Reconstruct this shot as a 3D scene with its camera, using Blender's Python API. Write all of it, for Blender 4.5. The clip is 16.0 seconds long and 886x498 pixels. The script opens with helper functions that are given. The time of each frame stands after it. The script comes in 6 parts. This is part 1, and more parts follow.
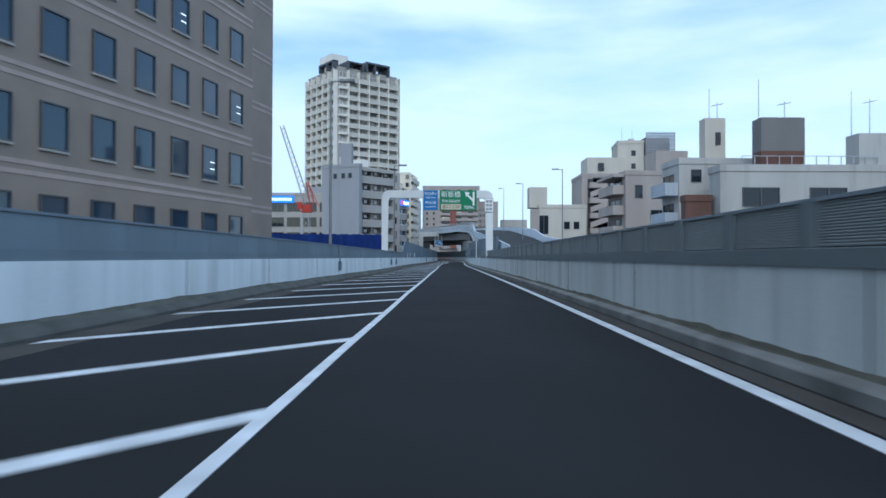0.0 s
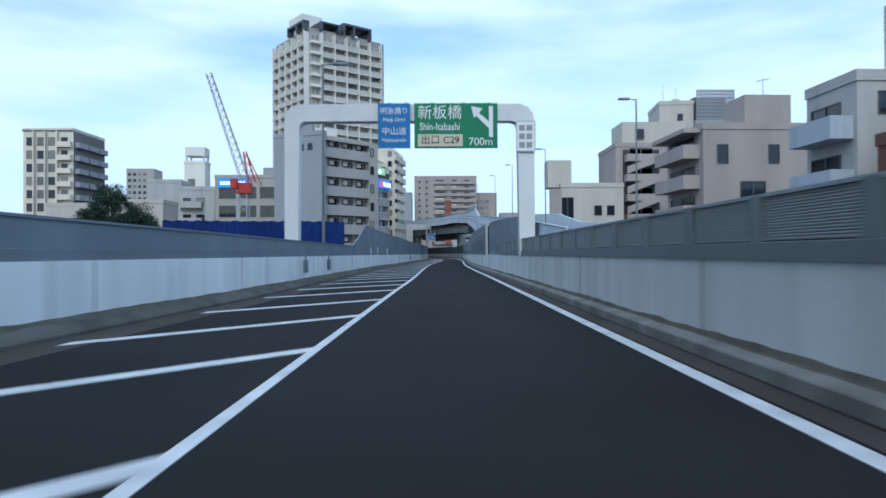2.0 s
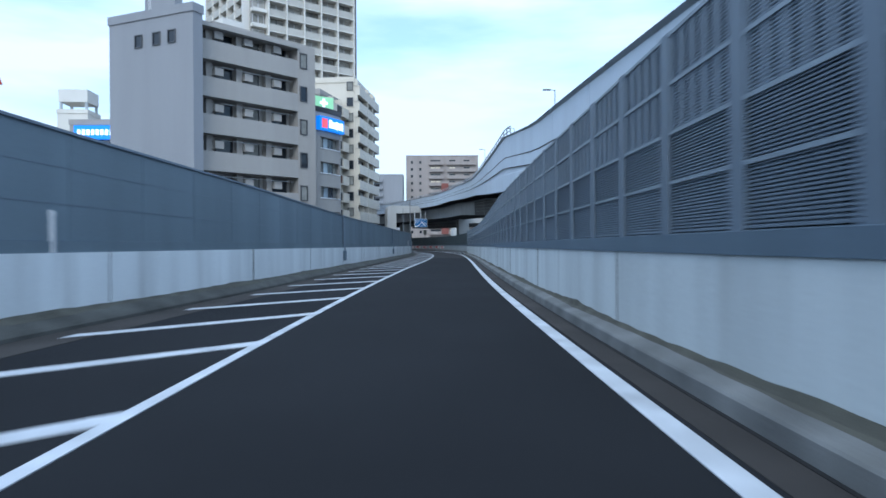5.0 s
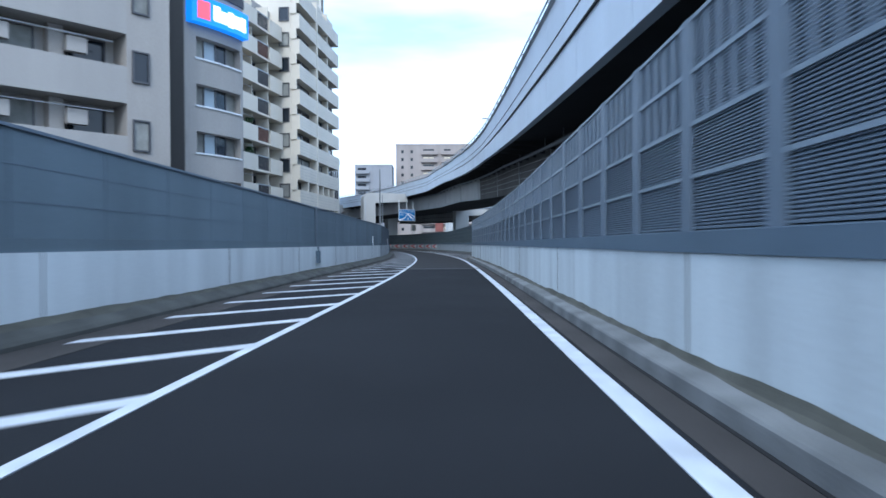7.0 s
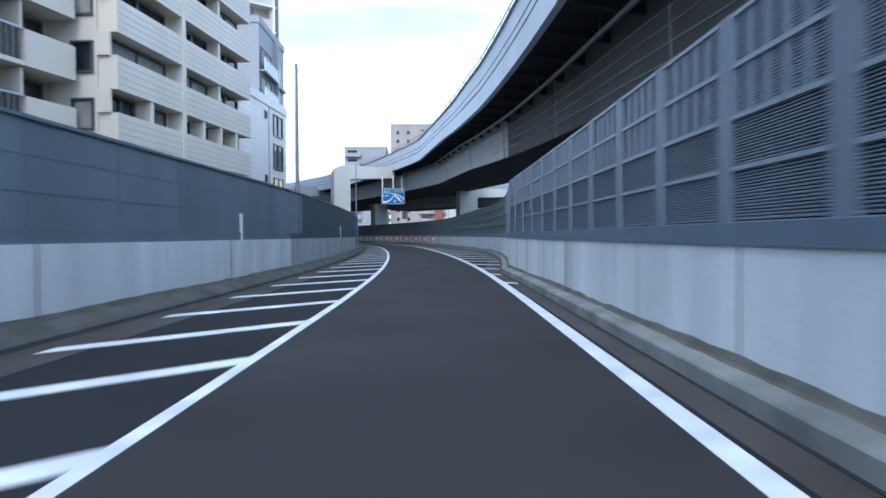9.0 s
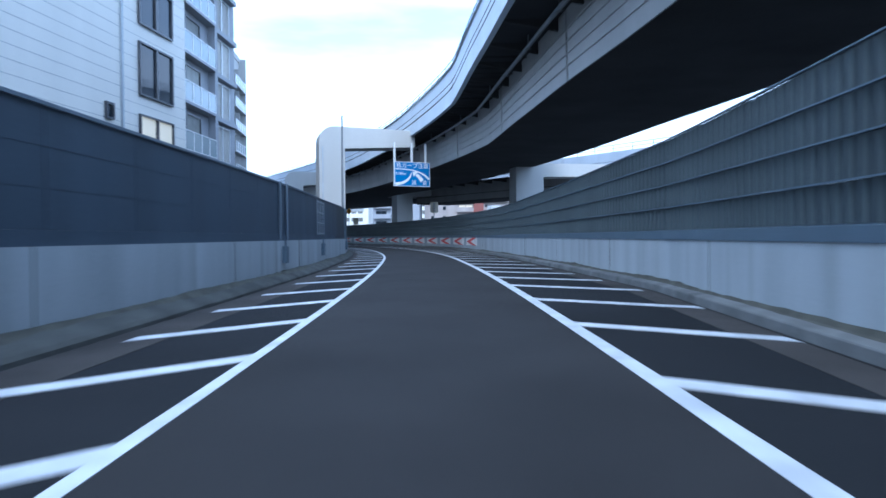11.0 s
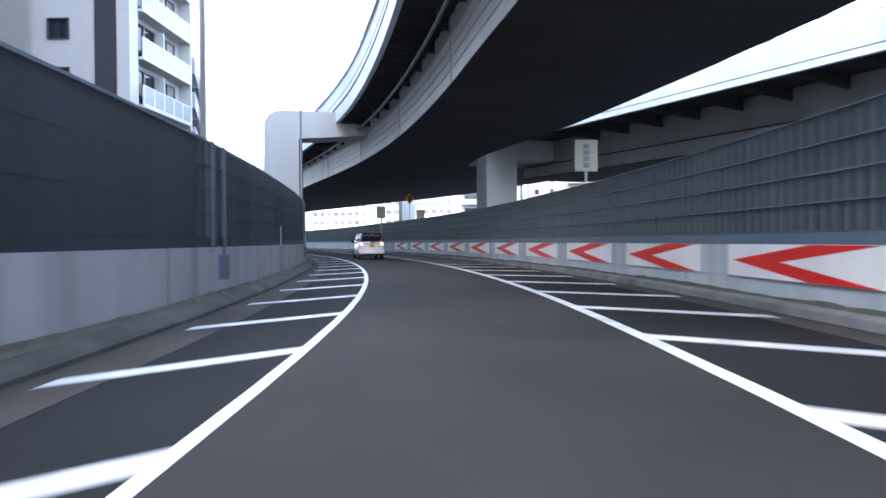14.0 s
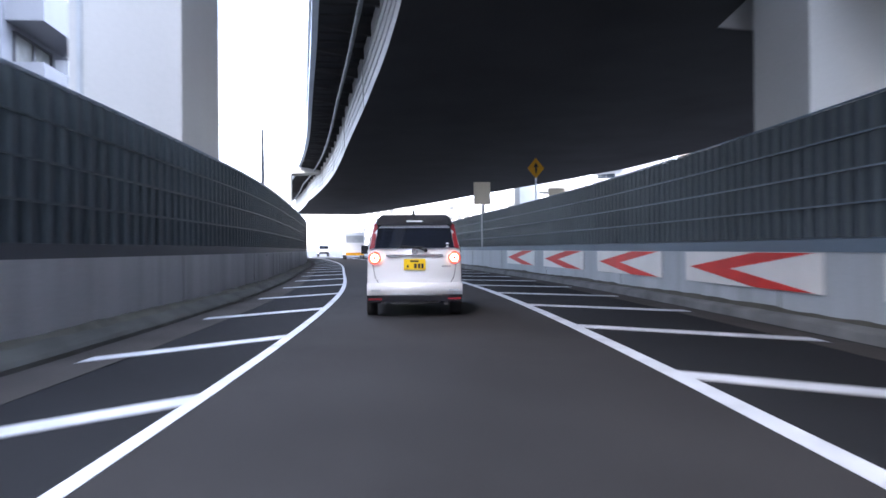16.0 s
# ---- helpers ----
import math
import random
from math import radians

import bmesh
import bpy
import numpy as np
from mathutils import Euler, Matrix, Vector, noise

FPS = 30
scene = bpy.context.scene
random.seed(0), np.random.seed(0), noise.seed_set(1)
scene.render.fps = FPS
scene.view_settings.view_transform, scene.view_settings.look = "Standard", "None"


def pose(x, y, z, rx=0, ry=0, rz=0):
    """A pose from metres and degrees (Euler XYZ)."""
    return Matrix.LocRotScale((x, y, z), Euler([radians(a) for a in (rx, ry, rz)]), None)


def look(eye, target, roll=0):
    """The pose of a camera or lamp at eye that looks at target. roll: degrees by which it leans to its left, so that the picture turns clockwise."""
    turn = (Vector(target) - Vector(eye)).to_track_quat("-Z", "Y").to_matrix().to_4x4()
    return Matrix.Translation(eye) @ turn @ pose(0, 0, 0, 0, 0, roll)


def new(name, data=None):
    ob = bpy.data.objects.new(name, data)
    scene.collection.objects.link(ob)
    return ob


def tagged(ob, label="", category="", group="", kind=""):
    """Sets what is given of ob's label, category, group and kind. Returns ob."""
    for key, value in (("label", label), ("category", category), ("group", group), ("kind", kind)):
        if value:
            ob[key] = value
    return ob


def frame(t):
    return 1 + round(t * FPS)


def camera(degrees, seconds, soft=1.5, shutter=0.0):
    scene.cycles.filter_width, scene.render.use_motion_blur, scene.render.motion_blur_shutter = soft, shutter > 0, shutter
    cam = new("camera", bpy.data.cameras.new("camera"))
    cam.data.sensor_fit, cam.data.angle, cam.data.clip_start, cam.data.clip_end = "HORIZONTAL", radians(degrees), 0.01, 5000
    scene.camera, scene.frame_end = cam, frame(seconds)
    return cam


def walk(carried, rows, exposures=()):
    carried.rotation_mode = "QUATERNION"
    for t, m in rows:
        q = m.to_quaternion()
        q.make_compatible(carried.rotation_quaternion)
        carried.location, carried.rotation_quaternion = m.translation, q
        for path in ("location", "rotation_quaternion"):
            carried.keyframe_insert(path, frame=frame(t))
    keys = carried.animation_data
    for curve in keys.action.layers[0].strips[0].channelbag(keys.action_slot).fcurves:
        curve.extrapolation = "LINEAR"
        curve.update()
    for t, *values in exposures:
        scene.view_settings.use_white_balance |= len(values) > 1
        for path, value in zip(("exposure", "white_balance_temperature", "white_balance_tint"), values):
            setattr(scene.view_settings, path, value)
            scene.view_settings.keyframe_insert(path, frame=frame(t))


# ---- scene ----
# camera and its way: seconds, eye, yaw, pitch, roll
cam = camera(66.4, 16.0, 1.6, 0.35)
PATH = [
    (0.0, -0.147, 0.605, 1.050, -0.17, 0.68, -0.17),
    (0.5, -0.079, 7.832, 1.050, -0.40, 0.68, 0.03),
    (1.0, 0.080, 15.124, 1.050, -0.41, 0.67, 0.18),
    (1.5, 0.272, 22.593, 1.050, -0.47, 0.43, 0.29),
    (2.0, 0.473, 30.266, 1.050, -0.57, 0.39, 0.31),
    (2.5, 0.683, 38.117, 1.050, -0.66, 0.18, 0.27),
    (3.0, 0.924, 45.767, 1.050, -0.71, 0.03, 0.41),
    (3.5, 1.132, 53.240, 1.050, -0.58, -0.12, 0.37),
    (4.0, 1.284, 60.519, 1.050, -0.50, -0.29, 0.32),
    (6.5, 2.034, 95.911, 1.050, -1.22, -0.33, 0.34),
    (7.0, 2.280, 102.838, 1.050, -1.18, -0.43, 0.34),
    (7.5, 2.625, 109.622, 1.050, -1.15, -0.71, 0.29),
    (8.0, 2.752, 116.210, 1.050, -1.06, -1.04, 0.26),
    (8.5, 2.866, 122.638, 1.050, -1.15, -1.27, 0.19),
    (9.0, 2.877, 129.001, 1.050, -1.16, -1.13, 0.27),
    (11.5, 2.706, 162.004, 1.050, 3.30, -1.03, 0.28),
    (12.0, 2.366, 168.849, 1.050, 4.53, -1.10, 0.27),
    (12.5, 1.784, 175.762, 1.050, 5.84, -1.18, 0.44),
    (13.0, 1.050, 182.600, 1.050, 7.30, -1.14, 0.30),
    (13.5, 0.093, 189.580, 1.050, 8.64, -0.87, 0.33),
    (14.0, -1.064, 196.699, 1.050, 10.21, -0.65, 0.41),
    (14.5, -2.476, 203.981, 1.050, 12.23, -0.41, 0.44),
    (15.0, -4.071, 211.112, 1.050, 14.74, -0.41, 0.47),
    (15.5, -5.984, 218.132, 1.050, 17.23, -0.23, 0.36),
    (16.0, -8.167, 225.030, 1.050, 19.93, 0.00, 0.45),
]
EXPOSURES = [(0.0, 0.18, 5850, 3), (4.0, 0.33, 5850, 4), (6.5, 0.80, 5750, 6), (9.0, 1.12, 5850, 9), (11.5, 1.42, 5100, 7), (13.0, 2.12, 5950, 10), (14.5, 2.65, 6500, 16), (16.0, 3.05, 6650, 19)]
walk(cam, [(t, pose(x, y, z, 90 + p, r, a)) for t, x, y, z, a, p, r in PATH], EXPOSURES)

# ---- light ----
world = bpy.data.worlds.new("overcast_sky")
scene.world = world
world.use_nodes = True
wn, wl = world.node_tree.nodes, world.node_tree.links
sky = wn.new("ShaderNodeTexSky")
sky.sky_type, sky.sun_disc = "NISHITA", False
sky.sun_elevation, sky.sun_rotation = radians(37), radians(188)
dim = wn.new("ShaderNodeMix")
dim.data_type, dim.blend_type = "RGBA", "MULTIPLY"
dim.inputs["Factor"].default_value = 1.0
dim.inputs["B"].default_value = (0.15, 0.17, 0.19, 1)
coords = wn.new("ShaderNodeTexCoord")
squash = wn.new("ShaderNodeMapping")
squash.inputs["Scale"].default_value = (1.0, 1.0, 4.5)
clouds = wn.new("ShaderNodeTexNoise")
clouds.inputs["Scale"].default_value, clouds.inputs["Detail"].default_value = 1.7, 6.0
ramp = wn.new("ShaderNodeValToRGB")
ramp.color_ramp.elements[0].position, ramp.color_ramp.elements[0].color = 0.40, (0.22, 0.22, 0.22, 1)
ramp.color_ramp.elements[1].position, ramp.color_ramp.elements[1].color = 0.58, (0.92, 0.92, 0.92, 1)
cover = wn.new("ShaderNodeMix")
cover.data_type = "RGBA"
cover.inputs["B"].default_value = (0.83, 0.985, 1.23, 1)
wl.new(sky.outputs["Color"], dim.inputs["A"])
wl.new(coords.outputs["Generated"], squash.inputs["Vector"])
wl.new(squash.outputs["Vector"], clouds.inputs["Vector"])
wl.new(clouds.outputs["Fac"], ramp.inputs["Fac"])
wl.new(ramp.outputs["Color"], cover.inputs["Factor"])
wl.new(dim.outputs["Result"], cover.inputs["A"])
height, rise, lift = wn.new("ShaderNodeSeparateXYZ"), wn.new("ShaderNodeMapRange"), wn.new("ShaderNodeMix")
rise.inputs["From Min"].default_value, rise.inputs["From Max"].default_value = 0.0, 0.7
rise.inputs["To Min"].default_value, rise.inputs["To Max"].default_value = 0.82, 1.12
lift.data_type, lift.blend_type = "RGBA", "MULTIPLY"
lift.inputs["Factor"].default_value = 1.0
wl.new(coords.outputs["Generated"], height.inputs["Vector"])
wl.new(height.outputs["Z"], rise.inputs["Value"])
wl.new(cover.outputs["Result"], lift.inputs["A"])
wl.new(rise.outputs["Result"], lift.inputs["B"])
wl.new(lift.outputs["Result"], wn["Background"].inputs["Color"])
wn["Background"].inputs["Strength"].default_value = 1.0
sun_data = bpy.data.lights.new("sun", "SUN")
sun_data.energy, sun_data.angle, sun_data.color = 0.9, radians(25), (1.0, 0.95, 0.9)
sun = new("sun", sun_data)
sun.matrix_world = look((0, 0, 50), (4, 30, 27))


# ---- materials ----
def material(name, color, rough=0.7, vary=0.25, scale=1.5, fine=40.0, bump=0.15, metal=0.0, streak=0.0, per_object=0.0, spec=0.3, runs=0.0):
    """A surface with stains at one scale, grain at another and a fine relief; streak: the stains drawn out downwards;
    runs: how dark the narrow trails of dirty water are."""
    m = bpy.data.materials.new(name)
    m.use_nodes = True
    n, l = m.node_tree.nodes, m.node_tree.links
    b = n["Principled BSDF"]
    b.inputs["Specular IOR Level"].default_value = spec
    b.inputs["Roughness"].default_value, b.inputs["Metallic"].default_value = rough, metal
    co = n.new("ShaderNodeTexCoord")
    big, small = n.new("ShaderNodeTexNoise"), n.new("ShaderNodeTexNoise")
    big.inputs["Scale"].default_value, big.inputs["Detail"].default_value = scale, 5.0
    small.inputs["Scale"].default_value, small.inputs["Detail"].default_value = fine, 3.0
    geo = n.new("ShaderNodeNewGeometry")
    where = geo.outputs["Position"]
    stretch = n.new("ShaderNodeMapping")
    stretch.inputs["Scale"].default_value = (1, 1, 0.12 if streak else 1)
    l.new(where, stretch.inputs["Vector"])
    l.new(stretch.outputs["Vector"], big.inputs["Vector"])
    l.new(where, small.inputs["Vector"])
    mix = n.new("ShaderNodeMath")
    mix.operation = "MULTIPLY_ADD"
    l.new(small.outputs["Fac"], mix.inputs[0])
    mix.inputs[1].default_value = 0.35
    l.new(big.outputs["Fac"], mix.inputs[2])
    r = n.new("ShaderNodeValToRGB")
    lo, hi = 1 - vary, 1 + vary * 0.6
    r.color_ramp.elements[0].position, r.color_ramp.elements[1].position = 0.42, 0.92
    r.color_ramp.elements[0].color = (*[c * lo for c in color], 1)
    r.color_ramp.elements[1].color = (*[min(c * hi, 0.95) for c in color], 1)
    l.new(mix.outputs[0], r.inputs["Fac"])
    out = r.outputs["Color"]
    if per_object:
        info, hsv, span = n.new("ShaderNodeObjectInfo"), n.new("ShaderNodeHueSaturation"), n.new("ShaderNodeMapRange")
        span.inputs["To Min"].default_value, span.inputs["To Max"].default_value = 1 - per_object, 1 + per_object
        l.new(info.outputs["Random"], span.inputs["Value"])
        l.new(span.outputs["Result"], hsv.inputs["Value"])
        l.new(out, hsv.inputs["Color"])
        out = hsv.outputs["Color"]
    if runs:
        thin, trail, edge, stain = n.new("ShaderNodeMapping"), n.new("ShaderNodeTexNoise"), n.new("ShaderNodeValToRGB"), n.new("ShaderNodeMix")
        thin.inputs["Scale"].default_value = (1, 1, 0.09)
        thin.inputs["Location"].default_value = (3.7, 1.3, 0)
        trail.inputs["Scale"].default_value, trail.inputs["Detail"].default_value = 1.4, 7.0
        edge.color_ramp.elements[0].position, edge.color_ramp.elements[1].position = 0.56, 0.78
        edge.color_ramp.elements[0].color, edge.color_ramp.elements[1].color = (0, 0, 0, 1), (runs, runs, runs, 1)
        stain.data_type = "RGBA"
        stain.inputs["B"].default_value = (0.13, 0.13, 0.115, 1)
        l.new(where, thin.inputs["Vector"])
        l.new(thin.outputs["Vector"], trail.inputs["Vector"])
        l.new(trail.outputs["Fac"], edge.inputs["Fac"])
        l.new(edge.outputs["Color"], stain.inputs["Factor"])
        l.new(out, stain.inputs["A"])
        out = stain.outputs["Result"]
    l.new(out, b.inputs["Base Color"])
    if bump:
        bp = n.new("ShaderNodeBump")
        bp.inputs["Strength"].default_value, bp.inputs["Distance"].default_value = bump, 0.02
        l.new(small.outputs["Fac"], bp.inputs["Height"])
        l.new(bp.outputs["Normal"], b.inputs["Normal"])
    return m


def glowing(name, color, strength):
    m = bpy.data.materials.new(name)
    m.use_nodes = True
    b = m.node_tree.nodes["Principled BSDF"]
    b.inputs["Base Color"].default_value = (*color, 1)
    b.inputs["Emission Color"].default_value = (*color, 1)
    b.inputs["Emission Strength"].default_value = strength
    return m


def glossy(name, color, rough=0.08, metal=0.0, coat=0.3):
    m = bpy.data.materials.new(name)
    m.use_nodes = True
    b = m.node_tree.nodes["Principled BSDF"]
    b.inputs["Base Color"].default_value = (*color, 1)
    b.inputs["Roughness"].default_value, b.inputs["Metallic"].default_value = rough, metal
    b.inputs["Coat Weight"].default_value = coat
    return m


ASPHALT = material("asphalt", (0.0185, 0.0200, 0.0225), 0.95, 0.30, 0.35, 90, 0.35, spec=0.15)
ASPHALT_LANE = material("paler asphalt", (0.0315, 0.031, 0.0315), 0.9, 0.30, 0.5, 90, 0.35, spec=0.2)
JOINT_PATCH = material("joint concrete", (0.075, 0.078, 0.082), 0.85, 0.3, 1.5, 60, 0.2)
ASPHALT_EDGE = material("dirty asphalt", (0.056, 0.051, 0.047), 0.95, 0.4, 0.8, 60, 0.4)
GROUND = material("city ground", (0.07, 0.07, 0.07), 0.9, 0.3, 0.1, 10, 0.1)
PAINT = material("road paint", (0.62, 0.65, 0.68), 0.6, 0.30, 2.5, 120, 0.1)
WALL_PAINT = material("painted concrete", (0.76, 0.80, 0.80), 0.6, 0.17, 1.1, 30, 0.06, streak=1, runs=0.32)
# stains and runs of real wear, plus a base tone lowered for brightness
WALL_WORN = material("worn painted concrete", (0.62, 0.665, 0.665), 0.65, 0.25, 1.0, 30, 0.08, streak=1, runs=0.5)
# same wall paint, only its tone lowered for brightness
WALL_DULL = material("duller painted concrete", (0.45, 0.485, 0.50), 0.65, 0.2, 1.1, 30, 0.08, streak=1, runs=0.5)
BOARD = material("reflective board", (0.84, 0.82, 0.78), 0.45, 0.08, 1.5, 25, 0.0)
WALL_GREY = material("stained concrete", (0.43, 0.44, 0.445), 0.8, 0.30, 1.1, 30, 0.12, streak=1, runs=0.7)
KERB = material("kerb concrete", (0.195, 0.20, 0.195), 0.9, 0.5, 1.5, 50, 0.3, runs=0.6)
KERB_OLD = material("mossy kerb concrete", (0.095, 0.097, 0.088), 0.95, 0.5, 1.2, 50, 0.4)
DIRT = material("moss and dirt", (0.10, 0.098, 0.080), 0.95, 0.4, 3.0, 60, 0.5)
PANEL = material("barrier panel", (0.165, 0.205, 0.25), 0.45, 0.14, 0.6, 25, 0.03, 0.2, streak=1, per_object=0.05)
PANEL_PLAIN = material("plain barrier panel", (0.170, 0.220, 0.255), 0.55, 0.20, 0.7, 25, 0.03, 0.1, streak=1, per_object=0.07)
# panel tones from mid to dark, ribs too, hold the viaduct's shade
PANEL_MID = material("mid-dark barrier panel", (0.066, 0.090, 0.120), 0.55, 0.25, 0.7, 25, 0.04, 0.1, streak=1, per_object=0.08)
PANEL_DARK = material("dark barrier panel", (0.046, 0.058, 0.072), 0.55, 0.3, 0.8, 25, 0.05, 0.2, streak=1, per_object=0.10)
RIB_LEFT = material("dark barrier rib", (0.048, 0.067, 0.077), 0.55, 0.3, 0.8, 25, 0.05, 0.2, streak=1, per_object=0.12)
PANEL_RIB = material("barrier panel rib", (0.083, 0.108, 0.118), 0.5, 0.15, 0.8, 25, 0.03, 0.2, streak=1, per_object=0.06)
# groove colour is darkened to stand in for the shade between ribs
PANEL_GROOVE = material("barrier groove with shade in its tone", (0.045, 0.058, 0.075), 0.7, 0.25, 0.8, 60, 0.2, 0.1, streak=1, per_object=0.08)
POST = material("barrier post", (0.165, 0.205, 0.25), 0.45, 0.12, 1.0, 30, 0.03, 0.2)
RAIL = material("bright barrier rail", (0.25, 0.30, 0.345), 0.4, 0.12, 1.0, 30, 0.03, 0.2)
PANEL_LIGHT = material("pale barrier panel", (0.235, 0.265, 0.27), 0.5, 0.14, 0.6, 25, 0.03, 0.15, streak=1, per_object=0.05)
STRIP_LIGHT = material("pale barrier foot plate", (0.175, 0.21, 0.225), 0.5, 0.12, 1.0, 30, 0.03, 0.1)
STRIP = material("barrier foot plate", (0.125, 0.17, 0.215), 0.5, 0.12, 1.0, 30, 0.03, 0.1)
LAMP_GREY = material("dull lamp post paint", (0.19, 0.205, 0.215), 0.5, 0.15, 2, 40, 0.03, 0.2)
GALV = material("galvanised steel", (0.42, 0.45, 0.47), 0.45, 0.15, 2, 40, 0.03, 0.4)
WHITE_STEEL = material("white painted steel", (0.66, 0.68, 0.68), 0.45, 0.10, 0.8, 20, 0.02)
GIRDER = material("girder paint", (0.42, 0.415, 0.40), 0.5, 0.16, 0.5, 14, 0.03)
# near-black because the shade under the deck is put into this colour
SOFFIT_SHADED = material("shaded soffit paint", (0.047, 0.047, 0.049), 0.8, 0.18, 0.4, 12, 0.03, spec=0.06)
# bracket tone also has the deck's shade in it
BRACKET = material("dark bracket tone", (0.055, 0.053, 0.053), 0.8, 0.15, 0.8, 12, 0.03, spec=0.1)
PARAPET = material("viaduct parapet", (0.62, 0.68, 0.74), 0.5, 0.10, 0.5, 15, 0.02, streak=1)
# darker, streaked tone of the parapet paint, so it doesn't blow out
PARAPET_GREY = material("grey-blue viaduct parapet", (0.40, 0.44, 0.49), 0.6, 0.14, 0.5, 15, 0.03, streak=1, runs=0.3)
# second soffit tone, with a little less of the deck's shade in it
SOFFIT_PALE = material("paler shaded soffit tone", (0.055, 0.054, 0.052), 0.8, 0.3, 0.4, 12, 0.03, spec=0.06)
# girder colour lowered for the shade below the far deck
GIRDER_FAR = material("far girder, toned down for shade", (0.33, 0.31, 0.285), 0.7, 0.25, 0.6, 14, 0.05, streak=1)
# brownish streaked web, darkened in colour for the shade it stands in
GIRDER_SHADED = material("brown girder with shade in its tone", (0.12, 0.112, 0.105), 0.8, 0.3, 0.6, 14, 0.06, streak=1, runs=0.5)
PIER = material("pier concrete", (0.48, 0.475, 0.45), 0.75, 0.10, 0.5, 15, 0.08, streak=1)
TILE_BROWN = material("brown tile", (0.29, 0.232, 0.19), 0.6, 0.12, 0.6, 25, 0.06)
TILE_PINK = material("pink tile band", (0.44, 0.345, 0.305), 0.6, 0.15, 0.8, 25, 0.06)
TILE_WHITE = material("white tile", (0.70, 0.665, 0.59), 0.5, 0.08, 0.6, 20, 0.05, streak=1)
TILE_GREY = material("grey tile", (0.29, 0.295, 0.31), 0.6, 0.10, 0.5, 20, 0.05, streak=1)
TILE_BEIGE = material("beige tile", (0.37, 0.35, 0.325), 0.65, 0.12, 0.5, 20, 0.05, streak=1)
TILE_DARK = material("dark tile", (0.045, 0.045, 0.05), 0.5, 0.15, 0.5, 20, 0.05)
TILE_RED = material("red brown tile", (0.22, 0.075, 0.06), 0.6, 0.15, 0.6, 20, 0.05)
STONE_DARK = material("dark stone cladding", (0.17, 0.165, 0.16), 0.7, 0.2, 0.5, 15, 0.06, streak=1)
STONE_GREY = material("grey stone cladding", (0.375, 0.35, 0.32), 0.7, 0.2, 0.5, 15, 0.06, streak=1)
GREIGE = material("pale greige tile", (0.65, 0.59, 0.49), 0.6, 0.10, 0.6, 20, 0.05, streak=1)
PINKISH = material("pinkish render", (0.35, 0.305, 0.28), 0.8, 0.15, 0.5, 15, 0.06, streak=1)
CREAM = material("cream render", (0.50, 0.46, 0.40), 0.8, 0.15, 0.5, 15, 0.06, streak=1)
TOWER_RAIL = material("tower balcony panel", (0.50, 0.475, 0.42), 0.7, 0.12, 0.4, 10, 0.03, per_object=0.08)
TOWER_BEIGE = material("tower cladding", (0.36, 0.34, 0.31), 0.7, 0.12, 0.4, 10, 0.03)
TOWER_WHITE = material("tower render", (0.70, 0.67, 0.61), 0.7, 0.08, 0.3, 10, 0.03)
HOUSE_WHITE = material("weathered white render", (0.42, 0.41, 0.39), 0.8, 0.16, 0.5, 12, 0.05, streak=1, runs=0.4)
STEEL_BLUE = material("dark blue-grey steel", (0.075, 0.085, 0.10), 0.5, 0.15, 1, 15, 0.03)
PALE_RENDER = material("pale weathered render", (0.50, 0.49, 0.465), 0.7, 0.12, 0.4, 12, 0.04, streak=1)
RUST = material("rust brown sheet", (0.13, 0.065, 0.05), 0.7, 0.25, 0.5, 12, 0.05, streak=1)
TARP = material("blue tarpaulin", (0.015, 0.05, 0.24), 0.55, 0.2, 0.4, 8, 0.2)
CRANE_RED = material("crane red", (0.42, 0.045, 0.03), 0.5, 0.2, 2, 20, 0.05)
CRANE_WHITE = material("crane white", (0.30, 0.285, 0.28), 0.5, 0.2, 2, 20, 0.05)
LEAF = material("dark leaves", (0.022, 0.045, 0.028), 0.7, 0.4, 2, 20, 0.2, per_object=0.2)
LEAF_BRIGHT = material("plant leaves", (0.045, 0.10, 0.04), 0.6, 0.4, 6, 30, 0.1)
BARK = material("bark", (0.09, 0.07, 0.05), 0.9, 0.3, 4, 30, 0.4)
GLASS = glossy("window glass", (0.012, 0.018, 0.026), 0.06, coat=0.0)
GLASS_OFFICE = glossy("blue reflecting window glass", (0.02, 0.048, 0.08), 0.05, coat=0.5)
GLASS_LIT = glowing("lit window", (0.62, 0.55, 0.42), 0.22)
FRAME = glossy("window frame", (0.06, 0.06, 0.065), 0.4)
FRAME_WHITE = glossy("white window frame", (0.6, 0.6, 0.6), 0.4)
CURTAIN = material("curtained glass", (0.22, 0.22, 0.20), 0.5, 0.25, 3, 20, 0.0, per_object=0.35)
CURTAIN_PALE = material("pane with a drawn cream curtain", (0.36, 0.345, 0.31), 0.5, 0.2, 3, 20, 0.0, per_object=0.3)
FROSTED = glossy("frosted balcony glass", (0.22, 0.27, 0.285), 0.2)
PANE_PALE = glossy("pane with a pale blue blind", (0.30, 0.36, 0.40), 0.15)
SIGN_GREEN = material("sign green", (0.008, 0.19, 0.085), 0.4, 0.08, 1, 20, 0.0)
SIGN_BLUE = material("sign blue", (0.012, 0.16, 0.42), 0.4, 0.08, 1, 20, 0.0)
SIGN_WHITE = material("sign white", (0.78, 0.79, 0.80), 0.4, 0.06, 1, 20, 0.0)
SIGN_CREAM = material("sign cream", (0.62, 0.55, 0.42), 0.4, 0.06, 1, 20, 0.0)
SIGN_RED = material("sign red", (0.74, 0.024, 0.016), 0.4, 0.15, 2, 20, 0.0)
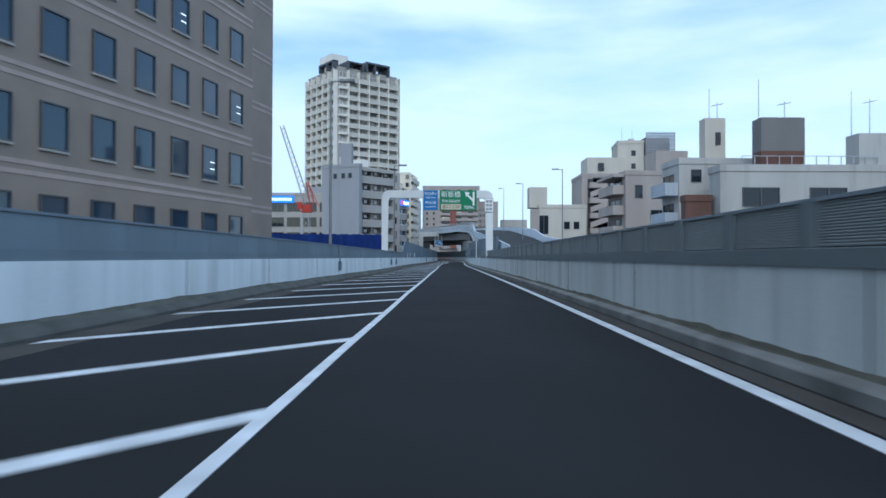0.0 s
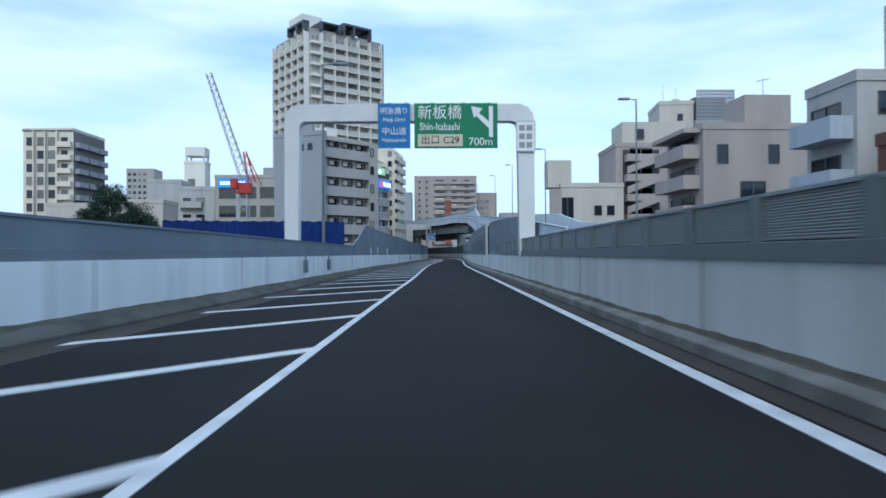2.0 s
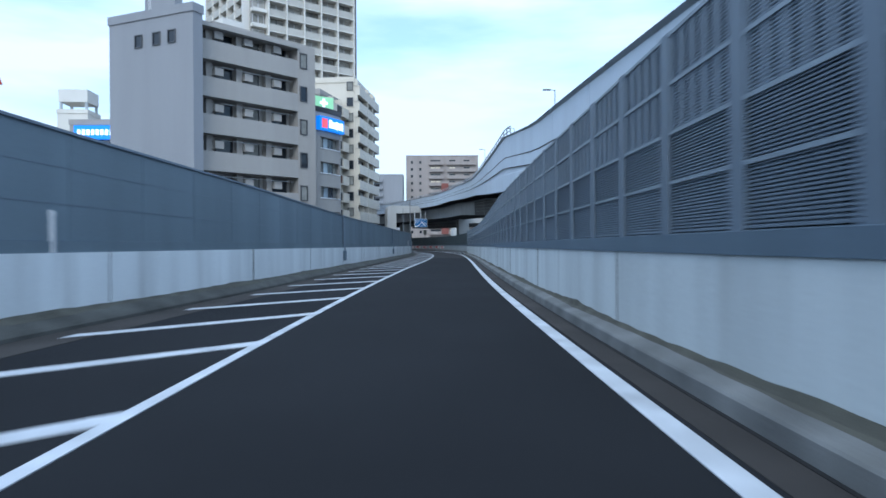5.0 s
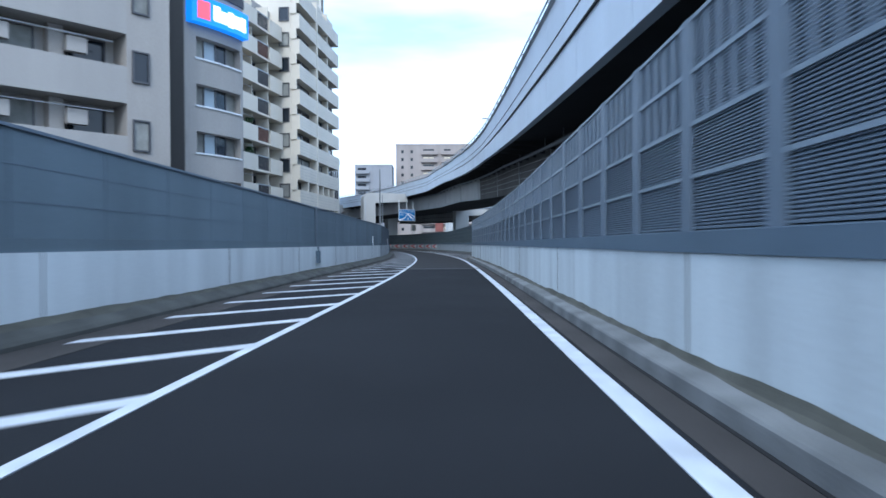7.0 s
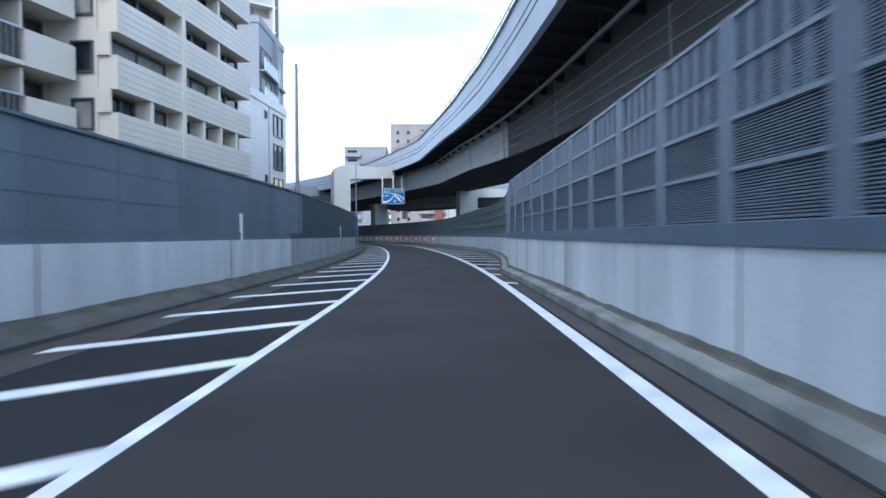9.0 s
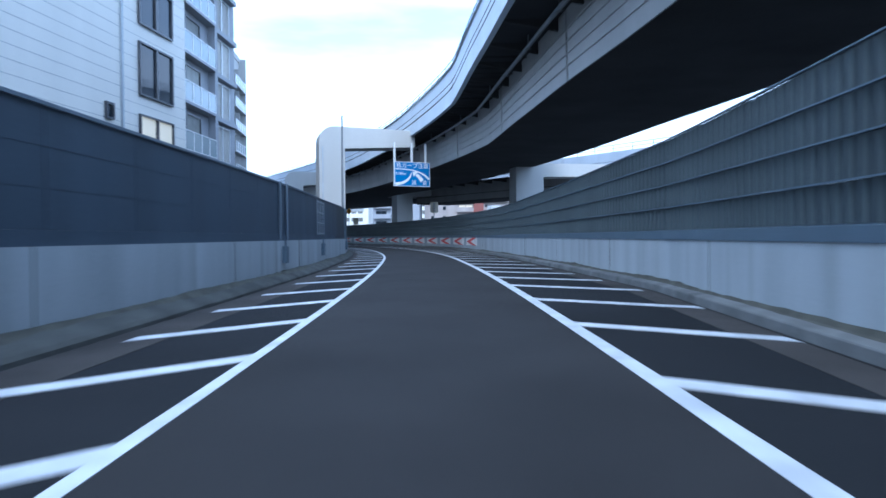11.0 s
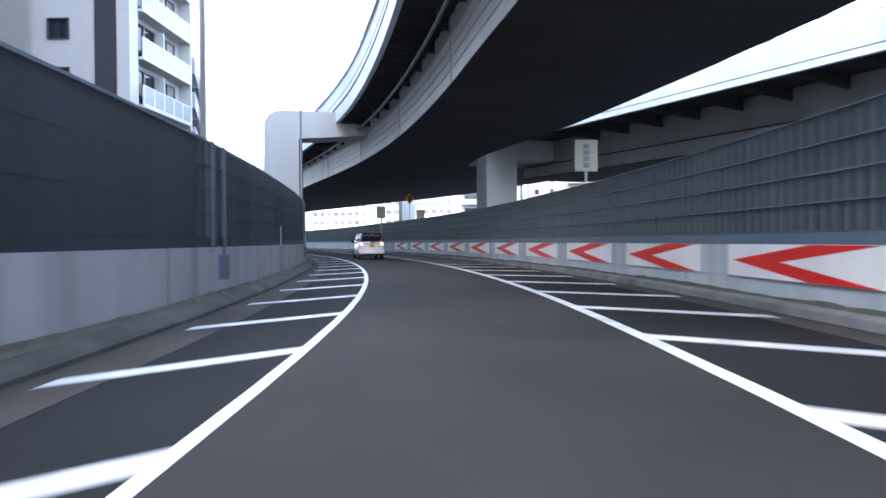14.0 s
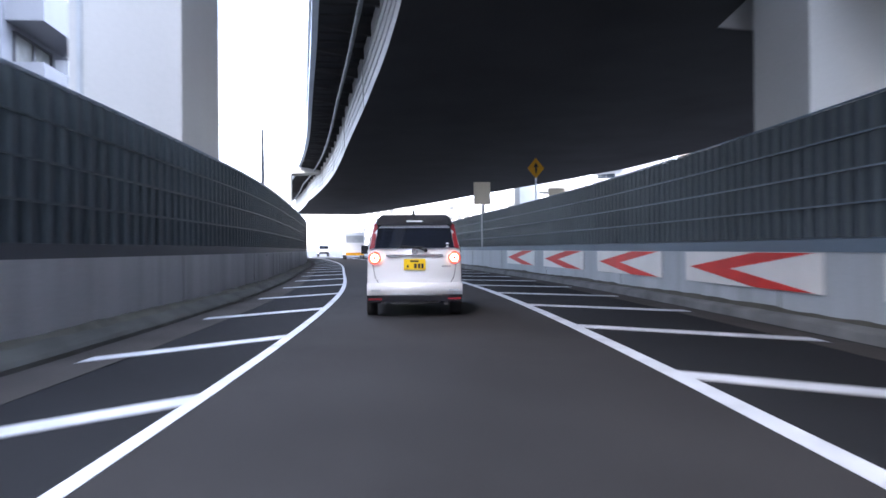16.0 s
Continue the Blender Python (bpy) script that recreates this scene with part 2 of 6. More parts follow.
SIGN_YELLOW = material("sign yellow", (0.72, 0.33, 0.01), 0.4, 0.1, 1, 20, 0.0)
BLACK = material("black paint", (0.02, 0.02, 0.022), 0.5, 0.1, 1, 20, 0.0)
TEXT_GREY = material("faded lettering", (0.30, 0.31, 0.31), 0.5, 0.1, 1, 20, 0.0)
LED_BLUE = glowing("blue led panel", (0.02, 0.22, 0.85), 0.55)
LED_GREEN = glowing("pale green sign box", (0.30, 0.62, 0.36), 0.45)
LED_WHITE = glowing("white led lettering", (0.85, 0.93, 1.0), 0.9)
LED_RED = glowing("red led mark", (0.9, 0.10, 0.14), 0.5)
CAR_WHITE = glossy("pearl white car paint", (0.72, 0.72, 0.72), 0.18)
CAR_BLACK = glossy("black car roof paint", (0.012, 0.012, 0.016), 0.12)
CAR_GLASS = glossy("dark tinted car glass", (0.012, 0.016, 0.025), 0.03)
CHROME = glossy("chrome", (0.7, 0.7, 0.72), 0.12, 1.0)
RUBBER = material("tyre rubber", (0.018, 0.018, 0.018), 0.85, 0.2, 5, 60, 0.2)
CAR_RED = glossy("red trim", (0.22, 0.012, 0.018), 0.25)
LAMP_RED = glowing("lit tail lamp ring", (0.8, 0.06, 0.03), 0.6)
LAMP_HOT = glowing("lit tail lamp core", (1.0, 0.72, 0.45), 1.6)
PLATE = material("yellow number plate", (0.80, 0.52, 0.01), 0.5, 0.05, 3, 30, 0.0)


# ---- mesh helpers ----
def box(bm, x0, x1, y0, y1, z0, z1, mat=0):
    v = [bm.verts.new((x, y, z)) for z in (z0, z1) for y in (y0, y1) for x in (x0, x1)]
    for q in ((0, 2, 3, 1), (4, 5, 7, 6), (0, 1, 5, 4), (1, 3, 7, 5), (3, 2, 6, 7), (2, 0, 4, 6)):
        bm.faces.new([v[i] for i in q]).material_index = mat


def tube(bm, a, b, r0, r1=None, sides=10, mat=0):
    a, b = Vector(a), Vector(b)
    r1 = r0 if r1 is None else r1
    axis = (b - a).normalized()
    side = axis.orthogonal().normalized()
    up = axis.cross(side)
    rings = []
    for p, r in ((a, r0), (b, r1)):
        rings.append([bm.verts.new(p + (side * math.cos(i * math.tau / sides) + up * math.sin(i * math.tau / sides)) * r) for i in range(sides)])
    for i in range(sides):
        j = (i + 1) % sides
        bm.faces.new((rings[0][i], rings[0][j], rings[1][j], rings[1][i])).material_index = mat
    bm.faces.new(rings[0][::-1]).material_index = mat
    bm.faces.new(rings[1]).material_index = mat


def bar(bm, a, b, w, h, mat=0):
    """A square bar from a to b."""
    a, b = Vector(a), Vector(b)
    axis = (b - a).normalized()
    side = axis.cross(Vector((0, 0, 1)))
    side = side.normalized() if side.length > 1e-4 else Vector((1, 0, 0))
    up = side.cross(axis)
    rings = [[bm.verts.new(p + side * w / 2 * i + up * h / 2 * j) for i, j in ((-1, -1), (1, -1), (1, 1), (-1, 1))] for p in (a, b)]
    for i in range(4):
        j = (i + 1) % 4
        bm.faces.new((rings[0][i], rings[0][j], rings[1][j], rings[1][i])).material_index = mat
    bm.faces.new(rings[0][::-1]).material_index = mat
    bm.faces.new(rings[1]).material_index = mat


def prism(bm, outline, depth, mat=0, y0=0.0):
    """An outline in x and z, given depth along y from y0."""
    front = [bm.verts.new((x, y0, z)) for x, z in outline]
    back = [bm.verts.new((x, y0 + depth, z)) for x, z in outline]
    n = len(outline)
    bm.faces.new(front).material_index = mat
    bm.faces.new(back[::-1]).material_index = mat
    for i in range(n):
        j = (i + 1) % n
        bm.faces.new((front[j], front[i], back[i], back[j])).material_index = mat


def mesh_of(bm, name, mats, smooth=False):
    bmesh.ops.recalc_face_normals(bm, faces=bm.faces)
    me = bpy.data.meshes.new(name)
    bm.to_mesh(me)
    bm.free()
    for m in mats if isinstance(mats, (list, tuple)) else [mats]:
        me.materials.append(m)
    if smooth:
        for p in me.polygons:
            p.use_smooth = True
    return me


def part(name, bm, mats, parent=None, label="", at=None, smooth=False):
    me = bm if isinstance(bm, bpy.types.Mesh) else mesh_of(bm, name, mats, smooth)
    ob = new(name, me)
    if parent:
        ob.parent = parent
    if at is not None:
        ob.matrix_basis = at
    return tagged(ob, label)


def thing(name, label, category, m=None, group="", kind=""):
    ob = tagged(new(name), label, category, group, kind)
    if m is not None:
        ob.matrix_basis = m
    return ob


def rounded(bm, width, segments=2):
    edges = [e for e in bm.edges if len(e.link_faces) == 2 and e.calc_face_angle(0) > 0.5]
    bmesh.ops.bevel(bm, geom=edges, offset=width, segments=segments, affect="EDGES", profile=0.5)


def lettering(text, size, mat, parent, at, name="lettering", squeeze=1.0):
    cu = bpy.data.curves.new(name, "FONT")
    cu.body, cu.size, cu.extrude, cu.align_x, cu.align_y = text, size, 0.004, "CENTER", "CENTER"
    tmp = new(name, cu)
    bpy.context.view_layer.update()
    me = bpy.data.meshes.new_from_object(tmp.evaluated_get(bpy.context.evaluated_depsgraph_get()))
    bpy.data.objects.remove(tmp)
    me.materials.clear()
    me.materials.append(mat)
    return part(name, me, None, parent, "", at @ pose(0, 0, 0, 90) @ Matrix.Diagonal((squeeze, 1, 1, 1)))


# ---- the road's line: its right-hand edge line, by station s and offset o to the right ----
EDGE = [2.25, 2.48, 2.64, 2.74, 2.84, 2.88, 3.06, 3.50, 4.00, 4.36, 4.45, 3.92, 2.90, 1.32, -1.49, -6.03, -12.23, -20.1, -28.4, -37.6, -47.6, -58.5, -70.3, -83.0]
STEP = 15.0


def edge_x(y):
    g = y / STEP
    if g < 0.5:
        return EDGE[0] + (EDGE[1] - EDGE[0]) * g
    if g >= len(EDGE) - 2:
        return EDGE[-2] + (EDGE[-1] - EDGE[-2]) * (g - len(EDGE) + 2)
    i = int(g)
    f = g - i
    a, b, c, d = EDGE[max(i - 1, 0)], EDGE[i], EDGE[i + 1], EDGE[min(i + 2, len(EDGE) - 1)]
    return 0.5 * (2 * b + (c - a) * f + (2 * a - 5 * b + 4 * c - d) * f * f + (3 * b - a - 3 * c + d) * f**3)


LINE_Y = np.arange(-60, 460, 0.5)
LINE_X = np.array([edge_x(y) for y in LINE_Y])
LINE_S = np.concatenate([[0], np.cumsum(np.hypot(np.diff(LINE_X), np.diff(LINE_Y)))])
LINE_S -= np.interp(0, LINE_Y, LINE_S)


def spot(s, o=0.0, z=0.0):
    y = np.interp([s - 1.5, s, s + 1.5], LINE_S, LINE_Y)
    x = np.interp([s - 1.5, s, s + 1.5], LINE_S, LINE_X)
    tx, ty = x[2] - x[0], y[2] - y[0]
    n = math.hypot(tx, ty)
    return Vector((x[1] + o * ty / n, y[1] - o * tx / n, z))


def heading(s):
    """The road's turn to the left of +y, in degrees."""
    a, b = spot(s - 1), spot(s + 1)
    return math.degrees(math.atan2(a.x - b.x, b.y - a.y))


def between(s, *pairs):
    return float(np.interp(s, [p[0] for p in pairs], [p[1] for p in pairs]))


def right_wall(s):
    return between(s, (0, 0.68), (60, 0.66), (148, 0.65), (158, 1.9), (168, 2.8), (300, 2.95))


def right_top(s):
    """The top of the tall barrier on the right-hand wall."""
    return between(s, (60, 2.86), (101, 2.86), (108, 2.73), (121, 2.57), (150, 2.58), (158, 2.75), (169, 2.86), (190, 2.65), (220, 2.72), (330, 2.75))


def left_wall(s):
    return between(s, (0, -7.8), (20, -7.9), (35, -7.4), (46, -6.95), (77, -6.65), (91, -5.95), (125, -5.75), (150, -5.42), (175, -5.28), (191, -5.48), (200, -5.62), (209, -5.88), (217, -6.0), (228, -5.93), (245, -5.9), (300, -6.2))


def lane_left(s):
    return between(s, (0, -3.6), (20, -3.66), (40, -3.54), (50, -3.46), (58, -3.36), (75, -3.28), (105, -3.25), (115, -3.12), (125, -3.0), (140, -2.98), (170, -3.26), (185, -3.37), (200, -3.5), (214, -3.58), (230, -3.65), (300, -3.75))


def left_top(s):
    return between(s, (20, 1.62), (50, 1.5), (66.5, 1.48), (72, 2.8), (84, 2.6), (105, 2.36), (135, 2.30), (180, 2.42), (190, 2.55), (207, 2.71), (213, 2.74), (240, 2.86), (260, 3.02))


def swept(bm, s0, s1, step, profile, closed=True, mat=0):
    """Carries a profile, a list of (offset, height) made by profile(s), along the road."""
    count = max(1, round((s1 - s0) / step))
    rings = []
    for i in range(count + 1):
        s = s0 + (s1 - s0) * i / count
        rings.append([bm.verts.new(spot(s, o, z)) for o, z in profile(s)])
    k = len(rings[0])
    for a, b in zip(rings, rings[1:]):
        for i in range(k if closed else k - 1):
            j = (i + 1) % k
            bm.faces.new((a[i], a[j], b[j], b[i])).material_index = mat
    if closed:
        bm.faces.new(rings[0][::-1]).material_index = mat
        bm.faces.new(rings[-1]).material_index = mat


S0, S1 = -30.0, 330.0

# ---- ground and road ----
bm = bmesh.new()
bmesh.ops.create_grid(bm, x_segments=2, y_segments=2, size=2500, matrix=Matrix.Translation((0, 600, -0.35)))
tagged(part("ground", bm, GROUND), "grey paved city ground beyond the barriers", "ground", kind="structure")

road = thing("road", "dark grey asphalt carriageway with painted edge lines", "road", kind="structure")
bm = bmesh.new()
swept(bm, S0, S1, 3, lambda s: [(left_wall(s) - 0.3, 0), (right_wall(s) + 0.3, 0), (right_wall(s) + 0.3, -0.4), (left_wall(s) - 0.3, -0.4)])
part("carriageway", bm, ASPHALT, road)
bm = bmesh.new()
swept(bm, S0, S1, 3, lambda s: [(0.13, 0.004), (right_wall(s) - 0.22, 0.004), (right_wall(s) - 0.22, -0.05), (0.13, -0.05)] if right_wall(s) < 1.2 else [(right_wall(s) - 0.75, 0.004), (right_wall(s) - 0.22, 0.004), (right_wall(s) - 0.22, -0.05), (right_wall(s) - 0.75, -0.05)])
part("shoulder", bm, ASPHALT_EDGE, road, "dirty asphalt strip beside the kerb")
bm = bmesh.new()
swept(bm, S0, S1, 2, lambda s: [(right_wall(s) - 0.275, 0.009), (right_wall(s) - 0.24, 0.009), (right_wall(s) - 0.24, -0.04), (right_wall(s) - 0.275, -0.04)])
part("gutter_seam", bm, RUBBER, road, "dark gutter seam along the kerb")
bm = bmesh.new()
swept(bm, S0, S1, 3, lambda s: [(left_wall(s) + 0.3, 0.004), (left_wall(s) + 0.95, 0.004), (left_wall(s) + 0.95, -0.05), (left_wall(s) + 0.3, -0.05)])
part("shoulder", bm, ASPHALT_EDGE, road, "dirty asphalt strip beside the kerb")
bm = bmesh.new()
swept(bm, 131.6, S1, 2, lambda s: [(lane_left(s), 0.003), (0.0, 0.003), (0.0, -0.03), (lane_left(s), -0.03)])
part("lane_surface", bm, ASPHALT_LANE, road, "paler asphalt lane")
bm = bmesh.new()
swept(bm, 131.15, 131.55, 0.2, lambda s: [(left_wall(s) + 0.5, 0.011), (right_wall(s) - 0.27, 0.011), (right_wall(s) - 0.27, -0.03), (left_wall(s) + 0.5, -0.03)])
part("road_joint", bm, JOINT_PATCH, road, "pale concrete joint across the road")
bm = bmesh.new()
swept(bm, S0, S1, 2, lambda s: [(-0.08, 0.007), (0.08, 0.007), (0.08, -0.02), (-0.08, -0.02)])
part("edge_line", bm, PAINT, road, "solid white edge line, slightly worn")
bm = bmesh.new()
swept(bm, S0, S1, 2, lambda s: [(lane_left(s) - 0.055, 0.007), (lane_left(s) + 0.055, 0.007), (lane_left(s) + 0.055, -0.02), (lane_left(s) - 0.055, -0.02)])
part("edge_line", bm, PAINT, road, "solid white edge line, slightly worn")


def stations(*runs):
    out = []
    for a, b, n in runs:
        out += [a + (b - a) * i / n for i in range(n)]
    return out


LEFT_HATCH = stations((-19.4, 9.2, 7), (9.2, 50.0, 10), (50.0, 60.6, 3), (60.6, 63.3, 1), (63.3, 68.9, 2), (68.9, 79.0, 3), (79.0, 104.3, 8), (104.3, 107.4, 1), (107.4, 112.3, 2), (112.3, 124.6, 5), (124.6, 137.3, 5), (137.3, 169.3, 12), (169.3, 184.0, 5), (184.0, 197.1, 4), (197.1, 214.2, 5), (214.2, 235.3, 6), (235.3, 239.3, 1), (239.3, 304, 15))
RIGHT_HATCH = stations((144, 169.91, 8), (169.91, 181.47, 4), (181.47, 211.27, 9), (211.27, 236, 7), (236, 285, 14))


def stripe(s, o0, o1, lag, width=0.35):
    bm = bmesh.new()
    n = 4
    rows = []
    for i in range(n + 1):
        o = o0 + (o1 - o0) * i / n
        c = s - lag * abs(o - o0)
        rows.append([bm.verts.new(spot(c + d, o, z)) for d, z in ((-width / 2, -0.02), (-width / 2, 0.0055), (width / 2, 0.0055), (width / 2, -0.02))])
    for a, b in zip(rows, rows[1:]):
        for i in range(3):
            bm.faces.new((a[i], a[i + 1], b[i + 1], b[i]))
    bm.faces.new(rows[0][::-1])
    bm.faces.new(rows[-1])
    part("hatch_stripe", bm, PAINT, road)


for s in LEFT_HATCH:
    stripe(s, lane_left(s), left_wall(s) + between(s, (0, 0.45), (100, 0.52), (180, 0.58)), between(s, (0, 1.24), (40, 1.14), (57, 1.1), (70, 1.04), (110, 1.0), (300, 0.98)))
for s in RIGHT_HATCH:
    stripe(s, 0.0, right_wall(s) - between(s, (144, 0.32), (165, 0.42), (200, 0.5)), 0.7)

# ---- concrete walls and kerbs ----
def moss_height(s, a):
    """An uneven growth along a wall's foot, with a taller tuft here and there."""
    return 0.024 + 0.007 * math.sin(s * 0.9 + a) + 0.012 * max(0.0, math.sin(0.83 * s + a) + math.sin(2.9 * s + 2 * a) - 0.9) + 0.004 * math.sin(7.3 * s)


wall_right = thing("wall_right", "low pale painted concrete wall beside the lane", "concrete wall", kind="structure")
bm = bmesh.new()
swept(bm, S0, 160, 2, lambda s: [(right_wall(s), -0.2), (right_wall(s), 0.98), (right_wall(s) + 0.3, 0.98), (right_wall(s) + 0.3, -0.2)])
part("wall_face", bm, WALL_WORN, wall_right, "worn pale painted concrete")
# the same wall continues in the lower tone
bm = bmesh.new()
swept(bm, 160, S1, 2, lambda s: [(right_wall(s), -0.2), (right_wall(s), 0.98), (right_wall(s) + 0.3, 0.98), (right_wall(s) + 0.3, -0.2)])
part("wall_face", bm, WALL_DULL, wall_right, "painted concrete in a duller tone")
bm = bmesh.new()
swept(bm, S0, S1, 2, lambda s: [(right_wall(s) - 0.25, -0.1), (right_wall(s) - 0.235, 0.12), (right_wall(s) - 0.22, 0.135), (right_wall(s) - 0.05, 0.16), (right_wall(s) + 0.05, 0.17), (right_wall(s) + 0.05, -0.1)])
part("kerb", bm, KERB, wall_right, "weathered grey concrete kerb")
bm = bmesh.new()
swept(bm, S0, S1, 0.3, lambda s: [(right_wall(s) - 0.07 - 0.9 * moss_height(s, 0.4), 0.145), (right_wall(s) - 0.04, 0.15 + 0.7 * moss_height(s, 1.0)), (right_wall(s) - 0.006, 0.165 + 2.0 * moss_height(s, 0.4)), (right_wall(s) + 0.03, 0.1)])
part("moss_strip", bm, DIRT, wall_right, "dark moss and dirt along the wall foot")
wall_left = thing("wall_left", "low pale painted concrete wall beside the hatched strip", "concrete wall", kind="structure")
bm = bmesh.new()
swept(bm, S0, 148, 2, lambda s: [(left_wall(s), -0.2), (left_wall(s), 0.98), (left_wall(s) - 0.3, 0.98), (left_wall(s) - 0.3, -0.2)])
part("wall_face", bm, WALL_PAINT, wall_left)
# this stretch takes the lower tone as well
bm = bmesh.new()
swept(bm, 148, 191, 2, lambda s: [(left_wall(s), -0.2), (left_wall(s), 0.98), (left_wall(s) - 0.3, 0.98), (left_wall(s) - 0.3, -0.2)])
part("wall_face", bm, WALL_DULL, wall_left, "painted concrete in a duller tone")
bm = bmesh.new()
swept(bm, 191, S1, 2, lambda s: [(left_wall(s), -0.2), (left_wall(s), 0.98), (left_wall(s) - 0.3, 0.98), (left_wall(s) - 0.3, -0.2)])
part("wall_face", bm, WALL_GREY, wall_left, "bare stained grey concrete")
bm = bmesh.new()
swept(bm, S0, S1, 2, lambda s: [(left_wall(s) + 0.33, -0.1), (left_wall(s) + 0.315, 0.05), (left_wall(s) + 0.27, 0.09), (left_wall(s) + 0.05, 0.19), (left_wall(s) - 0.05, 0.2), (left_wall(s) - 0.05, -0.1)])
part("kerb", bm, KERB_OLD, wall_left, "weathered grey concrete kerb")
bm = bmesh.new()
swept(bm, S0, S1, 0.3, lambda s: [(left_wall(s) + 0.08 + 1.2 * moss_height(s, 2.2), 0.16), (left_wall(s) + 0.05, 0.18 + 0.7 * moss_height(s, 3.0)), (left_wall(s) + 0.006, 0.2 + 1.3 * moss_height(s, 2.2)), (left_wall(s) - 0.03, 0.1)])
part("moss_strip", bm, DIRT, wall_left, "dark moss and dirt along the wall foot")

bm = bmesh.new()
box(bm, -0.012, 0.012, -0.004, 0.02, 0.2, 0.985)
JOINT = mesh_of(bm, "wall_joint", DIRT)
for k in range(52):
    s = -20 + 6.4 * k
    p = spot(s, right_wall(s))
    part("wall_joint", JOINT, None, wall_right, "", Matrix.Translation(p) @ pose(0, 0, 0, 0, 0, heading(s) - 90))
    p = spot(s + 2.5, left_wall(s + 2.5))
    part("wall_joint", JOINT, None, wall_left, "", Matrix.Translation(p) @ pose(0, 0, 0, 0, 0, heading(s + 2.5) + 90))

# ---- noise barriers ----
BAY = 2.0


def span_matrix(a, b, length):
    """The pose of a panel that reaches from a to b, its face to the lane; length: the mesh's own."""
    turn = math.degrees(math.atan2(b.y - a.y, b.x - a.x))
    return Matrix.Translation(a) @ pose(0, 0, 0, 0, 0, turn) @ Matrix.Diagonal((math.hypot(b.x - a.x, b.y - a.y) / length, 1, 1, 1))


def bay_matrix(s, z, back=0.02):
    return span_matrix(spot(s + BAY, right_wall(s + BAY) + back, z), spot(s, right_wall(s) + back, z), BAY)


def left_matrix(s, z):
    return span_matrix(spot(s, left_wall(s) - 0.02, z), spot(s + BAY, left_wall(s + BAY) - 0.02, z), BAY)


def louvre_panel(w, h, blades, ribs=0, deep=0.034, mat=None):
    """Slotted sheet; ribs: upright stiffeners across the slots."""
    bm = bmesh.new()
    step = (h - 0.01) / blades
    outline = [(0.08, 0.0), (0.004, 0.0)]
    for i in range(blades):
        z = 0.005 + i * step
        outline += [(0.004, z + 0.001), (0.004, z + step * 0.40), (deep, z + step * 0.96)]
    outline += [(0.004, h), (0.08, h)]
    flat = [(y if y > 0.07 else -0.002, z) for y, z in outline]
    cuts = [(0.005, outline)]
    for i in range(ribs):
        x = (i + 0.5) * w / ribs
        cuts += [(x - 0.05, outline), (x - 0.048, flat), (x + 0.048, flat), (x + 0.05, outline)]
    cuts.append((w - 0.005, outline))
    rings = [[bm.verts.new((x, y, z)) for y, z in prof] for x, prof in cuts]
    n = len(outline)
    for a, b in zip(rings, rings[1:]):
        for i in range(n):
            j = (i + 1) % n
            bm.faces.new((a[j], a[i], b[i], b[j]))
    bm.faces.new(rings[0])
    bm.faces.new(rings[-1][::-1])
    return mesh_of(bm, "louvre_panel", mat or PANEL)


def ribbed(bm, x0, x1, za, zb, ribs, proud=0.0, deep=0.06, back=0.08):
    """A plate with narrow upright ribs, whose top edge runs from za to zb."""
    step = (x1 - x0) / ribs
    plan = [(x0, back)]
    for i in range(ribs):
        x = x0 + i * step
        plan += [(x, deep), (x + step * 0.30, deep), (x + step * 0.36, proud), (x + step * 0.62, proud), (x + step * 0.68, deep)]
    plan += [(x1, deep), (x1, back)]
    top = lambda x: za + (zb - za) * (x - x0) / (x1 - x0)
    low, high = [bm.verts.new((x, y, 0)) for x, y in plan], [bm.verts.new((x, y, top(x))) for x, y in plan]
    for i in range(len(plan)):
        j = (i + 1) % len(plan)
        # flat groove faces take the colour that has their shade in it
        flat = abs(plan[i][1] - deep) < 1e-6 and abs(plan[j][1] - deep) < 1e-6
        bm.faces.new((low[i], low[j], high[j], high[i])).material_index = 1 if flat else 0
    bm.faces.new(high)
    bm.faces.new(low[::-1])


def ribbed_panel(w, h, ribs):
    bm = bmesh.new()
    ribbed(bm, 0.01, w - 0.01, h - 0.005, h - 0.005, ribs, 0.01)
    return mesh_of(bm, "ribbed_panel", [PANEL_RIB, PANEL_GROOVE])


def post_mesh(h, half=0.11, mat=POST):
    bm = bmesh.new()
    box(bm, -half, half, -0.02, 0.0, 0, h)
    box(bm, -0.01, 0.01, 0.0, 0.12, 0, h)
    box(bm, -half, half, 0.12, 0.14, 0, h)
    return mesh_of(bm, "barrier_post", mat)


ROW = 0.43
FOOT = 1.15
LOW_END, TALL_START, LOUVRE_END = 63.0, 72.16, 158.26


def wall_rail(thing_ob, s0, s1, z, side, name="panel_rail", h=0.016, out=0.012, mat=POST):
    bm = bmesh.new()
    off = (lambda s: right_wall(s) + 0.02) if side > 0 else (lambda s: left_wall(s) - 0.02)
    swept(bm, s0, s1, 2, lambda s: [(off(s) - side * out, z(s) - h), (off(s) - side * out, z(s) + h), (off(s) + side * 0.03, z(s) + h), (off(s) + side * 0.03, z(s) - h)])
    part(name, bm, mat, thing_ob)


def foot_plate(thing_ob, s0, s1, mat=STRIP):
    bm = bmesh.new()
    swept(bm, s0, s1, 2, lambda s: [(right_wall(s) - 0.02, 0.975), (right_wall(s) - 0.025, 1.13), (right_wall(s) + 0.09, 1.15), (right_wall(s) + 0.09, 0.975)])
    part("foot_plate", bm, mat, thing_ob, "smooth blue-grey foot plate")


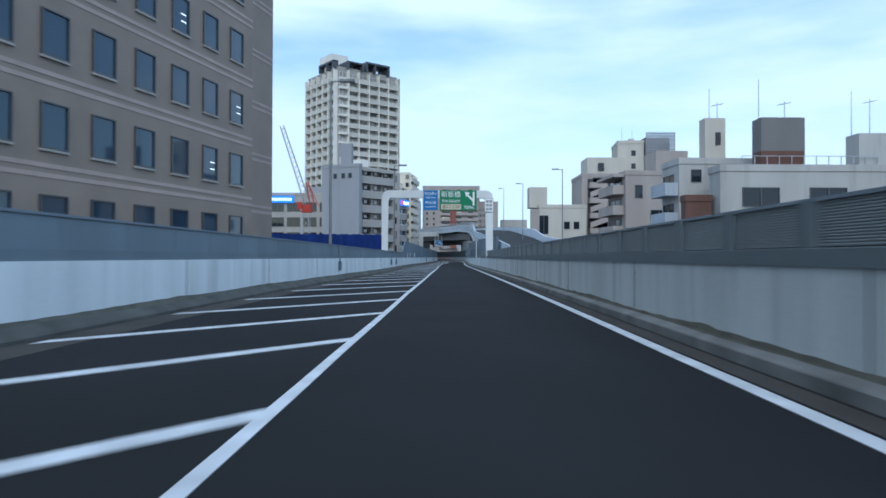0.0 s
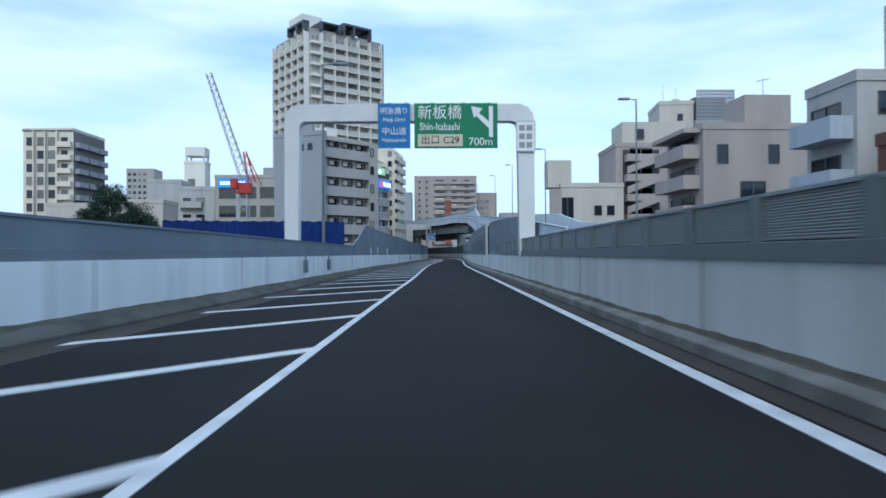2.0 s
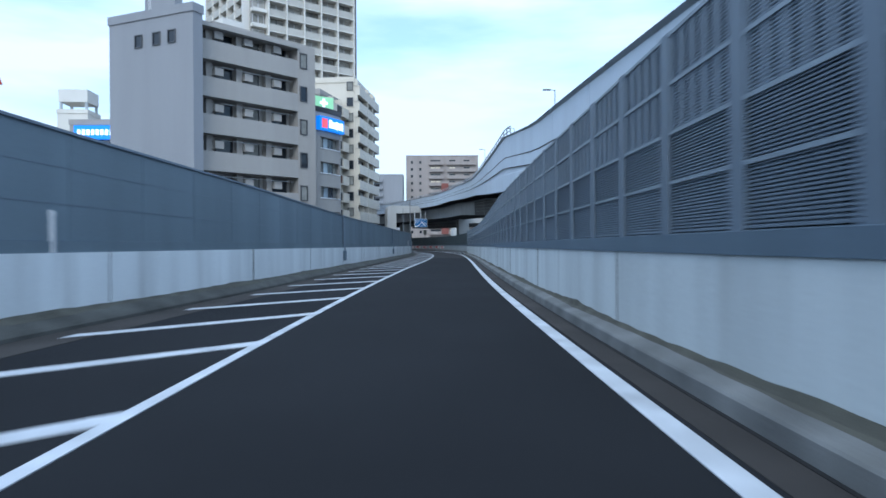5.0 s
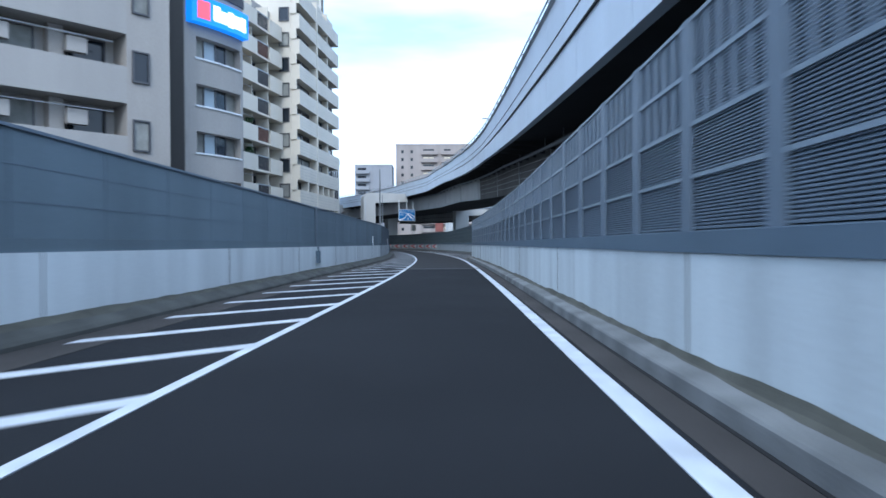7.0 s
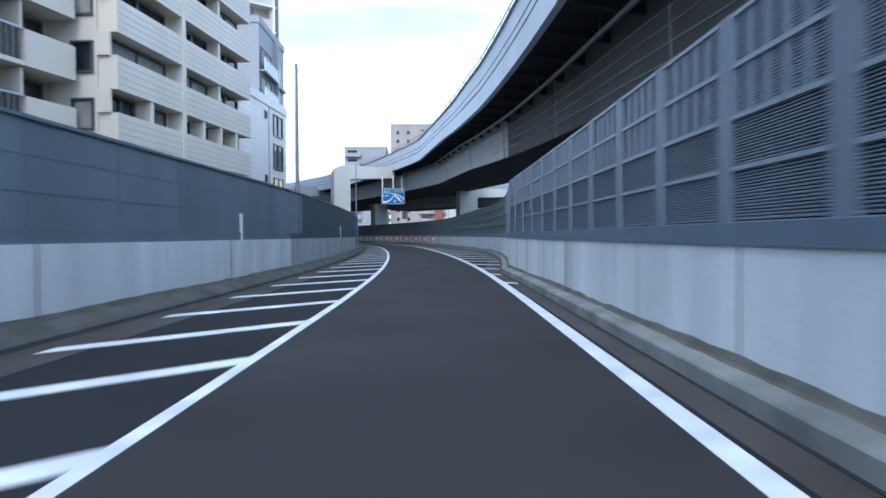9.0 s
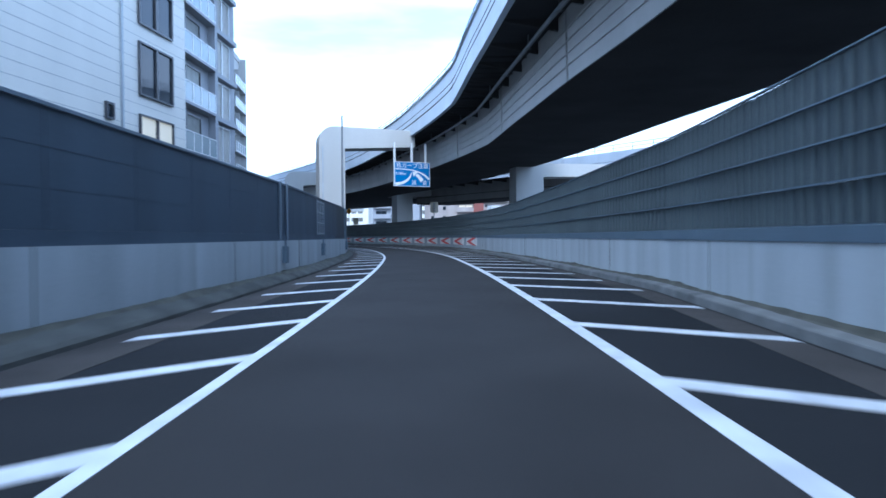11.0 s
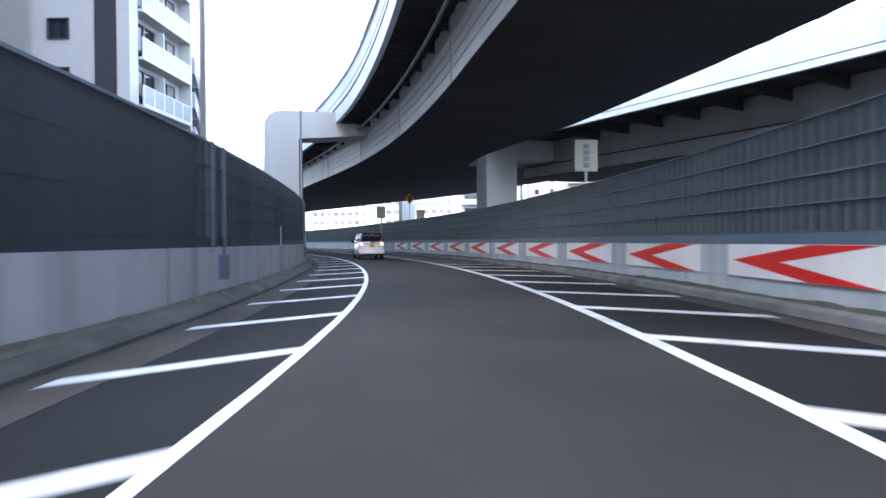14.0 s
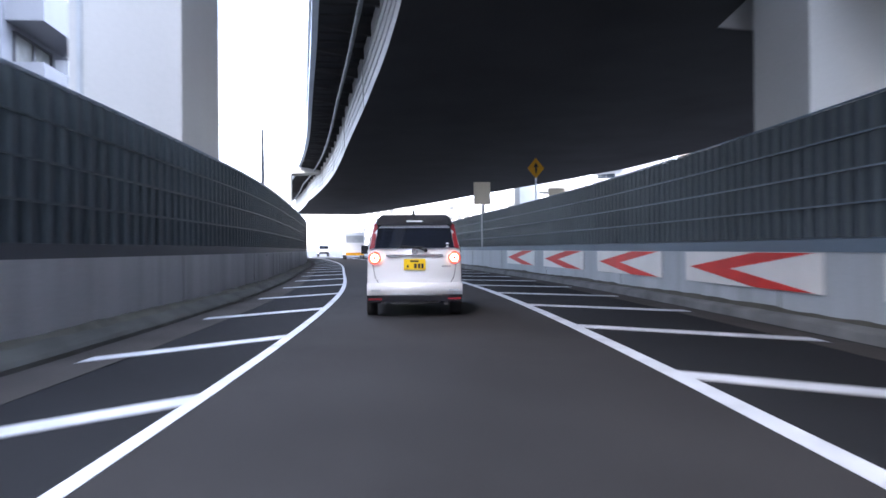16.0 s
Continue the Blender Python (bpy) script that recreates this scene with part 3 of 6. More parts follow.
barrier_low = thing("noise_barrier", "low blue-grey slotted metal noise barrier on the concrete wall", "noise barrier", kind="structure")
barrier_right = thing("noise_barrier", "tall blue-grey slotted metal noise barrier on the concrete wall", "noise barrier", kind="structure")
barrier_dark = thing("noise_barrier", "tall dark ribbed metal noise barrier on the concrete wall", "noise barrier", kind="structure")
foot_plate(barrier_low, -20, LOW_END + 0.6, STRIP_LIGHT)
foot_plate(barrier_right, TALL_START, LOUVRE_END)
foot_plate(barrier_dark, LOUVRE_END, S1)


def row_height(s):
    return (right_top(s) - FOOT) / 4


def stretched(s, row):
    """A panel's pose on the wall, drawn out to the height of the rows there."""
    h = row_height(s + BAY / 2)
    return bay_matrix(s, FOOT + row * h) @ Matrix.Diagonal((1, 1, h / ROW, 1))


BAY = 1.66
LOUVRE_LOW = louvre_panel(BAY, 0.385, 15, 0, 0.012, PANEL_LIGHT)
POST_LOW = post_mesh(0.56, 0.12, STRIP_LIGHT)
for k in range(50):
    s = LOW_END - BAY * (k + 1)
    part("louvre_panel", LOUVRE_LOW, None, barrier_low, "", bay_matrix(s, FOOT))
    part("barrier_post", POST_LOW, None, barrier_low, "", bay_matrix(s, 0.99) @ pose(0.08, 0, 0))
bm = bmesh.new()
box(bm, 0.0, 0.6, 0.0, 0.08, 0.0, 0.4)
part("end_panel", bm, PANEL, barrier_low, "plain end panel", span_matrix(spot(LOW_END + 0.6, right_wall(63) + 0.02, FOOT), spot(LOW_END, right_wall(63) + 0.02, FOOT), 0.6))
part("barrier_post", POST_LOW, None, barrier_low, "", bay_matrix(LOW_END + 0.5, 0.99) @ pose(BAY, 0, 0))
wall_rail(barrier_low, -20, LOW_END + 0.6, lambda s: 1.55, 1, "top_rail", mat=RAIL)
BAY = 1.435
LOUVRE, LOUVRE_RIB = louvre_panel(BAY, ROW, 16, 0, 0.024), louvre_panel(BAY, ROW, 16, 6, 0.026)
LOUVRE_FLAT = louvre_panel(BAY, ROW, 16, 6, 0.012)
POST_TALL = post_mesh(1.0)
for k in range(60):
    s = TALL_START + BAY * k
    for row in range(4):
        part("louvre_panel", LOUVRE_RIB if row > 1 else LOUVRE, None, barrier_right, "", stretched(s, row))
    part("barrier_post", POST_TALL, None, barrier_right, "", bay_matrix(s, 1.0) @ pose(BAY, 0, 0) @ Matrix.Diagonal((1, 1, right_top(s) - 0.98, 1)))
for row in (1, 2, 3, 4):
    wall_rail(barrier_right, TALL_START, LOUVRE_END, lambda s: FOOT + row * row_height(s), 1, mat=RAIL)

bm = bmesh.new()
box(bm, -0.09, 0.09, -0.03, 0.12, 0, 1.92)
rounded(bm, 0.01, 1)
part("end_post", bm, GALV, barrier_right, "pale grey end post", bay_matrix(TALL_START, 0.98) @ pose(BAY + 0.06, 0, 0))
# added dark sheet gives the gap behind the end post its shade
bm = bmesh.new()
box(bm, 0.0, 3.4, 0.0, 0.03, 0, 1.85)
part("closing_sheet", bm, RUBBER, barrier_right, "dark sheet standing in for shade behind the end post", span_matrix(spot(75.5, 1.0, 0.98), spot(72.1, 1.12, 0.98), 3.4))

# the stretch that runs back behind the wall, and the ledge in front of it
barrier_back = thing("noise_barrier", "short stretch of tall noise barrier slanting back behind the wall", "noise barrier", kind="structure")
bm = bmesh.new()
box(bm, 0.0, BAY, 0.0, 0.08, 0.0, 0.3)
FOOT_PANEL = mesh_of(bm, "foot_panel", PANEL)


def back_offset(s):
    return between(s, (62.6, 2.05), (64.3, 1.75), (68.0, 0.98), (71.6, 0.86), (72.3, 0.86))


for k in range(7):
    s = 71.7 - BAY * (k + 1)
    at = lambda z: span_matrix(spot(s + BAY, back_offset(s + BAY), z), spot(s, back_offset(s), z), BAY)
    for row in range(4):
        part("louvre_panel", LOUVRE_FLAT, None, barrier_back, "", at(FOOT + row * ROW))
    part("foot_panel", FOOT_PANEL, None, barrier_back, "", at(0.9))
    part("barrier_post", POST_TALL, None, barrier_back, "", at(0.9) @ pose(BAY, 0, 0) @ Matrix.Diagonal((1, 1, 2.0, 1)))
    for row in (1, 2, 3, 4):
        bm = bmesh.new()
        box(bm, 0.0, BAY, -0.014, 0.02, -0.016, 0.016)
        part("panel_rail", bm, POST, barrier_back, "", at(FOOT + row * ROW))
bm = bmesh.new()
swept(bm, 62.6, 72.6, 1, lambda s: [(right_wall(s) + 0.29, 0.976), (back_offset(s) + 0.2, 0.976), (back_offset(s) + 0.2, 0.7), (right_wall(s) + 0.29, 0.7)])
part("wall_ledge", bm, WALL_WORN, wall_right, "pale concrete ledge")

BAY = 2.0
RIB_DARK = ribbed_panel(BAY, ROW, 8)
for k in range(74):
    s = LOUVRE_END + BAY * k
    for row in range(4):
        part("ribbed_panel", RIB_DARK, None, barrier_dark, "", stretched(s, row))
for row in (1, 2, 3, 4):
    wall_rail(barrier_dark, LOUVRE_END, LOUVRE_END + 148, lambda s: FOOT + row * row_height(s), 1, h=0.009, mat=STRIP)

barrier_left = thing("noise_barrier", "plain blue-grey metal noise barrier on the concrete wall, its top stepped up on the way", "noise barrier", kind="structure")
for s0, s1, mat, label in ((S0, 148, PANEL_PLAIN, "smooth blue-grey foot plate"), (148, 185, PANEL_MID, "smooth mid-dark blue foot plate"), (185, S1, PANEL_DARK, "smooth dark foot plate")):
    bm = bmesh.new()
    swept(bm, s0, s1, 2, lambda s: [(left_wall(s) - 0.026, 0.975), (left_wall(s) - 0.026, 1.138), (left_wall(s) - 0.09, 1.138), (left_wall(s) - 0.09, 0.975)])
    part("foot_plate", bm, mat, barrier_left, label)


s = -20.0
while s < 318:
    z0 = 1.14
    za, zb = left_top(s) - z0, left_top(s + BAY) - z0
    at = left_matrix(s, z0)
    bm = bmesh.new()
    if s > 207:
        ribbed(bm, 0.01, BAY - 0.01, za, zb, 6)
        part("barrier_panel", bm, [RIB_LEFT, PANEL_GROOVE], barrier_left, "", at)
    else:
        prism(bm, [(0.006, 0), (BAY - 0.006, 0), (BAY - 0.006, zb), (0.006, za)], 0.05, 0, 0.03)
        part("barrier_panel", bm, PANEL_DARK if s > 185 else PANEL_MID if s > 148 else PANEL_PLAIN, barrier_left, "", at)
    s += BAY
for row in (1, 2, 3):
    wall_rail(barrier_left, 208, 316, lambda s: 1.14 + (left_top(s) - 1.14) * row / 4, -1, h=0.011, out=0.0, mat=RIB_LEFT)
wall_rail(barrier_left, -20, 316, lambda s: left_top(s), -1, "top_rail", h=0.02, out=0.0)
for row in (1, 2):
    for s0, s1, mat in ((74, 148, POST), (148, 185, PANEL_MID), (185, 207, PANEL_DARK)):
        wall_rail(barrier_left, s0, s1, lambda s: 1.14 + (left_top(s) - 1.14) * row / 3, -1, "panel_seam", h=0.006, out=-0.026, mat=mat)
# a lattice guard over one bay
for k in range(5):
    bm = bmesh.new()
    box(bm, -0.015, 0.015, -0.02, 0.0, 0, 1.2)
    part("lattice_bar", bm, GALV, barrier_left, "", left_matrix(178.5 + 0.5 * k, 1.14))
for k in range(4):
    bm = bmesh.new()
    box(bm, 0, BAY, -0.03, -0.02, -0.012, 0.012)
    part("lattice_bar", bm, GALV, barrier_left, "", left_matrix(178.5, 1.2 + 0.36 * k))
for s in (31.9, 104.3, 126.0, 172.1, 172.9, 191.4, 192.2, 208.9, 209.7, 227.0, 227.8):
    bm = bmesh.new()
    h = left_top(s) - 1.0 + 0.03
    box(bm, -0.08, 0.08, -0.03, 0.0, 0, h)
    box(bm, -0.08, 0.08, 0.10, 0.13, 0, h)
    box(bm, -0.012, 0.012, 0.0, 0.10, 0, h)
    part("barrier_post", bm, POST, barrier_left, "", left_matrix(s, 1.0))


# ---- the elevated ramp that rises beside the road and swings over it ----
def ramp_edge(s):
    return between(s, (55, 2.6), (80, 1.7), (95, 1.35), (145, 1.2), (160, 1.05), (170, 0.75), (183, 0.2), (190, 0.05), (200, -1.0), (215, -2.5), (234, -3.6), (248, -4.6), (260, -5.3), (300, -7.5))


def ramp_top(s):
    return between(s, (55, 1.9), (60, 2.3), (70, 3.1), (95, 4.6), (107, 6.1), (125, 7.1), (145, 8.0), (165, 9.0), (200, 9.9), (240, 10.2), (330, 10.4))


def ramp_low(s):
    return between(s, (55, 0.3), (70, 1.2), (95, 2.6), (107, 3.6), (125, 4.8), (145, 6.2), (175, 7.6), (207, 8.1), (330, 8.3))


def ramp_sole(s):
    return max(-0.3, ramp_low(s) - 2.05)


def ramp_right(s):
    return between(s, (55, 11.8), (150, 9.9), (168, 9.1), (177, 8.6), (183, 8.15), (190, 7.85), (197, 7.55), (205, 7.25), (212, 6.7), (220, 5.9), (226.25, 5.45), (228.25, 5.25), (232, 4.7), (234.25, 4.5), (236.75, 4.35), (240, 4.7), (242, 5.0), (243.9, 15.8), (268, 14.3), (281, 11.5), (291, 9.5), (316, 5.5), (330, 3.0))


ramp_bridge = thing("viaduct", "elevated expressway ramp on a grey steel box girder, curving overhead", "viaduct", kind="structure")
for k in range(68):
    s = 56 + 4 * k
    bm = bmesh.new()
    swept(bm, s + 0.015, s + 3.985, 2, lambda s: [(ramp_edge(s), ramp_low(s)), (ramp_edge(s), ramp_low(s) + 0.75), (ramp_edge(s) + 0.04, ramp_low(s) + 0.78), (ramp_edge(s) + 0.04, ramp_top(s)), (ramp_edge(s) + 0.12, ramp_top(s)), (ramp_edge(s) + 0.2, ramp_low(s))])
    part("parapet_panel", bm, PARAPET, ramp_bridge, "pale blue-grey parapet and noise panel")
bm = bmesh.new()
swept(bm, 56, 328, 2, lambda s: [(ramp_edge(s) + 0.03, ramp_top(s)), (ramp_edge(s) - 0.05, ramp_top(s) + 0.05), (ramp_edge(s) + 0.17, ramp_top(s) + 0.05), (ramp_edge(s) + 0.13, ramp_top(s))])
part("coping", bm, GALV, ramp_bridge, "galvanised coping")
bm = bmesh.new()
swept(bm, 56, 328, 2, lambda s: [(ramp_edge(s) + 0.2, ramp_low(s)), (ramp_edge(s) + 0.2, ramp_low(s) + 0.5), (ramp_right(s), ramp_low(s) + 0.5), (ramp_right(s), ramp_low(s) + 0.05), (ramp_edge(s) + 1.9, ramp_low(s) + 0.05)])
part("deck_slab", bm, SOFFIT_SHADED, ramp_bridge, "dark underside of the deck")
# first stretch of web is coloured as shaded, the next as lit
for s0, s1, mat, label in ((90, 163, GIRDER_SHADED, "brown girder web, shade put into its colour"), (163, 328, GIRDER, "light grey girder web")):
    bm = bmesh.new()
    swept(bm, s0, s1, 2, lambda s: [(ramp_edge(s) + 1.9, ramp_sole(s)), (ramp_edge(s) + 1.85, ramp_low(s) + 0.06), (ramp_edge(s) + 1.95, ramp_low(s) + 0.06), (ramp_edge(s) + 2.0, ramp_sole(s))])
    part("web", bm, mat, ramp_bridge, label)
bm = bmesh.new()
swept(bm, 90, 328, 2, lambda s: [(ramp_right(s) - 0.1, ramp_sole(s)), (ramp_right(s) - 0.1, ramp_low(s) + 0.06), (ramp_right(s), ramp_low(s) + 0.06), (ramp_right(s), ramp_sole(s))])
part("web", bm, GIRDER, ramp_bridge, "light grey girder web")
# the two tones follow how bright the underside is along the way
for s0, s1, mat, label in ((90, 214, SOFFIT_PALE, "paler grey steel sole plate"), (214, 328, SOFFIT_SHADED, "dark steel sole plate")):
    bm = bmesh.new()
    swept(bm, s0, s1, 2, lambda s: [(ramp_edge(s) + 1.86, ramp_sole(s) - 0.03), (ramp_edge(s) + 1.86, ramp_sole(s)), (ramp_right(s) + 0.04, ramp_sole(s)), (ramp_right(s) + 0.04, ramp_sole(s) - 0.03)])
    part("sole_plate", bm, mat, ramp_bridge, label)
bm = bmesh.new()
swept(bm, 56, 328, 2, lambda s: [(ramp_right(s), ramp_low(s)), (ramp_right(s), ramp_top(s) - 0.6), (ramp_right(s) + 0.2, ramp_top(s) - 0.6), (ramp_right(s) + 0.2, ramp_low(s))])
part("parapet", bm, PARAPET, ramp_bridge, "pale blue-grey parapet")
bm = bmesh.new()
swept(bm, 110, 328, 2, lambda s: [(ramp_edge(s) + 1.3 + 0.075 * math.cos(a), ramp_low(s) - 0.35 + 0.075 * math.sin(a)) for a in (0, 1.05, 2.1, 3.14, 4.19, 5.24)])
part("drain_pipe", bm, LAMP_GREY, ramp_bridge, "grey drain pipe under the deck edge")
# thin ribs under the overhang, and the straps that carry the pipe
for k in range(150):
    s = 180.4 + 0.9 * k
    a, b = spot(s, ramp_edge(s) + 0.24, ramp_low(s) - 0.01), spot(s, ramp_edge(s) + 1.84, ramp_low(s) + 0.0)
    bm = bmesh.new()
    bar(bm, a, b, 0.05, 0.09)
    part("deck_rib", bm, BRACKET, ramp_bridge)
for k in range(46):
    s = 125 + 4.05 * k
    bm = bmesh.new()
    bar(bm, spot(s, ramp_edge(s) + 1.3, ramp_low(s) - 0.43), spot(s, ramp_edge(s) + 1.3, ramp_low(s) + 0.05), 0.035, 0.035)
    bar(bm, spot(s, ramp_edge(s) + 1.2, ramp_low(s) - 0.43), spot(s, ramp_edge(s) + 1.4, ramp_low(s) - 0.43), 0.035, 0.02)
    part("pipe_strap", bm, LAMP_GREY, ramp_bridge)
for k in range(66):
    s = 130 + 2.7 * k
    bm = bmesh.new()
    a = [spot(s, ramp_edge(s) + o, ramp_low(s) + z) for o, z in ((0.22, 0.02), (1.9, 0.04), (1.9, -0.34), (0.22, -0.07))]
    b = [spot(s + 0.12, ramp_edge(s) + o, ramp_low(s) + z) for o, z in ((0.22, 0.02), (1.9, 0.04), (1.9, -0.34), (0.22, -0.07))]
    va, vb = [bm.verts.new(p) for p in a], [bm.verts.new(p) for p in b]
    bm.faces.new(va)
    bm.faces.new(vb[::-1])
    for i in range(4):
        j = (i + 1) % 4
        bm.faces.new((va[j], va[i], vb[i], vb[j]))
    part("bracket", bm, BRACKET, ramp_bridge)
for k in range(16):
    s = 120 + 11 * k
    bm = bmesh.new()
    a, b = spot(s, ramp_edge(s) + 1.885, ramp_sole(s)), spot(s, ramp_edge(s) + 1.835, ramp_low(s))
    bar(bm, a, b, 0.05, 0.05)
    part("stiffener", bm, GIRDER, ramp_bridge)

bm = bmesh.new()
tube(bm, (0, 0, 0), (0, 0, 0.42), 0.03, None, 6)
RAIL_POST = mesh_of(bm, "rail_post", GALV)
for k in range(110):
    s = 104 + 2.0 * k
    part("rail_post", RAIL_POST, None, ramp_bridge, "", Matrix.Translation(spot(s, ramp_edge(s) + 0.08, ramp_top(s) + 0.03)))
for dz in (0.22, 0.42):
    bm = bmesh.new()
    swept(bm, 104, 323, 2, lambda s: [(ramp_edge(s) + 0.06, ramp_top(s) + dz), (ramp_edge(s) + 0.06, ramp_top(s) + dz + 0.04), (ramp_edge(s) + 0.10, ramp_top(s) + dz + 0.04), (ramp_edge(s) + 0.10, ramp_top(s) + dz)])
    part("hand_rail", bm, GALV, ramp_bridge)
# thin dark strips draw the parapet's groove lines
for f in (0.42, 0.62):
    bm = bmesh.new()
    swept(bm, 70, 327, 2, lambda s: [(ramp_edge(s) - (0.012 if f < 0.5 else -0.03), ramp_low(s) + (ramp_top(s) - ramp_low(s)) * f + d) for d in (0, 0.035)] + [(ramp_edge(s) + 0.06, ramp_low(s) + (ramp_top(s) - ramp_low(s)) * f + d) for d in (0.035, 0)])
    part("seam_strip", bm, BRACKET, ramp_bridge, "dark strip along the parapet's groove line")
for dz in (0.45, 0.8, 1.15, 1.5):
    bm = bmesh.new()
    swept(bm, 130, 327, 2, lambda s: [(ramp_edge(s) + 1.87 - 0.05 * dz / 2.1, ramp_sole(s) + dz), (ramp_edge(s) + 1.87 - 0.05 * dz / 2.1, ramp_sole(s) + dz + 0.02), (ramp_edge(s) + 1.95, ramp_sole(s) + dz + 0.02), (ramp_edge(s) + 1.95, ramp_sole(s) + dz)])
    part("stiffener", bm, GIRDER, ramp_bridge)

# a straight viaduct crossing on the far side
far_bridge = thing("viaduct", "straight viaduct with dark deck brackets behind the barrier", "viaduct", pose(10.0, 218.6, 0, 0, 0, math.degrees(math.atan2(18.5, -14.4))), kind="structure")
FLIP = Matrix.Diagonal((1, -1, 1, 1))
for name, end, y0, y1, z0, z1, mat, label in (("parapet", 26.5, 0.0, 0.2, 6.95, 8.05, PARAPET_GREY, "pale grey-blue parapet"), ("seam_strip", 26.5, -0.012, -0.001, 7.22, 7.245, BRACKET, "dark strip at the parapet seam"), ("hand_rail", 26.5, 0.06, 0.12, 8.30, 8.35, GALV, ""), ("hand_rail", 26.5, 0.06, 0.12, 8.58, 8.64, GALV, ""), ("deck_slab", 29.0, 0.21, 12.0, 7.6, 7.85, SOFFIT_SHADED, "dark deck slab"), ("web", 29.0, 5.0, 5.2, 5.38, 7.59, GIRDER_FAR, "brownish girder web, toned down for shade"), ("flange", 29.0, 4.88, 4.995, 6.10, 6.15, BRACKET, "dark girder flange"), ("sole_plate", 29.0, 4.9, 10.2, 5.32, 5.37, SOFFIT_SHADED, "dark sole plate"), ("web", 29.0, 9.8, 10.0, 5.38, 7.59, GIRDER_FAR, "brownish girder web, toned down for shade")):
    bm = bmesh.new()
    box(bm, -110, end, y0, y1, z0, z1)
    part(name, bm, mat, far_bridge, label, at=FLIP)
bm = bmesh.new()
prism(bm, [(0.22, 7.59), (4.98, 7.59), (4.98, 7.05), (0.22, 7.3)], 0.14)
bracket_mesh = mesh_of(bm, "bracket", BRACKET)
bm = bmesh.new()
box(bm, -0.03, 0.03, -0.03, 0.03, 8.05, 8.62)
rail_post_mesh = mesh_of(bm, "rail_post", GALV)
for k in range(68):
    part("rail_post", rail_post_mesh, None, far_bridge, "", pose(-108 + 2.0 * k, -0.1, 0))
for k in range(53):
    part("bracket", bracket_mesh, None, far_bridge, "", pose(-109 + 2.5 * k, 0, 0) @ Matrix.Rotation(radians(-90), 4, "Z"))


# ---- piers ----
def portal_leg(name, m, w, d, top, arm1, arm_low, label):
    """A pier with a rounded shoulder and a cross beam that reaches to arm1."""
    pier = thing(name, label, "bridge pier", m, "viaduct piers", "structure")
    bm = bmesh.new()
    if arm1 > w:
        outline = [(0, -0.4), (w, -0.4), (w, arm_low), (arm1, arm_low + 0.25), (arm1, top - 0.1), (1.0, top)]
        outline += [(1.0 - 1.0 * math.sin(a), top - 1.0 + 1.0 * math.cos(a)) for a in (0.3, 0.6, 0.9, 1.2, 1.5708)]
    else:
        outline = [(0, -0.4), (w, -0.4), (w, top), (0, top)]
    prism(bm, outline, d)
    rounded(bm, 0.04, 1)
    part("column", bm, PIER, pier)
    bm = bmesh.new()
    box(bm, 0.18, 0.26, -0.06, 0.0, 0.0, top - 1.4)
    part("drain_pipe", bm, GALV, pier, "thin grey drain pipe")
    return pier


portal_leg("pier", pose(-7.02, 200.02, 0, 0, 0, 20), 1.72, 1.8, 8.5, 6.6, 7.03, "pale concrete portal pier with a rounded shoulder")
portal_leg("pier", pose(-18.42, 234.0, 0, 0, 0, 20), 2.0, 2.0, 8.85, 6.4, 7.2, "pale concrete portal pier with a rounded shoulder")
portal_leg("pier", pose(-42.0, 274.0, 0, 0, 0, 30), 2.2, 2.0, 9.4, 6.4, 7.6, "pale concrete portal pier with a rounded shoulder")


def cap_pier(m, w, d, low, high, top, reach, label):
    """A column with an arm reaching to the right between low and high."""
    pier = thing("pier", label, "bridge pier", m, "viaduct piers", "structure")
    bm = bmesh.new()
    prism(bm, [(0, -0.4), (w, -0.4), (w, low), (reach, low + 0.1), (reach, high), (w, high), (w, top), (0, top)], d)
    rounded(bm, 0.04, 1)
    part("column", bm, PIER, pier)
    return pier


cap_pier(pose(6.25, 203.1, 0, 0, 0, 12), 2.0, 1.8, 5.25, 6.2, 8.4, 9.0, "pale concrete pier with a long arm")
cap_pier(pose(-5.95, 239.65, 0, 0, 0, 28), 2.1, 1.8, 6.2, 7.58, 7.59, 4.78, "pale concrete pier with a long arm")
cap_pier(pose(-22.0, 283.0, 0, 0, 0, 28), 1.8, 2.0, 6.0, 7.4, 7.8, 5.5, "pale concrete pier with a long arm")
for x, y in ((16.0, 262.0), (30.0, 250.0), (8.0, 300.0)):
    cap_pier(pose(x, y, 0, 0, 0, 25), 2.0, 2.0, 6.0, 7.6, 7.7, 6.0, "pale concrete pier far behind the barrier")


# ---- buildings ----
WINDOWS, BALCONIES = {}, {}


def set_in(bm, face, rim, depth, mat):
    """Insets a face by a rim and pushes what is left in."""
    n = face.normal.copy()
    bmesh.ops.inset_region(bm, faces=[face], thickness=rim, use_even_offset=True)
    out = bmesh.ops.extrude_discrete_faces(bm, faces=[face])["faces"][0]
    for v in out.verts:
        v.co -= n * depth
    out.material_index = mat


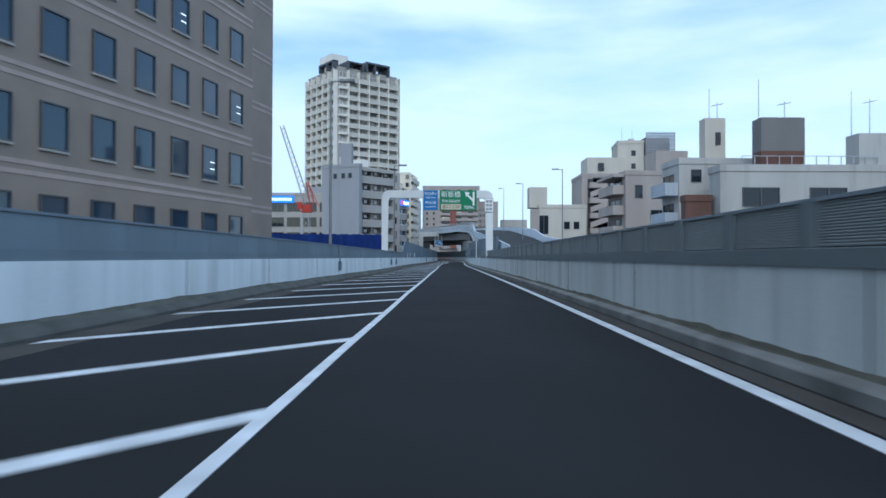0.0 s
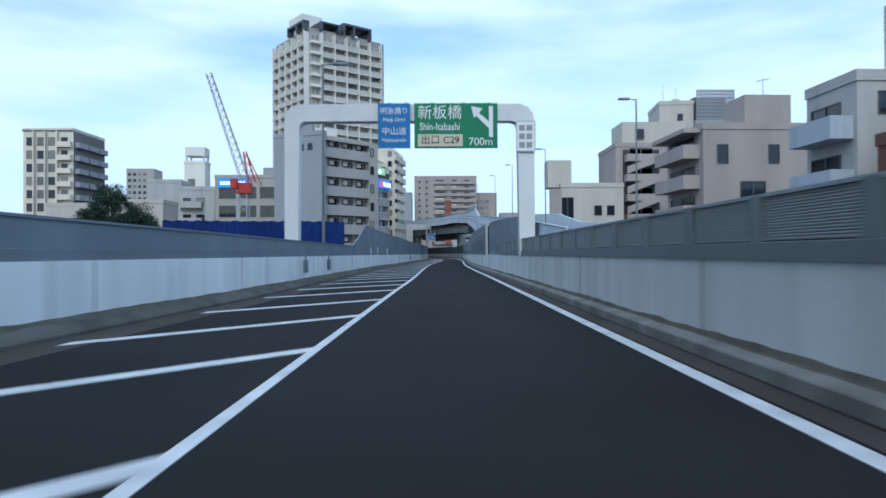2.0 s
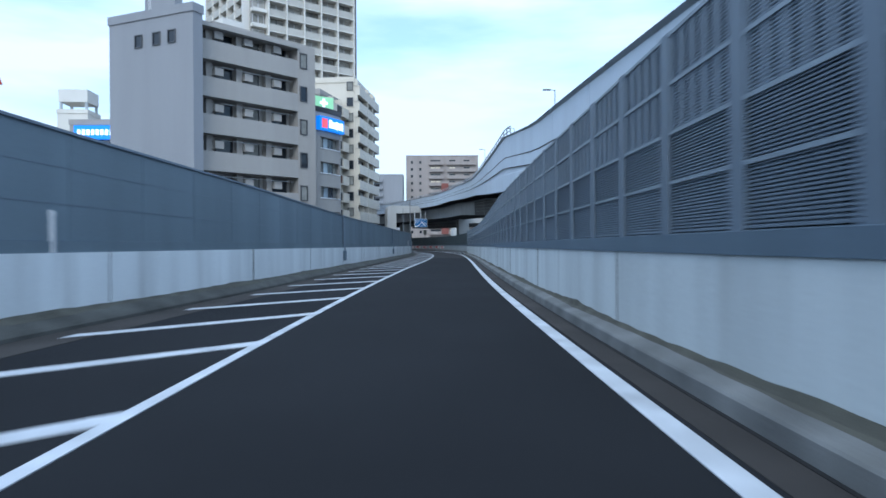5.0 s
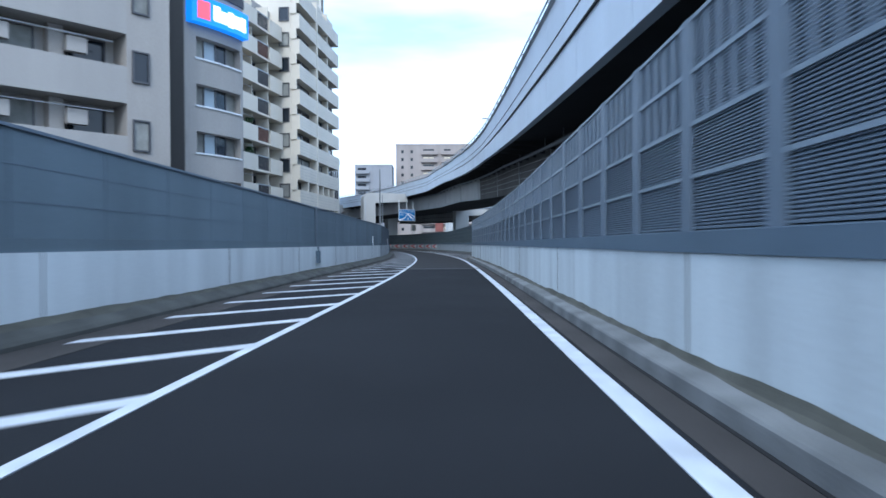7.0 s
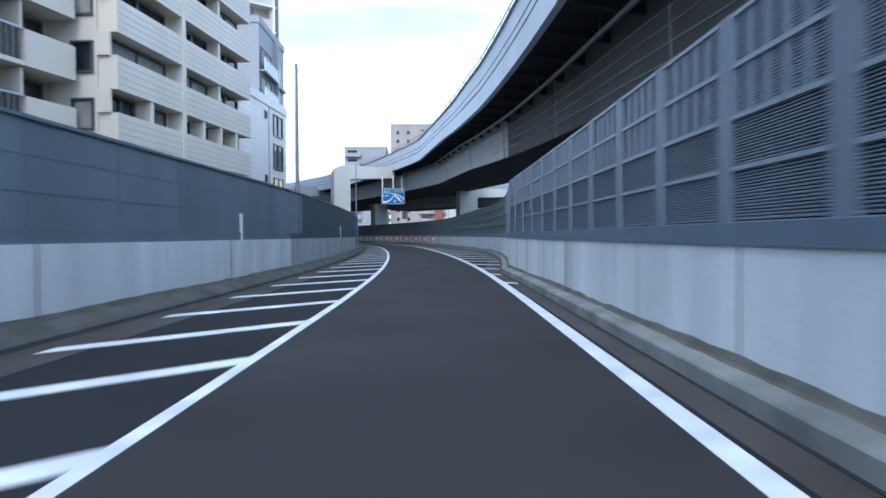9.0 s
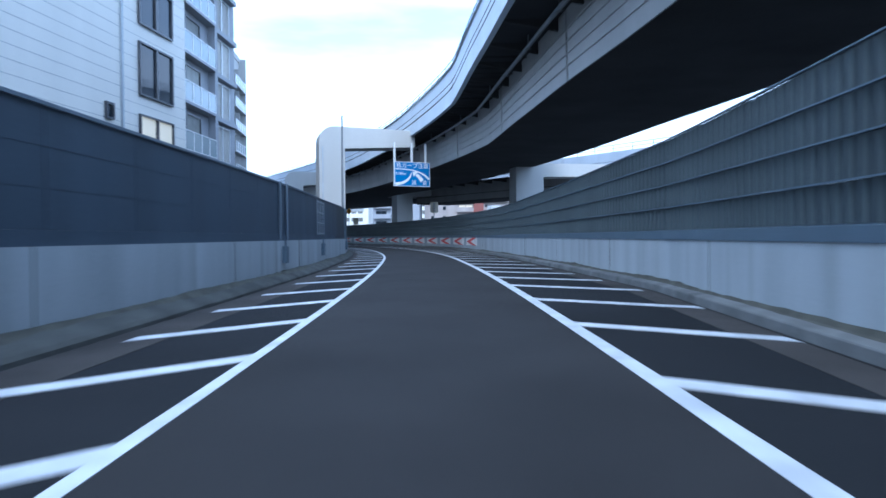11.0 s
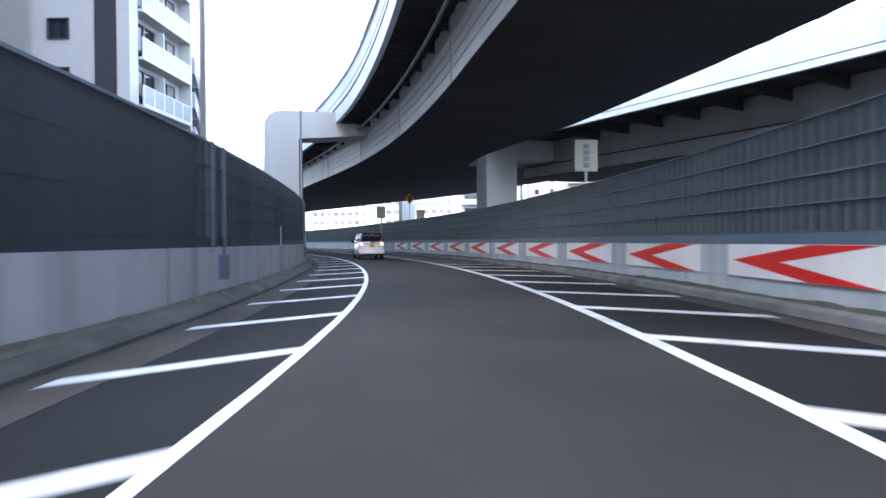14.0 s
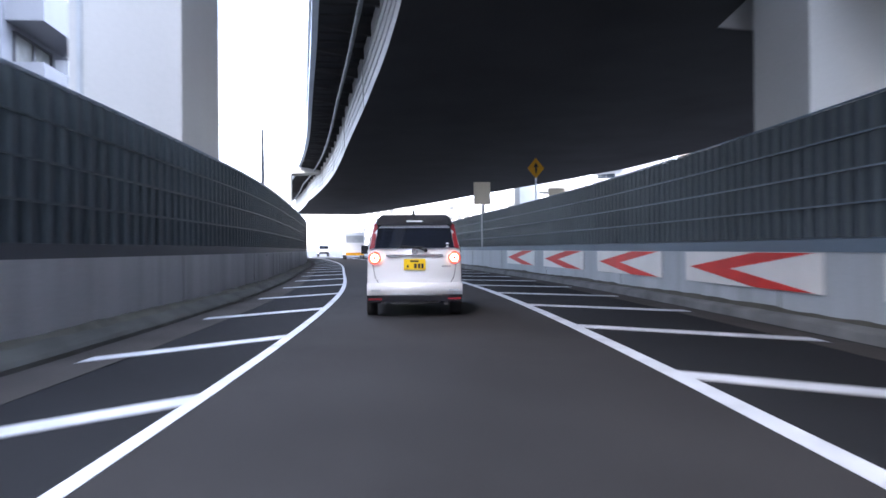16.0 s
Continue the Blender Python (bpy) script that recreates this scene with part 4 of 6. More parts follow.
def window_mesh(w, h, style):
    key = (round(w, 2), round(h, 2), style)
    if key not in WINDOWS:
        frame_mat, glass = {"dark": (FRAME, GLASS), "office": (FRAME, GLASS_OFFICE), "lit": (FRAME, GLASS_LIT), "white": (FRAME_WHITE, GLASS), "curtain": (FRAME, CURTAIN), "pale": (FRAME_WHITE, CURTAIN_PALE)}[style]
        bm = bmesh.new()
        panes = 2 if w > 1.3 else 1
        xs = [-0.06 + (w + 0.12) * i / panes for i in range(panes + 1)]
        fr = [[bm.verts.new((x, -0.09, z)) for x in xs] for z in (-0.06, h + 0.06)]
        bk = [[bm.verts.new((x, 0.05, z)) for x in xs] for z in (-0.06, h + 0.06)]
        fronts = [bm.faces.new((fr[0][i], fr[0][i + 1], fr[1][i + 1], fr[1][i])) for i in range(panes)]
        for i in range(panes):
            bm.faces.new((fr[0][i + 1], fr[0][i], bk[0][i], bk[0][i + 1]))
            bm.faces.new((fr[1][i], fr[1][i + 1], bk[1][i + 1], bk[1][i]))
            bm.faces.new((bk[0][i], bk[1][i], bk[1][i + 1], bk[0][i + 1]))
        bm.faces.new((fr[0][0], fr[1][0], bk[1][0], bk[0][0]))
        bm.faces.new((fr[0][-1], bk[0][-1], bk[1][-1], fr[1][-1]))
        bm.normal_update()
        for f in fronts:
            set_in(bm, f, 0.06, 0.07, 1)
        WINDOWS[key] = mesh_of(bm, "window", [frame_mat, glass])
    return WINDOWS[key]


def tray(bm, x0, x1, y0, y1, z0, z1, rim, depth, mat=0):
    """A block with a sunk top: a balcony, or a roof within its parapet."""
    box(bm, x0, x1, y0, y1, z0, z1, mat)
    bm.normal_update()
    top = max(bm.faces, key=lambda f: f.calc_center_median().z)
    if top.normal.z < 0:
        top.normal_flip()
    set_in(bm, top, rim, depth, mat)


def balcony_mesh(w, d, up, mat, style):
    key = (round(w, 2), d, up, mat.name, style)
    if key not in BALCONIES:
        bm = bmesh.new()
        if style == "solid":
            tray(bm, 0, w, -d, 0.02, -0.15, up, 0.12, up)
        else:
            n = max(2, round(w / 1.1))
            xs = [w * i / n for i in range(n + 1)]
            fr = [[bm.verts.new((x, -d, z)) for x in xs] for z in (-0.15, 0.0, up)]
            bk = [[bm.verts.new((x, -d + 0.07, z)) for x in xs] for z in (0.0, up)]
            wl_low, wl_up = [bm.verts.new((x, 0.02, -0.15)) for x in xs], [bm.verts.new((x, 0.02, 0.0)) for x in xs]
            panes = []
            for i in range(n):
                bm.faces.new((fr[0][i], fr[0][i + 1], fr[1][i + 1], fr[1][i]))
                panes.append(bm.faces.new((fr[1][i], fr[1][i + 1], fr[2][i + 1], fr[2][i])))
                panes.append(bm.faces.new((bk[0][i + 1], bk[0][i], bk[1][i], bk[1][i + 1])))
                bm.faces.new((fr[2][i], fr[2][i + 1], bk[1][i + 1], bk[1][i])).material_index = 2
                bm.faces.new((bk[0][i], bk[0][i + 1], wl_up[i + 1], wl_up[i]))
                bm.faces.new((wl_low[i], wl_low[i + 1], fr[0][i + 1], fr[0][i]))
            for i in (0, n):
                bm.faces.new((fr[0][i], fr[1][i], bk[0][i], wl_up[i], wl_low[i]))
                bm.faces.new((fr[1][i], fr[2][i], bk[1][i], bk[0][i])).material_index = 2
            bm.normal_update()
            for f in panes:
                f.material_index = 2
                set_in(bm, f, 0.05, 0.02, 1)
        BALCONIES[key] = mesh_of(bm, "balcony", [mat, FROSTED, FRAME_WHITE])
    return BALCONIES[key]


class Block:
    """A building: x along its front to the right as one faces it, y into it, z up."""

    def __init__(self, name, x, y, turn, w, d, h, mat, label, category="building", rim=0.5):
        self.w, self.d, self.h = w, d, h
        self.ob = thing(name, label, category, pose(x, y, -0.35, 0, 0, turn))
        bm = bmesh.new()
        box(bm, 0, w, 0, d, 0, h)
        rounded(bm, 0.06, 1)
        part("wall", bm, mat, self.ob)
        bm = bmesh.new()
        tray(bm, -0.08, w + 0.08, -0.08, d + 0.08, h - 0.1, h + rim, 0.3, rim - 0.05)
        part("roof_parapet", bm, mat, self.ob)

    def face(self, side, along, z):
        if side == "f":
            return pose(along, 0, z)
        if side == "r":
            return pose(self.w, along, z, 0, 0, 90)
        if side == "l":
            return pose(0, self.d - along, z, 0, 0, -90)
        return pose(self.w - along, self.d, z, 0, 0, 180)

    def window(self, side, along, z, w, h, style="dark"):
        part("window", window_mesh(w, h, style), None, self.ob, "", self.face(side, along, z))

    def windows(self, side, xs, zs, w, h, styles=("dark",), seed=0):
        rnd = random.Random(seed)
        for z in zs:
            for x in xs:
                self.window(side, x, z, w, h, rnd.choice(styles))

    def balcony(self, side, along, z, w, d, up, mat, style="solid"):
        part("balcony", balcony_mesh(w, d, up, mat, style), None, self.ob, "", self.face(side, along, z))

    def slab(self, side, a0, a1, z0, z1, out, mat, name="band", label="", back=0.0):
        bm = bmesh.new()
        box(bm, a0, a1, -out, back, z0, z1)
        part(name, bm, mat, self.ob, label, self.face(side, 0, 0))

    def lump(self, name, x0, x1, y0, y1, z0, z1, mat, label=""):
        bm = bmesh.new()
        box(bm, x0, x1, y0, y1, z0, z1)
        rounded(bm, 0.05, 1)
        return part(name, bm, mat, self.ob, label)


def antenna(x, y, z0, z1, arms=True):
    ob = thing("antenna", "thin grey roof antenna mast", "antenna", pose(x, y, z0), "roof antennas")
    bm = bmesh.new()
    tube(bm, (0, 0, 0), (0, 0, z1 - z0), 0.05, 0.03, 6)
    part("mast", bm, GALV, ob)
    if arms:
        bm = bmesh.new()
        bar(bm, (-0.6, 0, z1 - z0 - 0.4), (0.6, 0.1, z1 - z0 - 0.15), 0.04, 0.04)
        for k in range(5):
            bar(bm, (-0.5 + 0.25 * k, -0.35, z1 - z0 - 0.36 + 0.05 * k), (-0.5 + 0.25 * k, 0.4, z1 - z0 - 0.36 + 0.05 * k), 0.025, 0.025)
        part("aerial", bm, GALV, ob)


# brown tiled office, its last bay set back
W, SET_BACK = 62.0, 2.6
office = Block("office_building", -11.04 - 0.244 * W, 39.44 - 0.969 * W, 75.87, W, 22, 30.6, TILE_BROWN, "brown tiled office block with square dark windows and pink bands", rim=0.8)
office.lump("end_bay", W, W + 7.25, SET_BACK, 19.0, 0.0, 30.6, TILE_BROWN, "brown tiled end bay set back from the front")
rnd = random.Random(4)
for row in range(8):
    z = 1.98 + 3.4 * row
    for k in range(24):
        a = W - 2.33 - 2.5 * k
        if a < 0.5:
            continue
        office.window("f", a, z, 1.18, 1.6, "office")
        bm = bmesh.new()
        box(bm, -0.1, 1.28, -0.1, 0.0, -0.16, -0.07)
        part("window_sill", bm, STONE_GREY, office.ob, "", office.face("f", a, z))
        if rnd.random() < 0.09:
            for dz in (0.5, 0.85):
                bm = bmesh.new()
                box(bm, 0.62, 1.02, -0.035, -0.022, dz, dz + 0.05)
                part("ceiling_lamp", bm, LED_WHITE, office.ob, "lit ceiling strip behind the pane", office.face("f", a, z))
    for dz in (2.28, 2.64):
        office.slab("f", 0.0, W, z + dz, z + dz + 0.17, 0.02, TILE_PINK)
        office.slab("f", W + 0.01, W + 7.2, z + dz, z + dz + 0.17, 0.02 - SET_BACK, TILE_PINK, back=SET_BACK)
        office.slab("r", 0.0, SET_BACK, z + dz, z + dz + 0.17, 0.02, TILE_PINK)
    part("window", window_mesh(1.18, 1.6, "office"), None, office.ob, "", pose(W + 2.9, SET_BACK, z))
for row in range(8):
    for k in range(5):
        part("window", window_mesh(1.3, 1.6, "dark"), None, office.ob, "", pose(W + 7.25, SET_BACK + 1.5 + 3 * k, 1.98 + 3.4 * row, 0, 0, 90))

# white residential tower
tower = Block("apartment_tower", -28.7, 188.0, 38.0, 19.4, 18.0, 54.0, TOWER_BEIGE, "tall white apartment tower with balcony rows and a dark roof frame", rim=0.3)
for f in range(20):
    z = 2.0 + 2.55 * f
    for k in range(5):
        tower.balcony("f", 2.75 + 3.3 * k, z, 3.2, 1.2, 1.02, TOWER_RAIL)
        tower.window("f", 3.1 + 3.3 * k, z + 0.05, 2.8, 2.15, "curtain" if (f * 3 + k * 2) % 7 == 0 else "pale")
    for k in range(5):
        tower.balcony("l", 0.5 + 3.4 * k, z, 3.2, 1.1, 1.02, TOWER_RAIL)
        tower.window("l", 0.9 + 3.4 * k, z + 0.05, 2.7, 2.15, "curtain" if (f + k) % 5 == 0 else "pale")
    tower.slab("f", -0.1, 2.4, z + 0.2, z + 0.8, 1.0, TOWER_WHITE, "bay_sill")
    tower.window("f", 0.3, z + 0.95, 1.9, 1.5, "pale")
    tower.slab("f", 2.5, 19.4, z - 0.28, z - 0.15, 1.32, TOWER_WHITE, "floor_edge")
for k in range(6):
    tower.slab("f", 2.6 + 3.3 * k - 0.1, 2.6 + 3.3 * k + 0.1, 2.0, 53.4, 1.42, TOWER_WHITE, "fin", "pale dividing fin")
for k in range(6):
    tower.slab("l", 0.4 + 3.4 * k - 0.1, 0.4 + 3.4 * k + 0.1, 2.0, 53.4, 1.3, TOWER_WHITE, "fin", "pale dividing fin")
tower.slab("f", 19.4, 19.7, 2, 53.7, 1.2, STONE_DARK, "fin", "dark edge fin")
for x0, x1, z0, z1 in ((2.3, 7.4, 55.6, 56.0), (8.3, 16.2, 56.3, 56.8), (8.3, 8.8, 54, 56.3), (15.7, 16.2, 54, 56.3), (11, 11.5, 54, 56.3), (2.3, 2.8, 54, 55.6), (6.9, 7.4, 54, 55.6)):
    tower.lump("roof_frame", x0, x1, -1.2, 4.5, z0, z1, STEEL_BLUE, "dark roof frame")
for y0, y1 in ((1.0, 1.5), (4.5, 5), (9, 9.5), (1.0, 9.5)):
    tower.lump("roof_frame", -1.2, 0.4, y0, y1, 54 if y1 - y0 < 2 else 55.7, 56.2, STEEL_BLUE, "dark roof frame")
tower.lump("lift_house", 1.0, 6.5, 6, 13, 54, 59.5, TOWER_WHITE, "white lift house")

# grey apartment block with a blank gable
flats = Block("apartment_block", -22.0, 124.5, math.degrees(math.atan2(-3.5, 7.8)), 7.9, 0.9, 17.6, TILE_GREY, "grey apartment block with a blank gable and a stair house")
for x in (2.6, 4.3, 5.7):
    flats.window("f", x, 15.6, 0.6, 0.8)
flats.lump("stair_house", 3.4, 6.2, 0.1, 0.8, 17.6, 21.8, TILE_GREY, "grey stair house on the roof")
flats.lump("roof_sign", 3.7, 4.0, 0.1, 0.38, 18.0, 19.5, SIGN_WHITE, "small white roof board")
wing = Block("apartment_block", -14.6, 125.0, 47.2, 8.3, 9.0, 17.5, STONE_GREY, "grey apartment wing with long solid balconies and air conditioners")
for f in range(6):
    z = 1.7 + 2.65 * f
    wing.balcony("f", -2.2, z, 8.8, 1.2, 1.25, TILE_BEIGE)
    for a in (-0.9, 1.55, 4.1):
        wing.slab("f", a, a + 0.5, z + 0.05, z + 2.5, 0.5, STONE_GREY, "pillar")
    wing.slab("f", -2.3, 0.0, z - 0.1, z + 2.6, 0.0, STONE_GREY, "wall", "", 3.0)
    for a in (-2.1, 0.1, 2.4, 4.9):
        wing.window("f", a, z + 0.4, 1.3, 1.9, "curtain" if a == 2.4 else "dark")
    for a in (-0.85, 1.6, 4.15):
        bm = bmesh.new()
        box(bm, 0, 0.7, -0.3, 0.0, 0, 0.55)
        rounded(bm, 0.03, 1)
        part("air_conditioner", bm, TILE_BEIGE, wing.ob, "pale air conditioner", wing.face("f", a + 0.45, z + 1.55) @ pose(0, -0.55, 0))
    bm = bmesh.new()
    tube(bm, (0.0, -1.0, z + 2.15), (6.2, -1.0, z + 2.15), 0.02, None, 6)
    part("laundry_pole", bm, GALV, wing.ob)
    part("window", window_mesh(0.55, 1.1, "curtain" if f % 2 else "dark"), None, wing.ob, "", wing.face("f", 6.85, z + 0.75) @ pose(0, -1.2, 0))
wing.slab("f", 6.6, 8.3, 0.0, 17.5, 1.2, STONE_GREY, "end_bay", "projecting end bay", back=1.0)
wing.slab("f", -2.3, 6.6, 17.1, 17.4, 1.35, TILE_BEIGE, "roof_edge")
wing.lump("water_tank", 3.4, 5.4, 4.6, 7.2, 17.5, 20.2, TOWER_WHITE, "pale roof water tank")

# curved grey building with a lit sign
curved = thing("office_building", "grey building with a rounded front and recessed ribbon windows", "building", pose(-8.67, 133.6, -0.35, 0, 0, 61))
CURVED_W, CURVED_H = 3.6, 13.1


def bulge(x):
    """How far the rounded front stands out at x along it."""
    return 0.22 * max(0.0, math.sin(math.pi * x / CURVED_W)) ** 0.7


def curved_band(name, x0, x1, z0, z1, out, back, mat, label="", steps=16, owner=None):
    """A strip that follows the rounded front, from back to out in front of it."""
    bm = bmesh.new()
    rings = []
    for i in range(steps + 1):
        x = x0 + (x1 - x0) * i / steps
        y = -bulge(x)
        rings.append([bm.verts.new((x, y - o, z)) for o, z in ((out, z0), (out, z1), (back, z1), (back, z0))])
    for p, q in zip(rings, rings[1:]):
        for i in range(4):
            j = (i + 1) % 4
            bm.faces.new((p[i], p[j], q[j], q[i]))
    bm.faces.new(rings[0][::-1])
    bm.faces.new(rings[-1])
    return part(name, bm, mat, owner or curved, label)


SILLS = [1.3 + 2.17 * f for f in range(5)]
low = 0.0
for z in SILLS + [CURVED_H]:
    curved_band("wall", 0.0, CURVED_W, low, z, 0.0, -0.5, STONE_GREY, "grey tiled front")
    low = z + 0.98
for z in SILLS:
    curved_band("wall", 0.0, 0.55, z, z + 0.98, 0.0, -0.5, STONE_GREY, "grey tiled front", 4)
    curved_band("wall", 3.35, CURVED_W, z, z + 0.98, 0.0, -0.5, STONE_GREY, "grey tiled front", 3)
    curved_band("sill", 0.5, 3.4, z - 0.06, z + 0.012, 0.06, -0.42, SIGN_WHITE, "white window sill")
    for k in range(4):
        x = 0.55 + 2.8 * k / 4
        curved_band("window_pane", x + 0.03, x + 0.67, z + 0.02, z + 0.98, -0.40, -0.44, (CURTAIN, PANE_PALE, GLASS, CURTAIN)[k], "", 3)
        curved_band("mullion", x - 0.03, x + 0.03, z + 0.02, z + 0.98, -0.36, -0.46, FRAME, "", 1)
bm = bmesh.new()
box(bm, 0.02, CURVED_W, 0.5, 9.0, 0, CURVED_H - 0.05)
part("wall", bm, STONE_GREY, curved, "grey tiled body")
# side wall gets a darker colour because this side is shaded
bm = bmesh.new()
box(bm, -0.02, 0.02, 0.05, 9.0, 0, CURVED_H)
part("wall", bm, STONE_DARK, curved, "tiled side wall, shade put into its colour")
for z in SILLS:
    for y, w in ((1.0, 0.55), (2.6, 0.9)):
        part("window", window_mesh(w, 1.1, "curtain" if w > 0.6 else "dark"), None, curved, "", pose(-0.02, y + w, z - 0.1, 0, 0, -90))
curved_band("roof_band", -0.05, CURVED_W + 0.05, CURVED_H, CURVED_H + 0.45, 0.06, -0.6, TILE_DARK, "dark roof band")
led = thing("lit_sign", "lit blue and white curved advertising sign with a red mark", "sign", pose(-8.67, 133.6, -0.35, 0, 0, 61))
curved_band("sign_face", 0.05, 3.55, 11.5, 12.68, 0.42, 0.02, LED_BLUE, "glowing blue face", 16, led)
curved_band("mark", 0.3, 0.95, 11.68, 12.5, 0.44, 0.41, LED_RED, "red mark", 6, led)
for k, (z0, z1) in enumerate(((11.75, 12.45), (11.75, 12.3), (11.7, 12.4), (11.75, 12.35), (11.75, 12.4))):
    curved_band("lettering", 1.15 + 0.44 * k, 1.53 + 0.44 * k, z0, z1, 0.44, 0.41, LED_WHITE, "white letter bar", 3, led)
cross = thing("roof_sign", "pale green lit roof sign box with a white cross", "sign", pose(-9.0, 134.9, 13.25, 0, 0, 40))
bm = bmesh.new()
box(bm, 0, 2.0, 0, 1.2, 0, 1.15)
rounded(bm, 0.06, 2)
part("sign_box", bm, LED_GREEN, cross, "pale green box")
for x0, x1, z0, z1 in ((0.62, 1.38, 0.46, 0.70), (0.88, 1.12, 0.701, 0.96), (0.88, 1.12, 0.2, 0.459)):
    bm = bmesh.new()
    box(bm, x0, x1, -0.03, 0.0, z0, z1)
    part("cross_bar", bm, LED_WHITE, cross, "white cross bar")
bm = bmesh.new()
box(bm, -1.4, -0.1, 0.2, 1.2, -0.4, 0.9)
rounded(bm, 0.05, 1)
part("plant_box", bm, TOWER_WHITE, cross, "white roof box beside the sign")
bm = bmesh.new()
box(bm, 0.2, 1.8, 0.3, 1.0, -0.45, 0.0)
part("stand", bm, GALV, cross)

# apartments with staggered balconies, then the pale one with long balconies
small = Block("apartment_block", -10.07, 144.3, 77.0, 5.85, 8, 17.0, STONE_GREY, "grey apartment block with staggered balconies and dark screens")
for f in range(9):
    z = 0.75 + 1.84 * f
    small.balcony("f", 0.1, z, 2.1, 1.05, 0.86, GREIGE)
    small.balcony("f", 3.95, z, 1.85, 1.05, 0.86, GREIGE)
    small.slab("f", 2.21, 3.94, z - 0.15, z - 0.02, 1.02, GREIGE, "floor_slab")
    for k in range(8):
        small.slab("f", 2.28 + 0.2 * k, 2.38 + 0.2 * k, z, z + 0.84, 0.98, RUST if f % 3 == 1 else TILE_DARK, "screen_slat", "", -0.94)
    small.slab("f", 2.22, 3.93, z + 0.84, z + 0.90, 1.0, GALV, "hand_rail", "", -0.92)
    small.slab("f", 2.05, 2.15, z, z + 1.66, 0.7, GREIGE, "divider")
    small.slab("f", 3.9, 3.98, z + 0.86, z + 1.66, 0.9, GREIGE, "divider")
    small.window("f", 0.3, z + 0.03, 1.6, 1.5, "dark")
    small.window("f", 2.3, z + 0.03, 1.4, 1.5, "curtain" if f % 2 else "dark")
    small.window("f", 4.15, z + 0.03, 1.4, 1.5, "dark")
    if f % 2:
        bm = bmesh.new()
        box(bm, 0, 0.62, -0.28, 0.0, 0, 0.5)
        rounded(bm, 0.03, 1)
        part("air_conditioner", bm, SIGN_WHITE, small.ob, "white air conditioner", small.face("f", 2.5, z + 0.1) @ pose(0, -0.3, 0))
    bm = bmesh.new()
    tube(bm, (0.2, -0.8, z + 1.42), (2.0, -0.8, z + 1.42), 0.02, None, 6)
    part("laundry_pole", bm, GALV, small.ob)


def balcony_plant(x, y, z, h, seed):
    """A bushy pot plant: a pot, stems and many small leaves."""
    rnd = random.Random(seed)
    ob = thing("potted_plant", "bushy green potted plant on a balcony", "plant", pose(x, y, z), "balcony plants")
    bm = bmesh.new()
    tube(bm, (0, 0, 0), (0, 0, 0.3), 0.13, 0.17, 10)
    part("pot", bm, RUST, ob, "brown pot")
    bm = bmesh.new()
    for k in range(5):
        a = k * 1.26
        tube(bm, (0, 0, 0.25), (math.cos(a) * 0.2, math.sin(a) * 0.2, h * 0.8), 0.015, 0.006, 5)
    part("stem", bm, BARK, ob)
    verts, faces = [], []
    for q in range(420):
        a, r = rnd.random() * math.tau, 0.27 * rnd.random() ** 0.5
        c = Vector((math.cos(a) * r, math.sin(a) * r, 0.3 + (h - 0.3) * rnd.random()))
        u = Vector((rnd.gauss(0, 1), rnd.gauss(0, 1), rnd.gauss(0, 1))).normalized() * 0.07
        w = Vector((rnd.gauss(0, 1), rnd.gauss(0, 1), rnd.gauss(0, 1))).normalized() * 0.04
        n = len(verts)
        verts += [c + u, c + w, c - u, c - w]
        faces.append((n, n + 1, n + 2, n + 3))
    me = bpy.data.meshes.new("leaves")
    me.from_pydata(verts, [], faces)
    me.materials.append(LEAF_BRIGHT)
    part("leaves", me, None, ob)


for f, a in ((3, 1.8), (3, 1.35), (4, 1.8), (4, 1.2)):
    p = small.ob.matrix_basis @ Vector((a, -0.62, 0.75 + 1.84 * f))
    balcony_plant(p.x, p.y, p.z + 0.0, 1.35 if a > 1.5 else 1.05, int(10 * a) + f)

white = Block("apartment_block", -7.2, 149.9, 83.0, 10.8, 11, 19.6, GREIGE, "pale greige tiled apartment block with long solid balconies")
for f in range(11):
    z = 0.85 + 1.74 * f
    for a0, a1 in ((0.1, 4.2), (4.45, 10.7)):
        white.balcony("f", a0, z, a1 - a0, 0.6, 0.88, GREIGE)
        n = (2 if a0 < 1 else 4) if f < 3 else (1 if a0 < 1 else 2)
        for k in range(n):
            w = (a1 - a0) / n
            white.window("f", a0 + w * k + 0.3, z + 0.02, w - 0.6, 1.45, "curtain" if (f + k) % 3 == 0 else "dark")
            if k:
                white.slab("f", a0 + w * k - 0.1, a0 + w * k + 0.1, z + 0.02, z + 1.58, 0.57 if f < 3 else 0.5, GREIGE, "divider")
        for k in range(4):
            white.slab("f", a0 + 0.02, a1 - 0.02, z + 0.03 + 0.21 * k, z + 0.045 + 0.21 * k, 0.604, TILE_BEIGE, "tile_joint", "", -0.59)
    white.slab("f", 0.0, 0.12, z + 0.88, z + 1.60, 0.4, GREIGE, "divider")
    white.window("l", 10.25, z + 0.4, 0.6, 0.85, "dark" if f % 2 else "curtain")
white.slab("f", 4.2, 4.45, 0.5, 19.6, 0.63, GREIGE, "pier_strip")
corner_house = Block("tiled_building", -8.9, 169.0, 85.7, 12.0, 8, 10.6, TILE_WHITE, "white tiled building with large dark framed windows")
corner_house.window("f", 8.8, 4.5, 2.1, 1.05, "lit")
corner_house.window("f", 8.8, 6.3, 2.1, 1.7, "dark")
corner_house.window("f", 8.8, 8.7, 2.1, 1.4, "dark")
